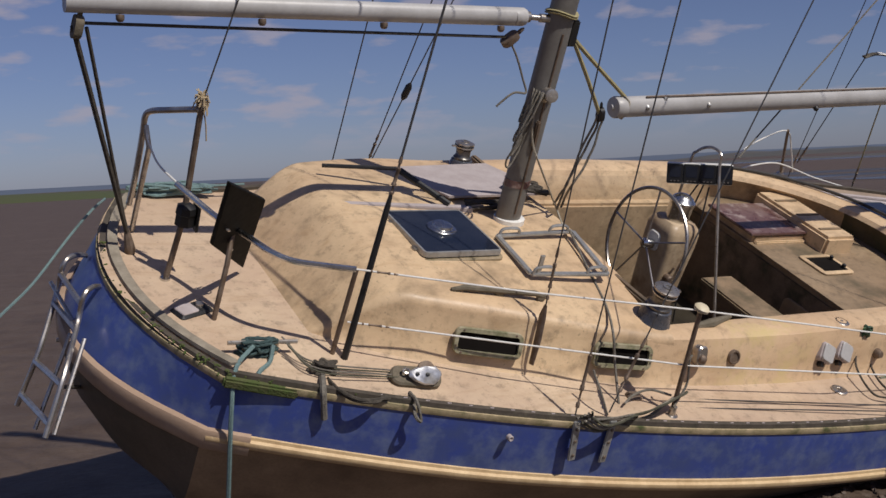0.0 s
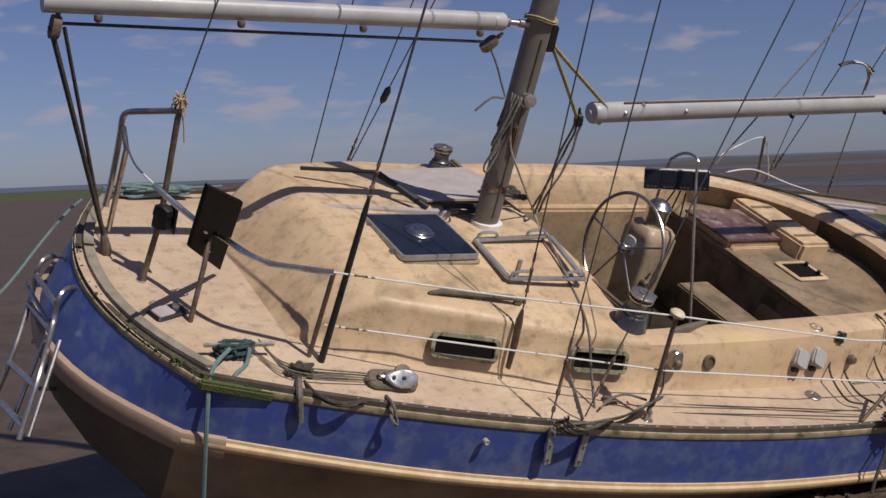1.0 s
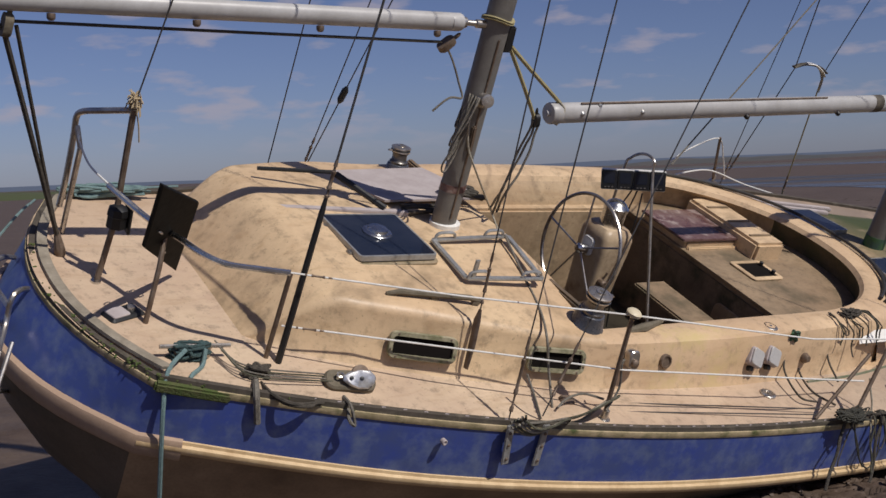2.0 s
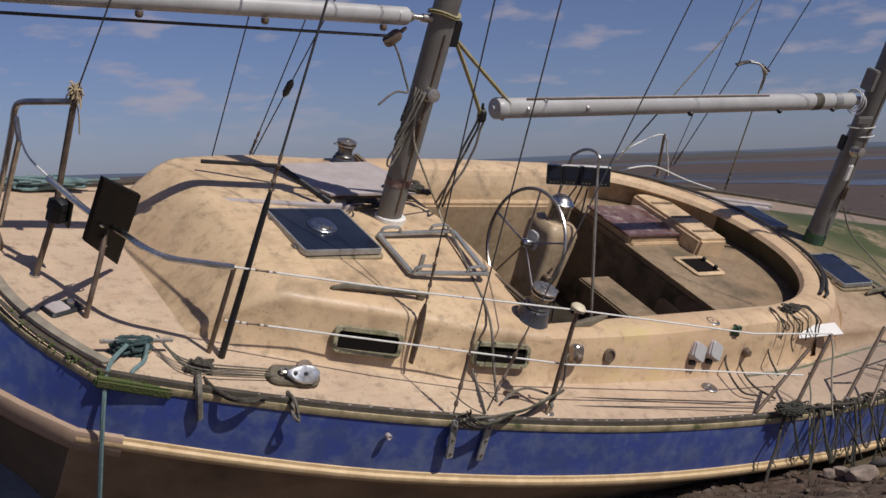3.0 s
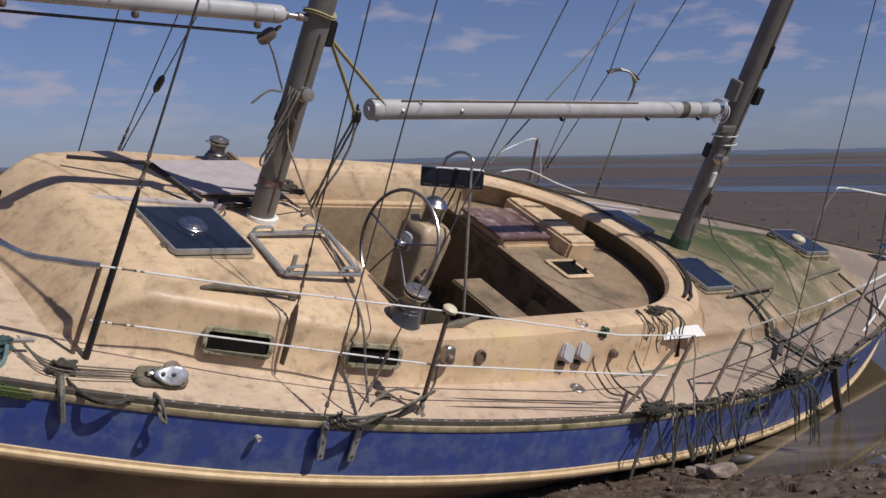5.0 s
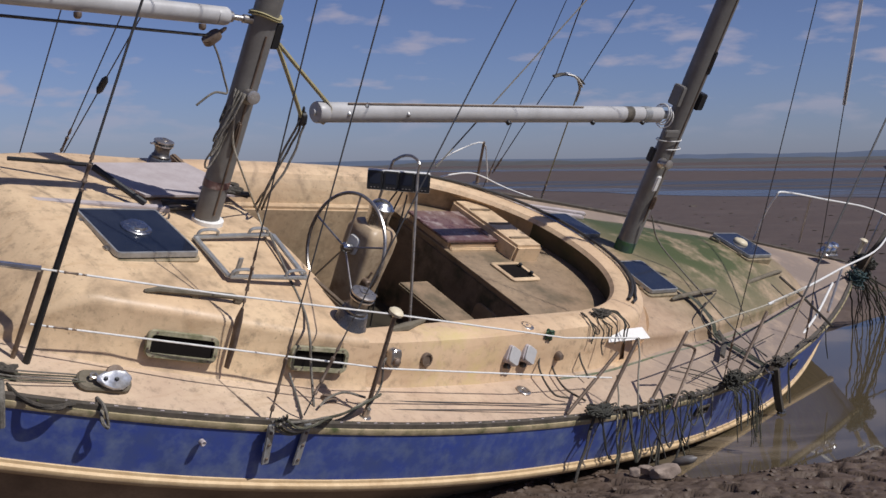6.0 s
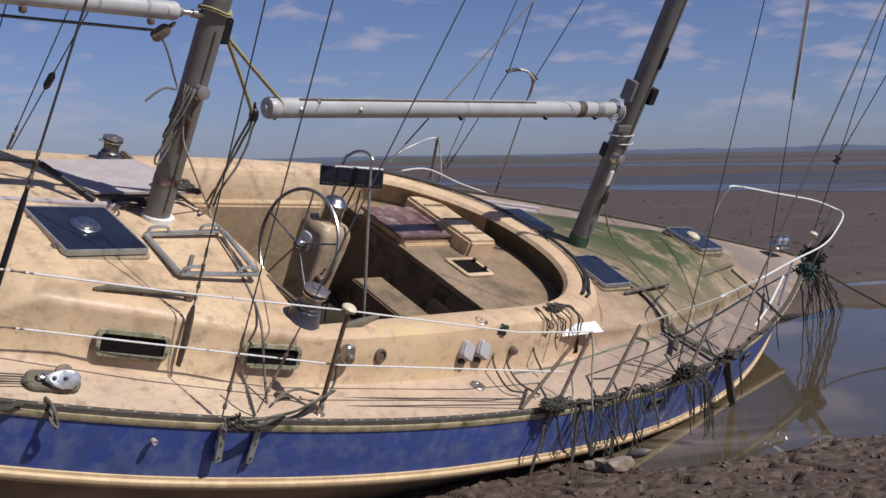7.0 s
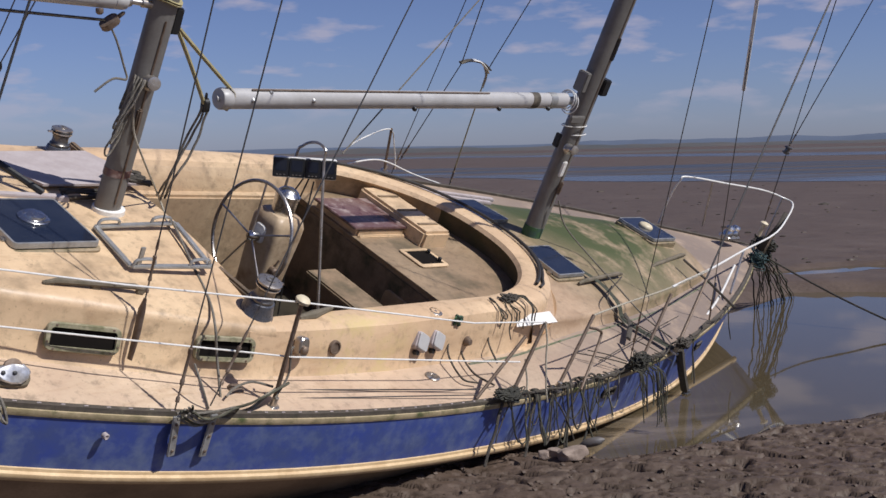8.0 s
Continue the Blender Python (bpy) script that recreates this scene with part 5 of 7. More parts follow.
for p, q in (((8.407, 0.490, 0.534), (8.590, 0.450, -0.023)), ((7.425, -0.600, 0.260), (6.726, -0.950, -0.010)), ((9.558, 0.100, 0.540), (9.526, 0.050, -0.135)), ((8.717, -0.330, 0.283), (9.165, -0.150, -0.091))):
    bars("pulpit_leg", [[p, q]], 0.012, M_STEEL, boat)
bars("pulpit_leg", [smooth_line([(7.132, -0.700, 0.152), (6.425, -0.980, -0.036), (5.562, -1.250, -0.172), (5.096, -1.380, -0.132)], 6)], 0.012, M_LIFE, boat)

# pushpit at the stern, its lamp post and the stern rail
bars("pushpit_post", [[(-2.065, -0.057, 0.120), (-1.993, 0.000, 0.476), (-1.988, 0.000, 1.065)]], 0.0165, M_DULL, boat, "rusty steel stern post")
b = bmesh.new()
lathe(b, [(0.06, 0), (0.058, 0.012), (0.03, 0.018), (0.026, 0.05)], at(*(-2.066, -0.063, 0.120)), 18)
part("post_foot", b, M_CHROME, boat, "", True)
bars("pushpit", [smooth_line([(-1.987, 0.000, 1.060), (-2.070, 0.200, 0.970), (-2.115, 0.330, 0.909), (-2.133, 0.360, 0.865), (-2.131, 0.370, 0.758), (-2.130, 0.400, 0.522), (-2.139, 0.420, 0.341)], 6)], 0.016, M_STEEL, boat, "tarnished steel stern rail")
bars("pushpit", [[(-2.124, 0.360, 0.819), (-2.112, 0.300, 0.721), (-2.086, 0.480, 0.140)]], 0.015, M_STEEL, boat)
bars("pushpit", [smooth_line([(-2.056, 0.000, 0.665), (-1.923, -0.220, 0.597), (-1.833, -0.450, 0.598), (-1.766, -0.580, 0.587), (-1.682, -0.660, 0.579), (-1.553, -0.730, 0.588), SA1], 6)], 0.016, M_CHROME, boat, "bent steel quarter rail")
bars("chain", [smooth_line([(-2.122, 0.300, 0.758), (-2.090, 0.200, 0.679), (-2.057, 0.000, 0.671)], 6)], 0.0055, M_LIFE, boat)
b = bmesh.new()
for k in range(110):
    d = Vector((random.uniform(-1, 1), random.uniform(-1, 1), random.uniform(-0.8, 0.6))) * 0.034
    c = Vector((-1.990, 0.000, 1.085 + 0.045 * random.random()))
    tube(b, [c, c + d * 0.7 + Vector((0, 0, 0.012)), c + d + Vector((0, 0, random.uniform(-0.035, 0.02)))], 0.0032, 4)
tube(b, smooth_line([(-1.983, -0.020, 1.065), (-1.961, -0.020, 0.992), (-1.945, -0.020, 0.904)], 5), 0.004, 5)
thing("frayed_knot", b, M_STRAW, "frayed pale rope knot on the stern post", "knot", kind="")
# stern lamp
lm = Vector((-1.992, -0.020, 0.509))
b = bmesh.new()
lathe(b, [(0.040, -0.065), (0.052, -0.060), (0.050, 0.0), (0.055, 0.005), (0.050, 0.040), (0.026, 0.054), (0.004, 0.055)], at(*lm), 8)
lamp = part("stern_lamp", b, M_BLACK, boat, "black stern navigation lamp", True)
b = bmesh.new()
box(b, lm + Vector((0.05, -0.01, -0.01)), (0.014, 0.09, 0.15), None, 0.004)
part("bracket", b, M_BLACK, lamp, "", True)
# solar panel on its post, seen from behind
SO = [Vector(v) for v in ((-2.097, -0.724, 1.020), (-1.747, -0.362, 0.758), (-1.639, -0.014, 0.186), (-2.003, -0.417, 0.549))]
nrm = (SO[1] - SO[0]).cross(SO[3] - SO[0]).normalized()
b = bmesh.new()
rings(b, [[v + nrm * 0.012 for v in SO], [v - nrm * 0.012 for v in SO]])
bmesh.ops.bevel(b, geom=b.edges[:], offset=0.004, segments=1, affect="EDGES")
sol = part("solar_panel", b, M_PANEL, boat, "small black solar panel seen from its back")
for u, v in ((0.2, 0.62), (0.62, 0.55), (0.42, 0.85)):
    c = SO[0].lerp(SO[1], u).lerp(SO[3].lerp(SO[2], u), v)
    for sgn in (-1, 1):
        b = bmesh.new()
        ax = (SO[1] - SO[0]).normalized()
        tube(b, smooth_line([c - ax * 0.02 + sgn * nrm * 0.012, c - ax * 0.02 + sgn * nrm * 0.03, c + ax * 0.02 + sgn * nrm * 0.03, c + ax * 0.02 + sgn * nrm * 0.012], 3), 0.004, 5)
        part("clip", b, M_STEEL, sol)
bars("panel_post", [[(-1.943, -0.455, 0.110), (-1.914, -0.440, 0.448), (-1.86, -0.32, 0.60)]], 0.014, M_DULL, boat)
b = bmesh.new()
lathe(b, [(0.04, 0), (0.038, 0.01), (0.02, 0.014), (0.018, 0.05)], at(*(-1.937, -0.439, 0.100)), 14)
part("post_foot", b, M_STEEL, boat, "", True)

# boarding ladder folded down over the transom
la = [smooth_line([(-2.330, 0.429, 0.037), (-2.420, 0.340, 0.086), (-2.480, 0.292, 0.058), (-2.500, 0.289, -0.108), (-2.620, 0.051, -0.292), (-2.720, -0.008, -0.578)], 5),
      smooth_line([(-2.300, 0.103, 0.030), (-2.420, -0.053, 0.126), (-2.480, -0.115, 0.111), (-2.500, -0.138, -0.018), (-2.620, -0.429, -0.110), (-2.720, -0.576, -0.362)], 5)]
b = bmesh.new()
tube(b, la[0], 0.014, 8)
ladder = part("boarding_ladder", b, M_STEEL, boat, "bent stainless steel boarding ladder", True)
b = bmesh.new()
tube(b, la[1], 0.014, 8)
part("ladder_rail", b, M_STEEL, ladder, "", True)
for t in (0.50, 0.66, 0.84, 0.97):
    i, j = int(t * (len(la[0]) - 1)), int(t * (len(la[1]) - 1))
    b = bmesh.new()
    tube(b, [la[0][i], la[1][j]], 0.016, 6)
    part("rung", b, M_STEEL, ladder, "", True)
for p, q in (((-2.520, -0.106, -0.102), (-2.700, -0.314, -0.507)), ((-2.500, -0.277, -0.028), (-2.680, -0.576, -0.352)), ((-2.500, 0.199, -0.335), (-2.300, 0.135, -0.304)), ((-2.600, -0.340, -0.252), (-2.300, 0.009, -0.525)), ((-2.500, 0.418, -0.114), (-2.500, -0.063, -0.064))):
    bars("ladder_bar", [[p, q]], 0.011, M_STEEL, ladder)

# ---- spar fittings ----
def on_mast(x0, z, k=0.0):
    return Vector((x0 - 0.06 * z, k, z))


b = bmesh.new()
lathe(b, [(0.135, 0.0), (0.135, 0.03), (0.12, 0.04), (0.102, 0.045), (0.10, 0.075), (0.085, 0.08)], at(0.01, 0, 0.375) @ Matrix.Diagonal((1.0, 0.8, 1, 1)), 28)
part("mast_collar", b, M_LIFE, mizzen, "pale mast collar at the foot", True)
band = [((0.084 * math.cos(a)), 0.062 * math.sin(a)) for a in [k * math.tau / 24 for k in range(24)]]
c = Vector((-0.006, 0.000, 0.680))
b = bmesh.new()
rings(b, [[Vector((c.x + dx, dy, c.z + dz)) for dx, dy in band] for dz in (-0.02, 0.025)])
part("painted_band", b, M_MAROON, mizzen, "maroon painted band", True)
for (t_p, mm, nm) in (((-0.018, -0.052, 1.245), mizzen, "mast_winch"), ((4.243, -0.075, 1.043), main, "mast_winch")):
    b = bmesh.new()
    lathe(b, [(0.055, 0), (0.055, 0.02), (0.045, 0.035), (0.034, 0.06), (0.036, 0.09), (0.046, 0.10), (0.044, 0.115), (0.015, 0.12), (0.002, 0.118)], at(*t_p, (-0.30, -1, 0.30)) @ Matrix.Scale(0.85, 4), 20)
    part(nm, b, M_STEEL, mm, "tarnished halyard winch", True)
# cleats, boxes and tracks on the masts
def cleat_on(p, size, mm, mat=M_BLACK, nm="mast_fitting", d=(0.06, 0, -1)):
    b = bmesh.new()
    box(b, Vector(p), size, axes((0, 0, 0), (1, 0, 0.06), (0, 0, 1)).to_3x3(), 0.008)
    part(nm, b, mat, mm, "", True)


cleat_on((4.123, -0.020, 1.620), (0.06, 0.10, 0.17), main, M_ALU)
cleat_on((4.393, -0.060, 1.611), (0.09, 0.08, 0.14), main, M_BLACK)
cleat_on((4.306, -0.060, 1.941), (0.045, 0.06, 0.20), main, M_BLACK)
cleat_on((4.152, -0.100, 1.316), (0.20, 0.03, 0.06), main, M_ALU)
cleat_on((4.127, -0.020, 1.093), (0.03, 0.06, 0.12), main, M_BLACK)
cleat_on((4.264, -0.100, 0.867), (0.06, 0.02, 0.14), main, M_LIFE)
cleat_on((4.346, -0.100, 0.687), (0.03, 0.03, 0.12), main, M_DULL)
cleat_on((0.072, 0.000, 1.600), (0.06, 0.07, 0.15), mizzen, M_BLACK)
cleat_on((-0.020, -0.066, 1.010), (0.03, 0.03, 0.16), mizzen, M_DULL)
b = bmesh.new()
c = Vector((4.346, 0.000, 0.300))
rings(b, [[Vector((4.375 + dx * 1.28 - 0.05 * (z - 0.2), dy * 1.26, z)) for dx, dy in band] for z in (0.18, 0.24, 0.28)])
part("algae_band", b, M_GREEN, main, "green algae round the mast foot", True)
# boom ends and fittings
def boom_end(p, q, r, mm):
    p, q = Vector(p), Vector(q)
    m = at(*p, (p - q))
    b = bmesh.new()
    lathe(b, [(r * 1.04, -0.06), (r * 1.06, -0.055), (r * 1.06, 0.004), (r * 0.98, 0.012), (r * 0.30, 0.014), (r * 0.28, 0.03), (0.004, 0.031)], m, 22)
    part("end_cap", b, M_BOOM, mm, "weathered boom end plug", True)


boom_m = [o for o in boat.children if o.name.startswith("main_boom")][0]
boom_z = [o for o in boat.children if o.name.startswith("mizzen_boom")][0]
boom_end((0.55, 0, 1.17), (4.02, 0, 1.43), 0.062, boom_m)
boom_end((-0.26, 0.022, 1.654), (-2.66, 0.06, 1.52), 0.045, boom_z)
for k, sgn in ((0.06, -1), (0.20, -1), (0.48, -1), (0.75, -1), (0.93, -1), (0.10, 1)):
    c = Vector((0.55, 0, 1.17)).lerp(Vector((4.02, 0, 1.43)), k)
    b = bmesh.new()
    lathe(b, [(0.017, -0.02), (0.018, 0.004), (0.012, 0.014), (0.004, 0.016)], at(*(c + Vector((0, -0.045 if sgn < 0 else -0.02, 0.05 * (0.2 if sgn < 0 and k < 0.4 else sgn)))), (0, -1, 0.4 * sgn)), 10)
    part("fitting", b, M_ALUB if k < 0.4 else M_BLACK, boom_m, "", True)
b = bmesh.new()
tube(b, [(-0.27, 0.02, 1.654), (-0.22, 0.02, 1.657), (-0.215, 0.02, 1.657), (-0.16, 0.01, 1.66), (-0.155, 0.01, 1.66), (-0.07, 0.0, 1.663)], [0.032, 0.030, 0.016, 0.016, 0.024, 0.022], 10)
part("gooseneck", b, M_STEEL, boom_z, "steel gooseneck fitting", True)
b = bmesh.new()
tube(b, [(3.0, -0.02, 1.418), (0.75, -0.02, 1.252)], 0.006, 6)
part("slider_track", b, M_DULL, boom_m, "", True)
BJ, BE = Vector((0.55, 0, 1.17)), Vector((4.02, 0, 1.43))
for k0, k1, f, mat, nm, lb in ((0.862, 0.888, 1.03, M_RAIL, "joint_band", "dark band round the boom"), (0.93, 0.955, 1.06, M_ALUB, "end_band", "grey metal boom end band"), (0.985, 1.04, 0.55, M_ALUB, "gooseneck", "grey metal gooseneck fitting")):
    b = bmesh.new()
    p, q = BJ.lerp(BE, k0), BJ.lerp(BE, k1)
    rings(b, [[c + Vector((0, 0.052 * f * math.cos(a), 0.064 * f * math.sin(a))) for a in [j * math.tau / 20 for j in range(20)]] for c in (p, q)])
    part(nm, b, mat, boom_m, lb, True)
b = bmesh.new()
for k in (0.0, 0.012):
    c = Vector((-0.025, 0, 1.70 + k))
    tube(b, [c + Vector((0.088 * math.cos(a), 0.066 * math.sin(a), 0.01 * math.sin(2 * a))) for a in [j * math.tau / 16 for j in range(17)]], 0.016, 6, None, 0.4)
part("webbing_tape", b, M_STRAP, mizzen, "yellow webbing bound round the mast", True)
# sail tracks up both masts
for mm, p, q in ((mizzen, (-0.004, -0.061, 0.50), (-0.024, -0.061, 1.60)), (main, (4.36, -0.077, 0.50), (4.26, -0.077, 2.6))):
    b = bmesh.new()
    tube(b, [p, q], 0.007, 6)
    part("sail_track", b, M_DULL, mm, "", True)
for k in (0.06, 0.35, 0.62, 0.9):
    c = Vector((-0.26, 0.022, 1.654)).lerp(Vector((-2.66, 0.06, 1.52)), k)
    b = bmesh.new()
    lathe(b, [(0.02, -0.01), (0.02, 0.01), (0.012, 0.02), (0.003, 0.022)], at(*(c + Vector((0, -0.035, -0.055))), (0, -0.5, -1)), 10)
    part("fitting", b, M_DULL, boom_z, "", True)

# ---- running ropes and blocks ----
def rope_block(p, up, s=1.0, mat=None, label="rope block", cat="block"):
    b = bmesh.new()
    m = at(*Vector(p), up)
    plate(b, m @ Matrix.Rotation(math.pi / 2, 4, "X"), 0.07 * s, 0.11 * s, 0.034 * s, -0.02 * s, 0.02 * s, 0.006 * s)
    lathe(b, [(0.008 * s, 0.05 * s), (0.012 * s, 0.06 * s), (0.01 * s, 0.09 * s), (0.003, 0.10 * s)], m, 8)
    return thing("rope_block", b, mat or M_DULL, label, cat, smooth=True)


BB = Vector((-2.592, 0.060, 1.407))
rope_block(BB, (0.1, 0, 1), 1.0, M_WOODD, "brown boom sheet block hanging from the boom")
rope_block((-0.303, 0.020, 1.524), (0.6, 0, 0.6), 1.0, M_DULL, "brown rope block tied to the mast")
rope("sheet_rope", [[BB + Vector((0.03, 0, 0.02)), (-1.623, 0.040, 1.473), (-0.336, 0.020, 1.535)]], 0.008, M_DROPE, "dark boom line stretched under the mizzen boom")
rope("sheet_rope", [[BB + Vector((-0.02, 0, 0)), (-2.171, 0.250, 0.220)]], 0.014, M_DROPE, "dark thick mizzen sheet rope down to the stern")
rope("sheet_rope", [[BB + Vector((0.04, 0, 0)), (-2.179, 0.250, 0.237)]], 0.010, M_DROPE, "dark thin mizzen sheet rope down to the stern")
b = bmesh.new()
pb_, pt_ = Vector((-2.157, 0.211, 0.130)), Vector((-2.191, 0.250, 0.286))
tube(b, [pb_, pb_.lerp(pt_, 0.25), pb_.lerp(pt_, 0.5), pt_], [0.012, 0.03, 0.026, 0.014], 8)
lathe(b, [(0.05, 0), (0.048, 0.01), (0.015, 0.02)], at(pb_.x, pb_.y, pb_.z - 0.02), 14)
thing("deck_block", b, M_DULL, "dark sheet block shackled to the aft deck", "block", smooth=True)
# straps between the mizzen mast and the main boom end
rope("strap", [[(0.119, 0.000, 1.554), (0.317, 0.000, 1.422), (0.603, 0.000, 1.237)]], 0.013, M_STRAP, "yellow webbing strap holding the boom end", "strap")
rope("strap", [[(0.115, 0.000, 1.544), (0.286, 0.000, 1.335), (0.445, 0.000, 1.131)]], 0.012, M_STRAP, "faded yellow webbing strap to the boom tackle", "strap")
rope_block((0.457, 0.000, 1.120), (-0.2, 0, 1), 0.8, M_BLACK, "small black tackle block below the boom end")
rope("tackle_rope", [[(0.459, 0.000, 1.113), (0.464, 0.030, 0.900), (0.418, 0.050, 0.703), (0.437, 0.110, 0.450)], [(0.480, 0.000, 1.103), (0.455, -0.020, 0.848), (0.392, -0.020, 0.660), (0.495, 0.144, 0.440)],
     [(0.444, 0.000, 1.109), (0.441, 0.050, 0.883), (0.410, 0.060, 0.622), (0.447, 0.157, 0.450)]], 0.0075, M_ROPE, "grey boom tackle ropes down to the cabin top", "rope", wob=0.01)
rope("rope_tangle", [[Vector((0.36, 0.36, 0.45)) + Vector((random.uniform(-0.14, 0.14), random.uniform(-0.10, 0.10), random.uniform(0, 0.05))) for _ in range(34)]], 0.012, M_DROPE, "dark tangled rope beside the mizzen foot", "rope tangle")
rope("rope_tangle", [[Vector((-0.02, 0.14, 0.45)) + Vector((random.uniform(-0.22, 0.2), random.uniform(-0.05, 0.05), random.uniform(0, 0.03))) for _ in range(26)]], 0.010, M_DROPE, "dark rope wound round the mizzen foot", "rope tangle")
# coil hanging on the mizzen mast
cc = Vector((-0.085, -0.010, 1.27))
rnd = random.Random(21)
loops = []
for k in range(6):
    w_, h_, lean = 0.016 + 0.009 * k, 0.11 + 0.022 * k + rnd.uniform(-0.012, 0.012), -0.02 - 0.008 * k
    loops.append([cc + Vector((w_ * math.cos(a) * (0.35 + 0.65 * (0.5 - 0.5 * math.sin(a))) + lean * (0.5 - 0.5 * math.sin(a)) * 1.6, -0.02 * k + 0.03 * math.cos(a), h_ * (math.sin(a) - 1))) for a in [math.pi / 2 + j * math.tau / 12 for j in range(13)]])
rope("rope_coil", loops, 0.0058, M_ROPE, "grey rope coil hanging from the mizzen mast", "rope coil", wob=0.014)
rope("lashing", [[Vector((0.60, 0, 1.174)) + Vector((0.012 * math.sin(3 * a), 0.058 * math.cos(a), 0.071 * math.sin(a))) for a in [j * math.tau / 10 for j in range(23)]]], 0.0055, M_ROPEP, "pale cord lashed round the boom end", "lashing", wob=0.006)
rope("halyard_tail", [[(-0.305, 0.000, 1.515), (-0.237, -0.020, 1.414), (-0.189, -0.020, 1.334), (-0.158, -0.060, 1.252), (-0.241, -0.060, 1.248), (-0.328, -0.050, 1.157)]], 0.0065, M_ROPE, "grey halyard tail knotted at the mast", "rope", wob=0.008)
rope("halyard_tail", [[(-0.100, -0.090, 1.165), (-0.051, -0.090, 0.978), (0.062, -0.100, 0.807), (0.443, 0.114, 0.440), (0.299, -0.217, 0.420)]], 0.006, M_ROPEP, "pale line from the mast to the cabin top", "rope")
rope("deck_line", [[(0.314, -0.207, 0.460), (0.221, -0.554, 0.400), (0.121, -0.886, 0.360), (-0.034, -1.160, 0.361), (-0.016, -1.220, 0.223), (-0.027, -1.356, 0.050)]], 0.0075, M_ROPE, "grey line led from the folding frame to the side deck")
rope("deck_line", [[(-0.225, -1.300, 0.244), (-0.211, -1.400, 0.155), (-0.173, -1.445, 0.060)]], 0.006, M_ROPE, "short grey line end at the rail")
# lashings at the main gooseneck
gn = Vector((4.078, 0.000, 1.438))
for k, (dx, dz, rr) in enumerate(((0.0, 0.0, 0.075), (0.03, -0.02, 0.082), (-0.03, 0.01, 0.07))):
    rope("lashing", [[gn + Vector((dx, rr * math.cos(a), dz + rr * math.sin(a) * 1.1)) for a in [j * math.tau / 9 + k for j in range(11)]]], 0.005, M_LIFE, "pale cord lashing round the gooseneck", "lashing")
for c_ in ((4.313, 0.000, 1.229), (4.352, 0.000, 1.155)):
    c = Vector(c_)
    rope("lashing", [[c + Vector((0.115 * math.cos(a), 0.09 * math.sin(a), 0.03 * math.cos(a + 1))) for a in [j * math.tau / 12 for j in range(14)]]], 0.0045, M_LIFE, "pale cord wound round the main mast", "lashing")
rope("halyard_tail", [[(4.367, -0.120, 0.583), (4.510, -0.200, 0.377), (4.728, -0.398, 0.200), (4.618, -0.827, 0.140), (4.693, -1.151, 0.020), (4.752, -1.442, -0.030)]], 0.007, M_ROPE, "grey line from the main mast across the deck")
b = bmesh.new()
tube(b, smooth_line([(4.30, -0.50, 0.185), (4.46, -0.76, 0.135), (4.45, -1.00, 0.075), (4.47, -1.10, -0.02), (4.54, -1.36, -0.040), (4.58, -1.58, -0.030)], 6), 0.038, 8, None, 0.16)
thing("webbing_strap", b, M_STRAPD, "dark green-stained flat strap over the coachroof edge", "strap", smooth=True)
rope("deck_line", [[(4.741, -0.781, 0.190), (4.209, -1.015, 0.140), (4.295, -1.241, 0.000)]], 0.006, M_DROPE, "dark line lying across the fore deck")

# ---- loose ropes, blocks and wrack on deck and ground ----
DOWN = BOAT.to_3x3().inverted() @ Vector((0, 0, -1))


def knot(center, size, n, r, mat, label, name="rope_tangle", cat="rope tangle", seed=1, flat=1.0):
    """A tangle of line: one long wandering loop."""
    rnd = random.Random(seed)
    c = Vector(center)
    pts = []
    for k in range(n):
        a = k * 2.4 + rnd.uniform(-0.5, 0.5)
        rr = rnd.uniform(0.35, 1.0)
        pts.append(c + Vector((size[0] * rr * math.cos(a), size[1] * rr * math.sin(a), size[2] * rnd.random() * flat)))
    return rope(name, [pts], r, mat, label, cat)


# teal mooring rope made fast on the quarter, its tail hanging down the side
ck = Vector((-1.829, -0.758, 0.150))
knot(ck + Vector((0, 0, -0.01)), (0.11, 0.045, 0.075), 84, 0.0075, M_TEALD, "teal mooring rope turned round a deck cleat", seed=3)
b = bmesh.new()
tube(b, [ck + Vector((-0.15, 0.015, 0.05)), ck + Vector((0.19, -0.015, 0.05))], 0.011, 8)
for k in (-0.07, 0.09):
    tube(b, [ck + Vector((k, 0, -0.03)), ck + Vector((k, 0, 0.05))], 0.014, 8)
part("deck_cleat", b, M_STEEL, boat, "steel mooring cleat", True)
rope("mooring_rope", [[ck + Vector((-0.04, -0.03, 0.05)), (-1.964, -0.872, 0.180), (-2.005, -0.930, 0.136), (-2.018, -0.990, 0.017), (-2.004, -1.020, -0.184), (-1.966, -1.030, -0.496), (-1.947, -1.030, -0.654)]], 0.011, M_TEAL, "teal mooring rope hanging over the side")
rope("mooring_rope", [[ck + Vector((0.06, -0.03, 0.05)), (-1.792, -0.835, 0.140), (-1.861, -0.897, 0.140), (-1.892, -0.935, 0.140)]], 0.011, M_TEAL, "loose teal rope end on the side deck")
for k in range(4):
    rope("mooring_rope", [[ck + Vector((0.13, -0.05 + 0.028 * k, 0.05)), Vector((-1.598, -0.935, 0.155)) + Vector((0, 0.03 * k - 0.04, 0)), Vector((-1.205, -1.013, 0.135)) + Vector((0, 0.02 * k - 0.04, 0))]], 0.0040, M_ROPE if k % 2 else M_ROPED, "grey-green line running along the side deck")
knot((-1.70, 0.955, 0.145), (0.30, 0.05, 0.06), 70, 0.007, M_TEAL, "teal rope heaped on the far quarter", seed=5)
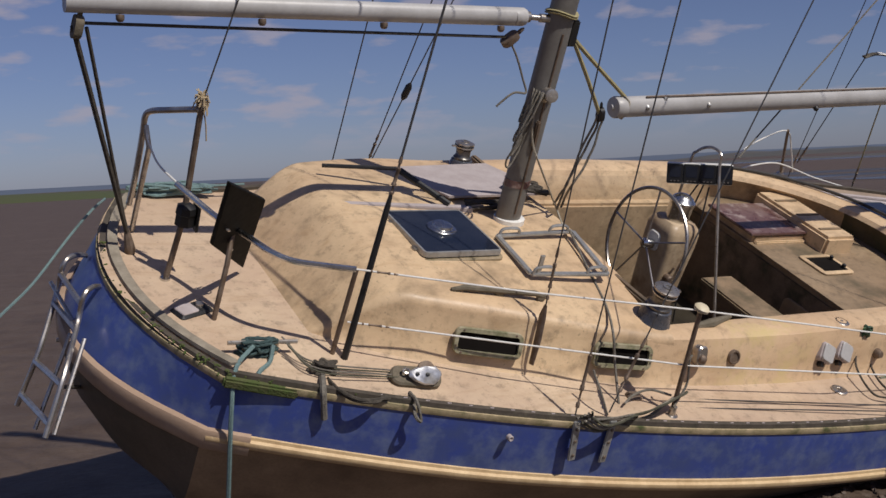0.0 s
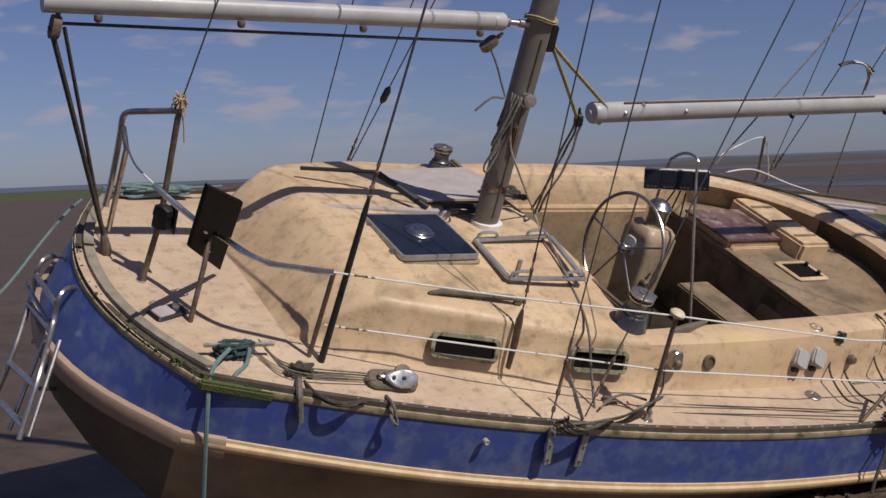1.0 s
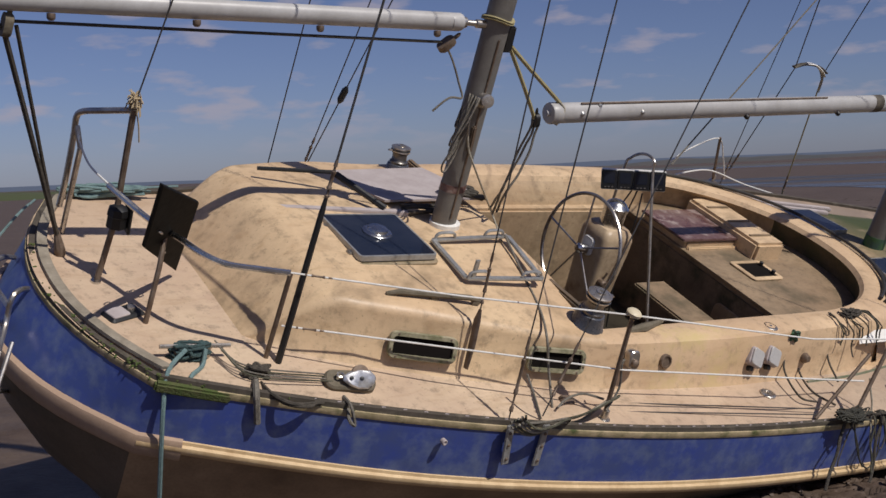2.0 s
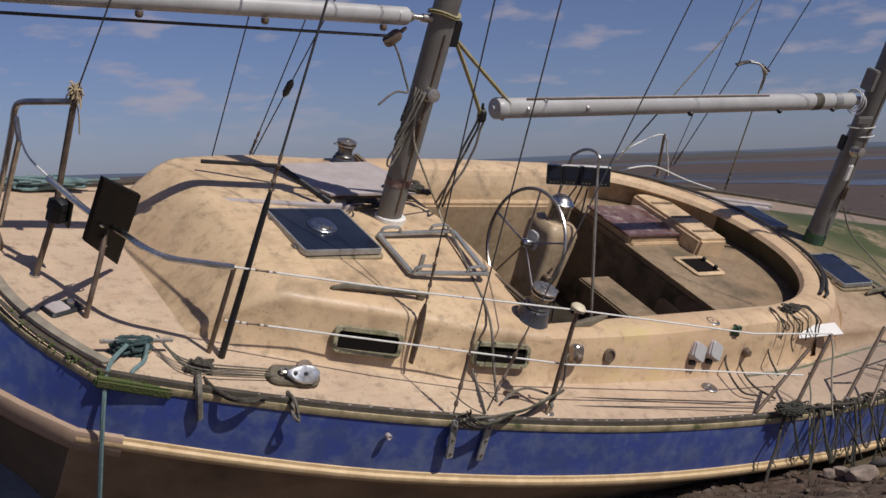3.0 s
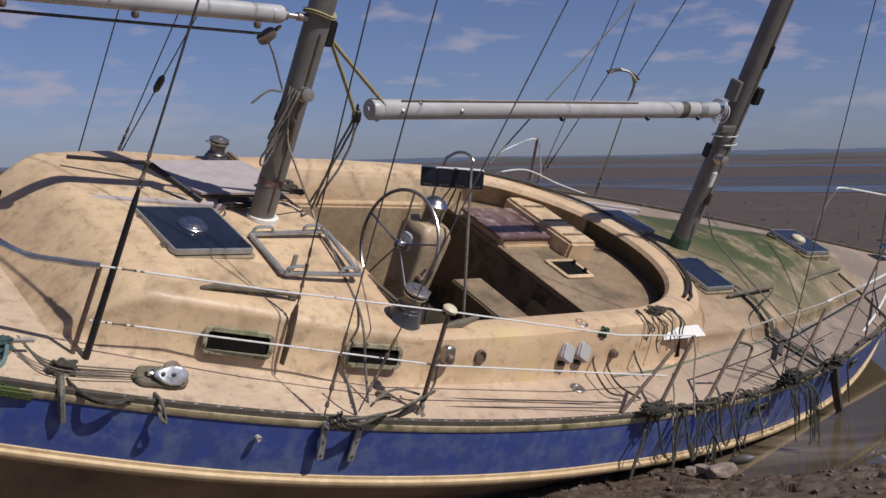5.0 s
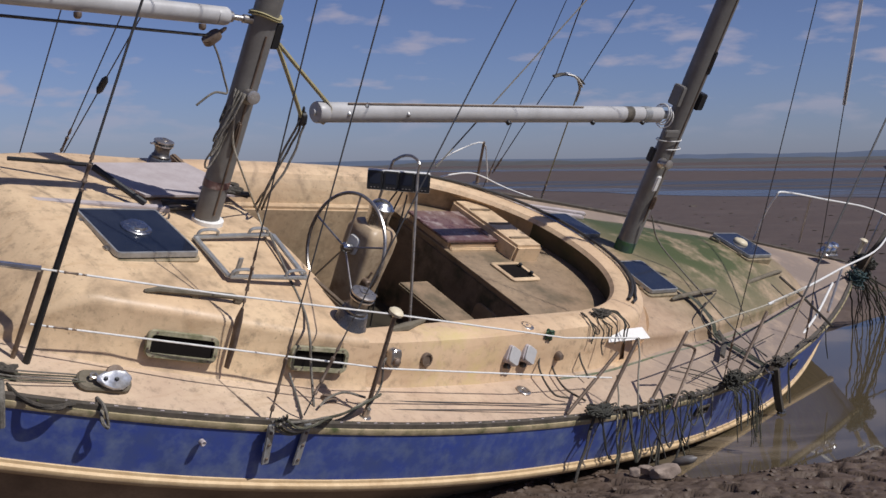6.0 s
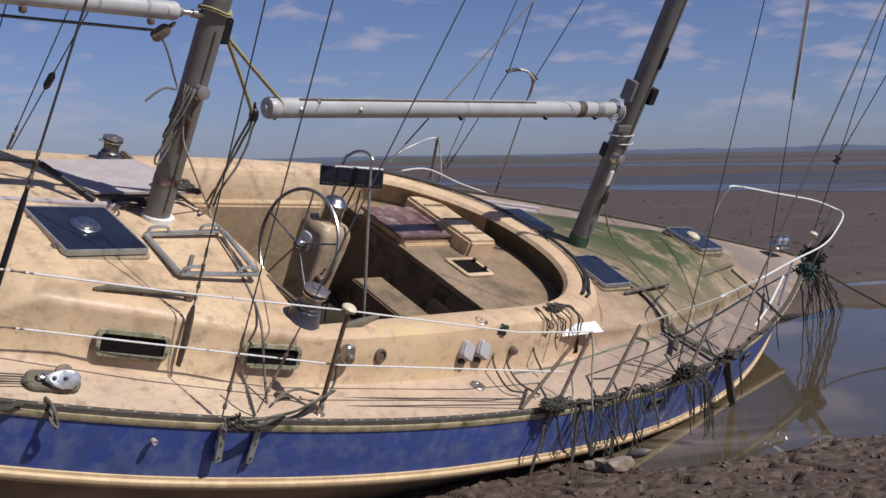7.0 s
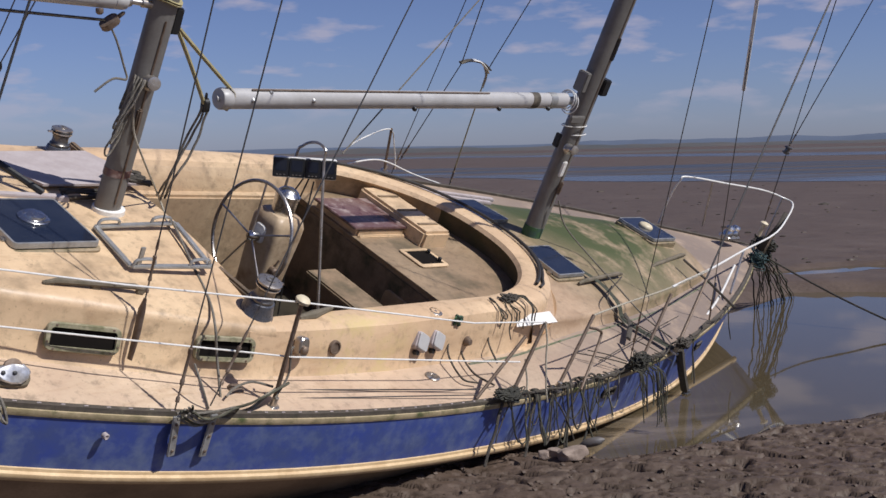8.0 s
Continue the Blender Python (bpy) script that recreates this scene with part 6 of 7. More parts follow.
rope("mooring_rope", [[(-1.752, 0.902, 0.200), (-1.536, 0.932, 0.200), (-1.268, 0.964, 0.200)]], 0.007, M_TEAL, "teal line along the far rail")
rope("mooring_rope", [[(-2.145, 0.814, 0.180), (-2.360, 0.336, 0.343), (-2.500, 0.207, 0.252), (-2.750, -0.233, 0.271), (-3.000, -0.788, 0.456), (-3.300, -1.660, 0.868)]], 0.007, M_TEAL, "teal mooring rope led away over the stern")
# mossy timber on the quarter and a weathered strip inside the stern rail
b = bmesh.new()
p, q = Vector((-2.058, -0.972, 0.170)), Vector((-1.729, -1.081, 0.140))
box(b, (p + q) / 2 + Vector((0.0, 0.035, -0.045)), ((q - p).length, 0.045, 0.05), axes((0, 0, 0), q - p, (0, 0, 1)).to_3x3(), 0.01)
part("rail_timber", b, M_MOSSG, boat, "rotten timber rail covered in bright green moss", True)
inner = [Vector((stern_x(y) + 0.09 - 0.02 * abs(y), y * 0.95, sheer(STERN) + 0.035)) for y in [-0.93 + 1.86 * k / 20 for k in range(21)]]
b = bmesh.new()
rings(b, [[p + Vector((0.012, 0, 0.0)), p + Vector((0.010, 0, 0.016)), p + Vector((-0.043, 0, 0.016)), p + Vector((-0.045, 0, 0.0))] for p in inner])
part("margin_board", b, M_BOARD, boat, "grey weathered margin board at the stern", True)
# moss tufts along the quarter rail
b = bmesh.new()
rnd = random.Random(4)
for k in range(260):
    s = rnd.random()
    if s < 0.75:
        y = -0.93 + 1.3 * rnd.random() ** 1.2
        p = Vector((stern_x(y) + rnd.uniform(0.006, 0.026), y, sheer(STERN) + rnd.uniform(-0.004, 0.03)))
    else:
        x = STERN + rnd.random() * 1.0
        p = Vector((x, -beam(x) + rnd.uniform(0.006, 0.02), sheer(x) + rnd.uniform(-0.004, 0.02)))
    g = 0.009 * rnd.uniform(0.4, 1)
    tube(b, [p, p + Vector((rnd.uniform(-0.02, 0.02), rnd.uniform(-0.02, 0.02), rnd.uniform(-0.006, 0.006)))], [g, g * 0.6], 6)
tagged(part("moss", b, M_MOSSG, boat, "green moss tufts along the stern rail"), kind="stuff")

# switch box on the aft deck and the chrome block on the side deck
b = bmesh.new()
m = axes((-2.025, -0.370, 0.135), (0.93, 0.36, 0), (0, 0, 1))
plate(b, m, 0.20, 0.11, 0.02, -0.05, 0.035, 0.012)
bx = thing("deck_box", b, M_BLACK, "small black deck box with a white top", "box", smooth=True)
b = bmesh.new()
plate(b, m @ Matrix.Translation((-0.035, 0, 0)), 0.10, 0.085, 0.012, 0.035, 0.043, 0.004)
part("cover", b, M_PLY, bx, "scratched white cover", True)
b = bmesh.new()
lathe(b, [(0.022, 0.03), (0.02, 0.052), (0.004, 0.054)], m @ Matrix.Translation((0.045, 0, 0)), 12)
part("knob", b, M_STEEL, bx, "", True)
m = axes((-1.111, -1.052, 0.125), (1, -0.25, 0), (0, -0.35, 1))
b = bmesh.new()
plate(b, m, 0.26, 0.12, 0.05, -0.03, 0.02, 0.01)
cb = thing("chrome_block", b, M_WOODD, "chrome snatch block on a mossy wooden pad", "block", smooth=True)
for tilt, off in ((0.55, -0.022),):
    # a polished cheek plate, wide at the sheave and drawn in at the becket
    cm = m @ Matrix.Translation((0.03, off, 0.062 + off * 0.5)) @ Matrix.Rotation(tilt, 4, "X")
    b = bmesh.new()
    lobe = [(0.95 * x, 0.95 * y) for x, y in ((-0.085, -0.012), (-0.05, -0.036), (0.0, -0.052), (0.05, -0.048), (0.082, -0.02), (0.085, 0.02), (0.055, 0.046), (0.0, 0.05), (-0.05, 0.034), (-0.085, 0.012))]
    rings(b, [[cm @ Vector((x * f, y * f, z)) for x, y in lobe] for f, z in ((1.0, -0.006), (1.0, 0.004), (0.86, 0.011))])
    part("cheek", b, M_CHROMED, cb, "worn bright block cheek", True)
for x in (-0.012, 0.04):
    b = bmesh.new()
    lathe(b, [(0.010, 0.0), (0.010, 0.004), (0.006, 0.006), (0.002, 0.006)], m @ Matrix.Translation((x, -0.028, 0.062)) @ Matrix.Rotation(0.55, 4, "X"), 12)
    part("axle", b, M_BLACK, cb, "dark sheave axle", True)
b = bmesh.new()
lathe(b, [(0.043, -0.012), (0.036, -0.004), (0.036, 0.004), (0.043, 0.012)], m @ Matrix.Translation((0.035, 0.002, 0.062)) @ Matrix.Rotation(0.55, 4, "X"), 18)
part("sheave", b, M_DULL, cb, "dull grooved sheave", True)
b = bmesh.new()
tube(b, [m @ Vector((-0.06 - 0.016 * math.cos(a), 0.014 * math.sin(a), 0.045)) for a in [k * math.tau / 12 for k in range(13)]], 0.007, 6)
part("shackle", b, M_STEEL, cb, "", True)
b = bmesh.new()
tube(b, [m @ Vector((0.105 + 0.014 * math.cos(a), 0.014 * math.sin(a), 0.035)) for a in [k * math.tau / 12 for k in range(13)]], 0.007, 6)
part("becket", b, M_STEEL, cb, "", True)
rope("rope_tail", [[(-1.180, -1.135, 0.100), (-1.222, -1.270, 0.143), (-1.194, -1.300, 0.054), (-1.234, -1.300, 0.091), (-1.183, -1.182, 0.100)]], 0.009, M_ROPE, "grey rope loop hanging over the rail")
knot((-1.550, -0.913, 0.110), (0.09, 0.06, 0.06), 26, 0.010, M_DROPE, "dark lashing round the stanchion foot", seed=8)
rope("rope_tail", [[(-1.566, -0.945, 0.120), (-1.632, -1.100, 0.143), (-1.610, -1.130, -0.004)]], 0.016, M_ROPE, "thick grey rope end hanging over the side")
rope("deck_line", [[(-1.542, -0.933, 0.100), (-1.555, -1.109, 0.140), (-1.482, -1.204, 0.140), (-1.329, -1.201, 0.130)], [(-1.550, -0.981, 0.110), (-1.522, -1.169, 0.130), (-1.413, -1.219, 0.130), (-1.347, -1.175, 0.130)]], 0.0095, M_DROPE, "dark mossy rope along the toe rail")
# the line wound between chainplates and stanchion
for k in range(5):
    o = Vector((0.012 * k, -0.008 * k, 0.014 * k))
    rope("lashing", [[Vector((-0.429, -1.520, 0.088)) + o, Vector((-0.301, -1.550, 0.048)) + o, Vector((-0.159, -1.539, 0.080)) + o, Vector((0.076, -1.489, 0.060)) - o, Vector((0.268, -1.426, 0.100)) + o,
                      Vector((0.060, -1.494, 0.090)) + o, Vector((-0.165, -1.499, 0.080)) - o, Vector((-0.428, -1.500, 0.108)) + o]], 0.0062, (M_ROPE, M_ROPED, M_ROPEP)[k % 3], "grey line lashed between chainplates and stanchion", "lashing", wob=0.013)
rope("lashing", [[(0.238, -1.438, 0.130), (0.143, -1.371, 0.130), (0.045, -1.363, 0.100), (-0.032, -1.398, 0.080)], [(0.219, -1.495, 0.100), (0.308, -1.448, 0.200), (0.274, -1.440, 0.339), (0.288, -1.430, 0.373)]], 0.0065, M_ROPE, "pale line looped round the stanchion", "lashing")
rope("rope_tail", [[(0.116, -1.517, 0.050), (0.138, -1.570, -0.015), (0.207, -1.580, -0.061), (0.247, -1.570, -0.012), (0.173, -1.542, 0.050)]], 0.0045, M_ROPEP, "thin pale cord loop over the rail")
b = bmesh.new()
plate(b, axes((0.107, -1.312, 0.040), (1, -0.2, 0), (0, -0.1, 1)), 0.09, 0.07, 0.03, -0.01, 0.03, 0.012)
thing("fairlead", b, M_DULL, "small brown deck fairlead", "fairlead", smooth=True)
b = bmesh.new()
tube(b, [(0.654, -1.076, 0.300), (0.764, -1.075, 0.310), (0.967, -1.018, 0.310)], [0.018, 0.03, 0.012], 8)
part("jam_cleat", b, M_WOODD, boat, "grey cleat on the coaming", True)
for p in ((-1.035, -0.601, 0.378), (0.108, -0.967, 0.320)):
    b = bmesh.new()
    c = Vector(p)
    tube(b, [c + Vector((0.03 * math.cos(a), 0, 0.02 * math.sin(a) - 0.005)) for a in [math.pi * k / 8 for k in range(9)]], 0.005, 6)
    part("eye_strap", b, M_STEEL, boat, "", True)

BOW_ENDS = [(10.610, -0.100, -1.458), (11.345, 0.000, -1.549), (12.127, 0.050, -1.687), (13.023, 0.100, -1.828), (13.595, 0.150, -1.938)]
# card on the coaming shoulder, small lines hanging from its front
b = bmesh.new()
cs = [Vector((2.677, -1.194, 0.215)), Vector((3.081, -1.194, 0.219)), Vector((3.147, -1.255, 0.159)), Vector((2.637, -1.255, 0.163))]
rings(b, [cs, [c + Vector((0, -0.002, 0.006)) for c in cs]])
thing("card", b, M_PAPER, "white card stuck on the coaming shoulder", "card")
CORDS = Vector((2.418, -1.075, 0.310)), Vector((2.807, -1.050, 0.310))
for k, f_ in enumerate((0.0, 0.06, 0.34, 0.46, 0.55, 0.80, 0.87, 0.96)):
    q = CORDS[0].lerp(CORDS[1], f_)
    p = Vector((q.x + 0.05 * math.sin(5.3 * k), -1.235, 0.285))
    d = 0.04 + 0.035 * ((k * 7) % 5) * (1.2 - k / 10)
    pts = [q, q.lerp(p, 0.5) + Vector((0, 0, 0.022)), p, p + DOWN * d * 0.6 + Vector((0.006 * math.sin(k), 0, 0)), p + DOWN * d]
    if k % 3 == 0:
        pts += [p + Vector((0.03, 0, 0)) + DOWN * d * 0.95, p + Vector((0.035, 0, 0)) + DOWN * d * 0.3, p + Vector((0.03, 0, 0)), q + Vector((0.03, 0, 0))]
    rope("cord", [pts], 0.0048, (M_DROPE, M_ROPED, M_DROPE, M_WEED)[k % 4], "thin dark cord hanging over the coaming", "cord", wob=0.022)
knot(CORDS[0].lerp(CORDS[1], 0.55) + Vector((0, -0.05, -0.01)), (0.11, 0.05, 0.035), 60, 0.005, M_DROPE, "dark cord bundled at the coaming trim", seed=12)
rope("cord", [[(1.985, -1.200, 0.229), (1.873, -1.300, 0.087), (1.803, -1.523, 0.030), (1.905, -1.589, 0.020)], [(2.020, -1.200, 0.217), (2.061, -1.270, 0.050), (1.977, -1.475, 0.020), (2.018, -1.640, 0.020)],
     [(2.434, -1.120, 0.280), (2.337, -1.260, 0.107), (2.298, -1.428, 0.020)]], 0.007, M_DROPE, "thin dark cords trailing to the side deck", "cord")
b = bmesh.new()
lathe(b, [(0.03, 0), (0.035, 0.03), (0.02, 0.06), (0.004, 0.062)], on_side((2.080, -1.250, 0.114)), 12)
part("cleat", b, M_DULL, boat, "dull metal cleat on the coaming side", True)
knot((1.938, -1.240, 0.214), (0.05, 0.03, 0.10), 16, 0.008, M_GREEN, "green-stained line knotted on the coaming", seed=13)
b = bmesh.new()
tube(b, smooth_line([Vector((x, -lerp_table(x, FOOT) - 0.06, sheer(x) + 0.012)) for x in (2.1, 2.6, 3.1, 3.6, 4.2, 4.8, 5.4, 6.0, 6.6, 7.05)], 5), 0.010, 6)
part("foot_moulding", b, M_MOSS, boat, "dirty moulding along the foot of the coachroof", True)

# wrack: lines hanging straight down from the fore rail


def over_rail(x):
    return Vector((x, -beam(x) - 0.012, sheer(x) + 0.04))


def strand(x, drop, drift, r, mat, label="dark weedy rope hanging over the rail", top=None):
    """A limp line over the rail: it hangs plumb, a little bent, its end drifting along the side."""
    p = Vector(top) if top else over_rail(x)
    al = Vector((1, 0, 0))
    pts = [p + Vector((0, 0.045, 0.0)), p + Vector((0, 0.02, 0.008)), p + DOWN * 0.03] if not top else [p]
    pts += [p + DOWN * drop * f + al * (drift * f + 0.012 * math.sin(9 * x + 7 * f)) for f in (0.3, 0.55, 0.8, 1.0)]
    rope("hanging_rope", [pts], r, mat, label, "rope", wob=0.006)


def bight(x0, x1, drop, r, mat):
    """A slack loop between two places on the rail."""
    p, q = over_rail(x0), over_rail(x1)
    rope("hanging_rope", [[p + Vector((0, 0.05, 0.0))] + [p.lerp(q, f) + DOWN * drop * (1 - (2 * f - 1) ** 4) for f in (0.0, 0.12, 0.35, 0.6, 0.88, 1.0)] + [q + Vector((0, 0.05, 0))]], r, mat, "slack dark rope looped over the rail", "rope", wob=0.006)


HANG = [((1.940, -1.815, 0.020), 0.40, -0.10, 0.012), ((1.991, -1.827, 0.020), 0.30, 0.06, 0.006), ((2.235, -1.831, 0.020), 0.34, -0.03, 0.007), ((2.318, -1.836, 0.020), 0.40, -0.08, 0.011), ((2.338, -1.841, 0.020), 0.36, 0.03, 0.008),
        ((2.502, -1.837, 0.020), 0.33, -0.04, 0.006), ((2.512, -1.840, 0.020), 0.38, 0.14, 0.007), ((2.698, -1.839, 0.020), 0.52, 0.0, 0.009), ((2.874, -1.836, 0.020), 0.42, 0.08, 0.008), ((2.863, -1.833, 0.020), 0.42, -0.16, 0.006),
        ((3.153, -1.823, 0.020), 0.50, -0.13, 0.009), ((3.204, -1.819, 0.020), 0.30, 0.08, 0.006), ((3.895, -1.774, 0.020), 0.38, 0.05, 0.007), ((3.978, -1.766, 0.020), 0.30, 0.09, 0.006), ((4.193, -1.734, 0.020), 0.28, 0.03, 0.006),
        ((5.126, -1.493, 0.020), 0.40, 0.0, 0.007), ((6.438, -1.077, 0.020), 0.30, 0.02, 0.006)]
for k, (p, drop, drift, r) in enumerate(HANG):
    strand(p[0], drop, drift * 1.9, r * 0.85, (M_DROPE, M_WEED, M_ROPED)[k % 3])
    if k % 2:
        strand(p[0] + 0.015, drop * 0.9, -drift * 1.6 - 0.05, r * 0.7, (M_ROPED, M_DROPE, M_WEED)[k % 3])
bight(2.35, 2.50, 0.34, 0.006, M_DROPE)
bight(2.75, 2.93, 0.30, 0.007, M_DROPE)
bight(3.30, 3.48, 0.24, 0.006, M_ROPE)
for x0, x1, dr in ((2.02, 2.30, 0.30), (2.22, 2.36, 0.20), (2.55, 2.72, 0.36), (2.62, 2.95, 0.22), (2.98, 3.16, 0.33), (3.08, 3.30, 0.20), (3.84, 4.02, 0.22), (4.10, 4.26, 0.18)):
    bight(x0, x1, dr, 0.0045, (M_DROPE, M_WEED, M_ROPED)[int(x0 * 100) % 3])
strand(0, 0.52, 0.0, 0.006, M_ROPEP, "pale cord hanging from the guard wire", (2.295, -1.640, 0.464))
strand(0, 0.50, 0.0, 0.006, M_ROPEP, "pale cord hanging from the guard wire", (2.210, -1.660, 0.209))
# freeing ports cut in the bulwark
for p, w_, h_ in (((3.431, -1.740, -0.266), 0.20, 0.075), ((5.483, -1.500, -0.122), 0.17, 0.07), ((4.943, -1.600, -0.159), 0.15, 0.07)):
    x = p[0]
    c = Vector((x, -beam(x) * 1.008 - 0.008, sheer(x) - 0.115))
    t_ = Vector((1, -(beam(x + 0.1) - beam(x - 0.1)) / 0.2, 0)).normalized()
    pm_ = axes(c, t_, Vector((t_.y, -t_.x, 0)))
    b = bmesh.new()
    ring_plate(b, pm_, w_, h_, 0.012, 0.018, 0.012)
    fp = part("freeing_port", b, M_RAIL, boat, "dark-rimmed freeing port in the bulwark", True)
    b = bmesh.new()
    plate(b, pm_, w_ - 0.02, h_ - 0.02, 0.008, -0.01, 0.006)
    part("opening", b, M_VOID, fp, "dark opening")
rope("rail_rope", [[Vector((x, -beam(x) + 0.03 * math.sin(7 * x), sheer(x) + 0.055 + 0.012 * math.sin(11 * x))) for x in [1.9 + 0.13 * k for k in range(34)]]], 0.008, M_DROPE, "dark rope laid along the fore toe rail", wob=0.02)
knot((3.661, -1.745, 0.0), (0.13, 0.07, 0.13), 210, 0.0040, M_WEED, "big dark tangle of rope and weed on the rail", seed=31)
for k in range(18):
    p = Vector((3.62, -1.78, 0.060)) + Vector((rnd.uniform(-0.18, 0.20), rnd.uniform(-0.08, 0), 0))
    rope("hanging_rope", [[p, p + Vector((0, -0.08, -0.02)), p + Vector((0, -0.08, 0)) + DOWN * 0.2, p + Vector((rnd.uniform(-0.03, 0.03), -0.08, 0)) + DOWN * rnd.uniform(0.16, 0.40)]], 0.0038, (M_WEED, M_ROPED)[k % 2], "dark strand hanging from the tangle", "rope", wob=0.012)
knot((1.974, -1.800, 0.030), (0.17, 0.07, 0.06), 90, 0.0045, M_WEED, "dark rope tangle at the gate stanchion", seed=32)
knot((4.611, -1.599, -0.000), (0.11, 0.07, 0.07), 60, 0.006, M_DROPE, "dark rope tangle by the fore stanchion", seed=33)
rope("strop", [[(4.728, -1.550, -0.060), (4.882, -1.600, -0.282), (5.064, -1.620, -0.466)]], 0.035, M_DROPE, "thick dark wet strop over the side", "strop")
b = bmesh.new()
box(b, (5.143, -1.620, -0.566), (0.11, 0.06, 0.16), None, 0.02)
thing("shackle_block", b, M_WINCH, "grey-blue block hanging at the waterline", "block", smooth=True)
for p, q in (((3.263, -1.442, 0.000), (3.730, -1.726, 0.000)), ((3.378, -1.580, -0.000), (5.238, -1.194, 0.000)), ((3.294, -1.500, 0.057), (3.570, -1.696, 0.050)), ((4.155, -1.392, -0.000), (4.232, -1.743, 0.000)), ((4.442, -1.083, 0.000), (4.581, -1.546, -0.030))):
    rope("deck_line", [[p, Vector(p).lerp(Vector(q), 0.5) + Vector((0, 0, 0.01)), q]], 0.0045, M_DROPE, "thin dark line across the fore side deck")
b = bmesh.new()
tube(b, smooth_line([(4.399, -1.115, 0.050), (4.387, -1.210, 0.000), (4.099, -1.383, 0.000)], 5), [0.024] * 11, 8, None, 0.45)
thing("fender_strap", b, M_DROPE, "dark wet strap lying over the coachroof edge", "strap", smooth=True)
for p, q in (((6.576, -0.763, 0.020), (6.364, -1.193, 0.000)), ((6.302, -0.537, 0.160), (6.542, -0.777, 0.030))):
    rope("deck_line", [[p, q]], 0.013, M_DROPE, "thick dark line on the fore deck")

# bow: roller, cleat, chain tangle and weedy ropes down into the pool
b = bmesh.new()
plate(b, axes((8.591, 0.091, 0.020), (1, 0, 0), (0, 0, 1)), 0.30, 0.16, 0.04, 0.0, 0.03, 0.01)
wl_ = part("windlass", b, M_STEEL, boat, "chrome anchor windlass", True)
for k in (-0.07, 0.08):
    b = bmesh.new()
    lathe(b, [(0.06, 0.03), (0.06, 0.06), (0.04, 0.09), (0.055, 0.12), (0.04, 0.14), (0.004, 0.145)], at(*(8.591, 0.091, 0.020)) @ Matrix.Translation((k, 0, 0)), 16)
    part("gypsy", b, M_CHROME, wl_, "", True)
b = bmesh.new()
lathe(b, [(0.026, -0.03), (0.026, 0.115), (0.048, 0.12), (0.050, 0.14), (0.035, 0.155), (0.004, 0.158)], at(*(9.100, -0.020, 0.118)), 16)
part("mooring_post", b, M_CREAMP, boat, "pale capped mooring post at the stem", True)
bw = Vector((9.437, 0.000, -0.145))
knot(bw + Vector((0.02, 0, -0.12)), (0.20, 0.17, 0.30), 150, 0.008, M_WEED, "dark chain and rope tangle over the stem", seed=41)
knot((8.60, -0.330, -0.15), (0.16, 0.14, 0.20), 60, 0.006, M_TEALD, "teal rope tangle at the bow", seed=42)
for k in range(20):
    e = Vector(BOW_ENDS[k % 5])
    s = bw + Vector((rnd.uniform(-0.1, 0.25), rnd.uniform(-0.2, 0.15), rnd.uniform(-0.1, 0.0)))
    e = e + Vector((rnd.uniform(-0.18, 0.18), rnd.uniform(-0.15, 0.15), rnd.uniform(-0.05, 0.1)))
    rope("bow_rope", [[s, s.lerp(e, 0.3) + Vector((0.02, 0, 0.03)), s.lerp(e, 0.7) + Vector((0.01, 0.01, 0.0)), e]], rnd.uniform(0.005, 0.012), (M_WEED, M_DROPE, M_ROPED)[k % 3], "dark weedy rope trailing from the bow into the pool", wob=0.03)
inv = BOAT.inverted()
rope("anchor_warp", [[bw + Vector((0.1, 0, -0.05))] + [inv @ Vector(p) for p in ((8.571, 11.700, 0.420), (8.716, 11.049, 0.200), (8.873, 10.587, 0.040), (8.913, 9.991, -0.080), (8.956, 9.546, -0.160))]], 0.012, M_DROPE, "dark anchor warp led away from the bow")

# stones and a fender against the hull
def stone(p, s, seed):
    t = bmesh.new()
    bmesh.ops.create_icosphere(t, subdivisions=3, radius=1.0)
    for v in t.verts:
        c = v.co
        q = Vector([max(-0.72, min(0.72, k)) for k in c])
        v.co = Vector((q.x * s[0], q.y * s[1], q.z * s[2])) * (1 + 0.16 * noise.noise(c * 1.7 + Vector((seed, 0, 0))) + 0.06 * noise.noise(c * 6))
    ob = part("stone", t, M_STONE, None, "", True, Matrix.Translation(p) @ Matrix.Rotation(seed, 4, "Z"))
    return tagged(ob, "rough pale brown stone block on the mud beside the hull", "stone", "stones beside the hull")


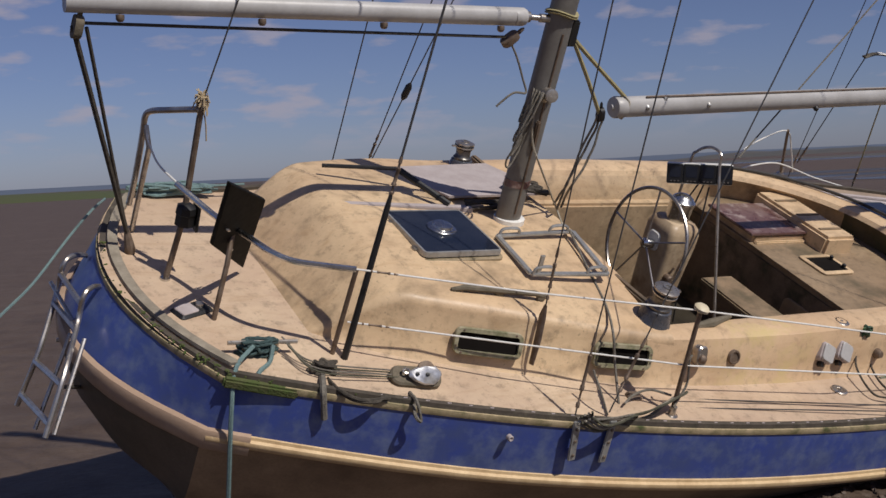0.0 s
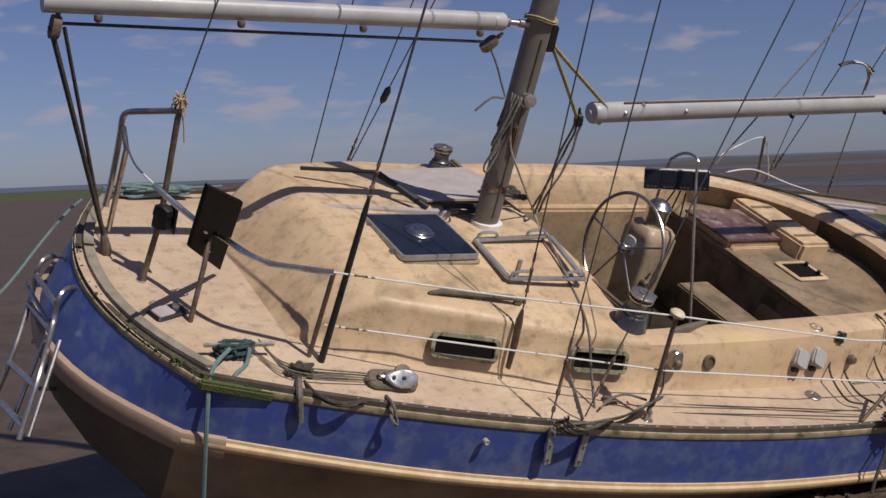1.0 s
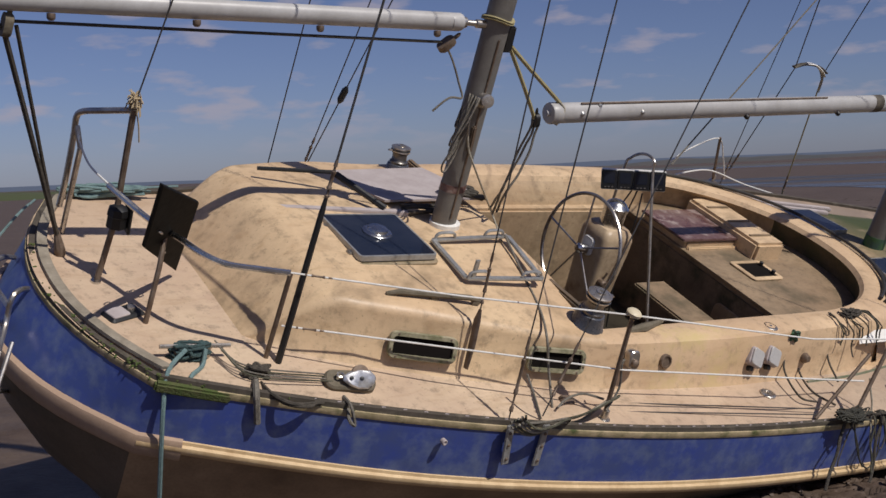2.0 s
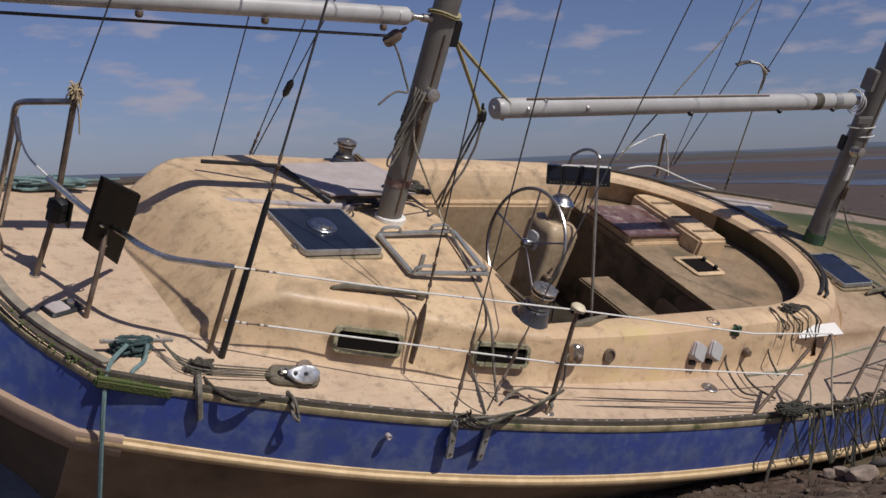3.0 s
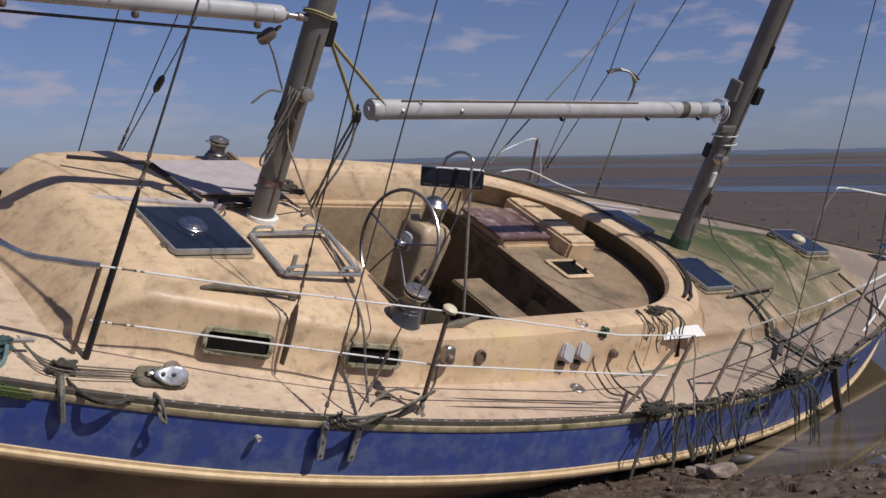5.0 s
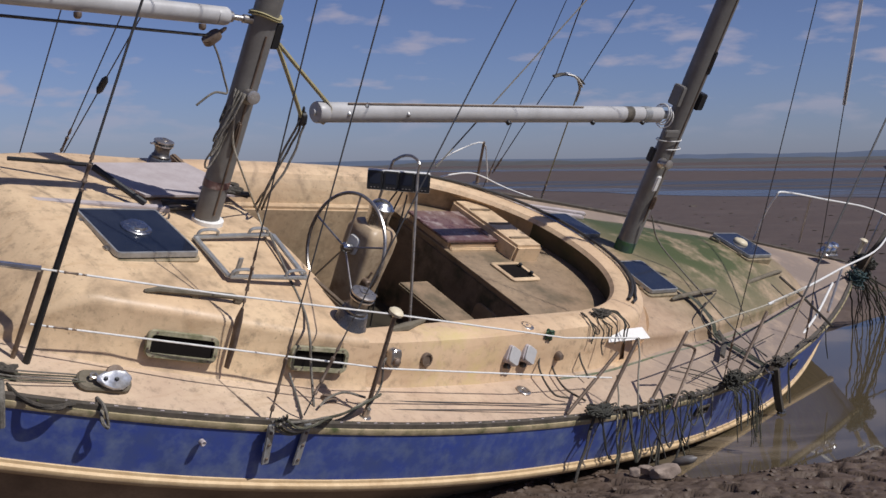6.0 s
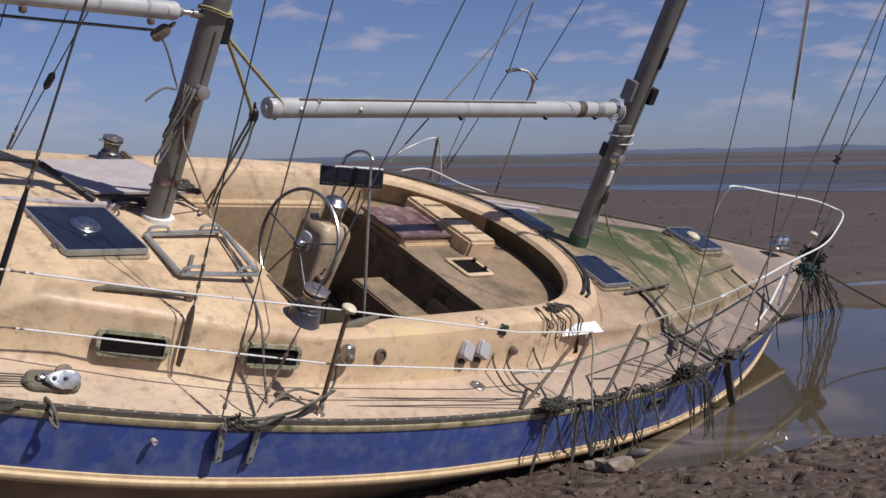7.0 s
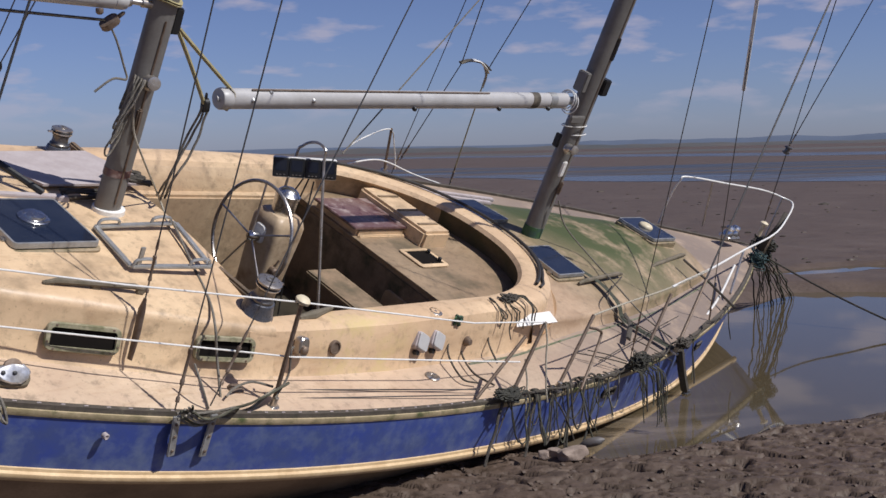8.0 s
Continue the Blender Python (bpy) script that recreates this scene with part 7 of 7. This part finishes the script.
stone((3.215, 6.742, 0.055), (0.15, 0.07, 0.05), 0.35)
stone((3.03, 6.80, 0.050), (0.05, 0.045, 0.035), 1.2)
stone((3.12, 6.83, 0.045), (0.06, 0.045, 0.04), 2.3)
b = bmesh.new()
lathe(b, [(0.012, -0.145), (0.02, -0.13), (0.042, -0.10), (0.052, -0.03), (0.052, 0.04), (0.042, 0.10), (0.02, 0.13), (0.012, 0.145)], None, 18)
fd = part("fender", b, M_FENDER, None, "", True, Matrix.Translation((3.493, 7.033, 0.030)) @ Matrix.Rotation(radians(75), 4, "Y") @ Matrix.Scale(0.60, 4) @ Matrix.Rotation(0.4, 4, "X"))
tagged(fd, "muddy grey fender lying against the hull", "fender")
b = bmesh.new()
rnd = random.Random(77)
for k in range(420):
    x, y = rnd.uniform(1.6, 6.3), rnd.uniform(4.9, 7.4)
    if in_pool(x, y) > 0.0:
        continue
    t = bmesh.new()
    bmesh.ops.create_icosphere(t, subdivisions=1, radius=rnd.uniform(0.008, 0.024))
    for v in t.verts:
        v.co = v.co * (1 + 0.4 * noise.noise(v.co * 40)) * 1.0
        v.co.z *= 0.6
    add(b, t, Matrix.Translation((x, y, ground_z(x, y) + 0.005)))
tagged(part("mud_clods", b, M_MUD, None, "", True), "small wet mud clods strewn over the flat", "mud clods", kind="stuff")

# small stones and clods strewn over the far flat
b = bmesh.new()
rnd = random.Random(78)
for k in range(420):
    a, d = radians(rnd.uniform(6, 44)), 13 + 45 * rnd.random() ** 1.5
    x, y = d * math.sin(a), d * math.cos(a)
    if in_pool(x, y) > -0.4:
        continue
    t = bmesh.new()
    bmesh.ops.create_icosphere(t, subdivisions=1, radius=rnd.uniform(0.02, 0.07) * (2.2 if k % 17 == 0 else 1))
    for v in t.verts:
        v.co = v.co * (1 + 0.5 * noise.noise(v.co * 30 + Vector((k, 0, 0))))
        v.co.x *= 1.6
        v.co.z *= 0.5
    add(b, t, Matrix.Translation((x, y, ground_z(x, y))))
tagged(part("pebbles", b, M_CLOD, None, "", True), "dark stones and weed clumps on the far flat", "pebbles", kind="stuff")
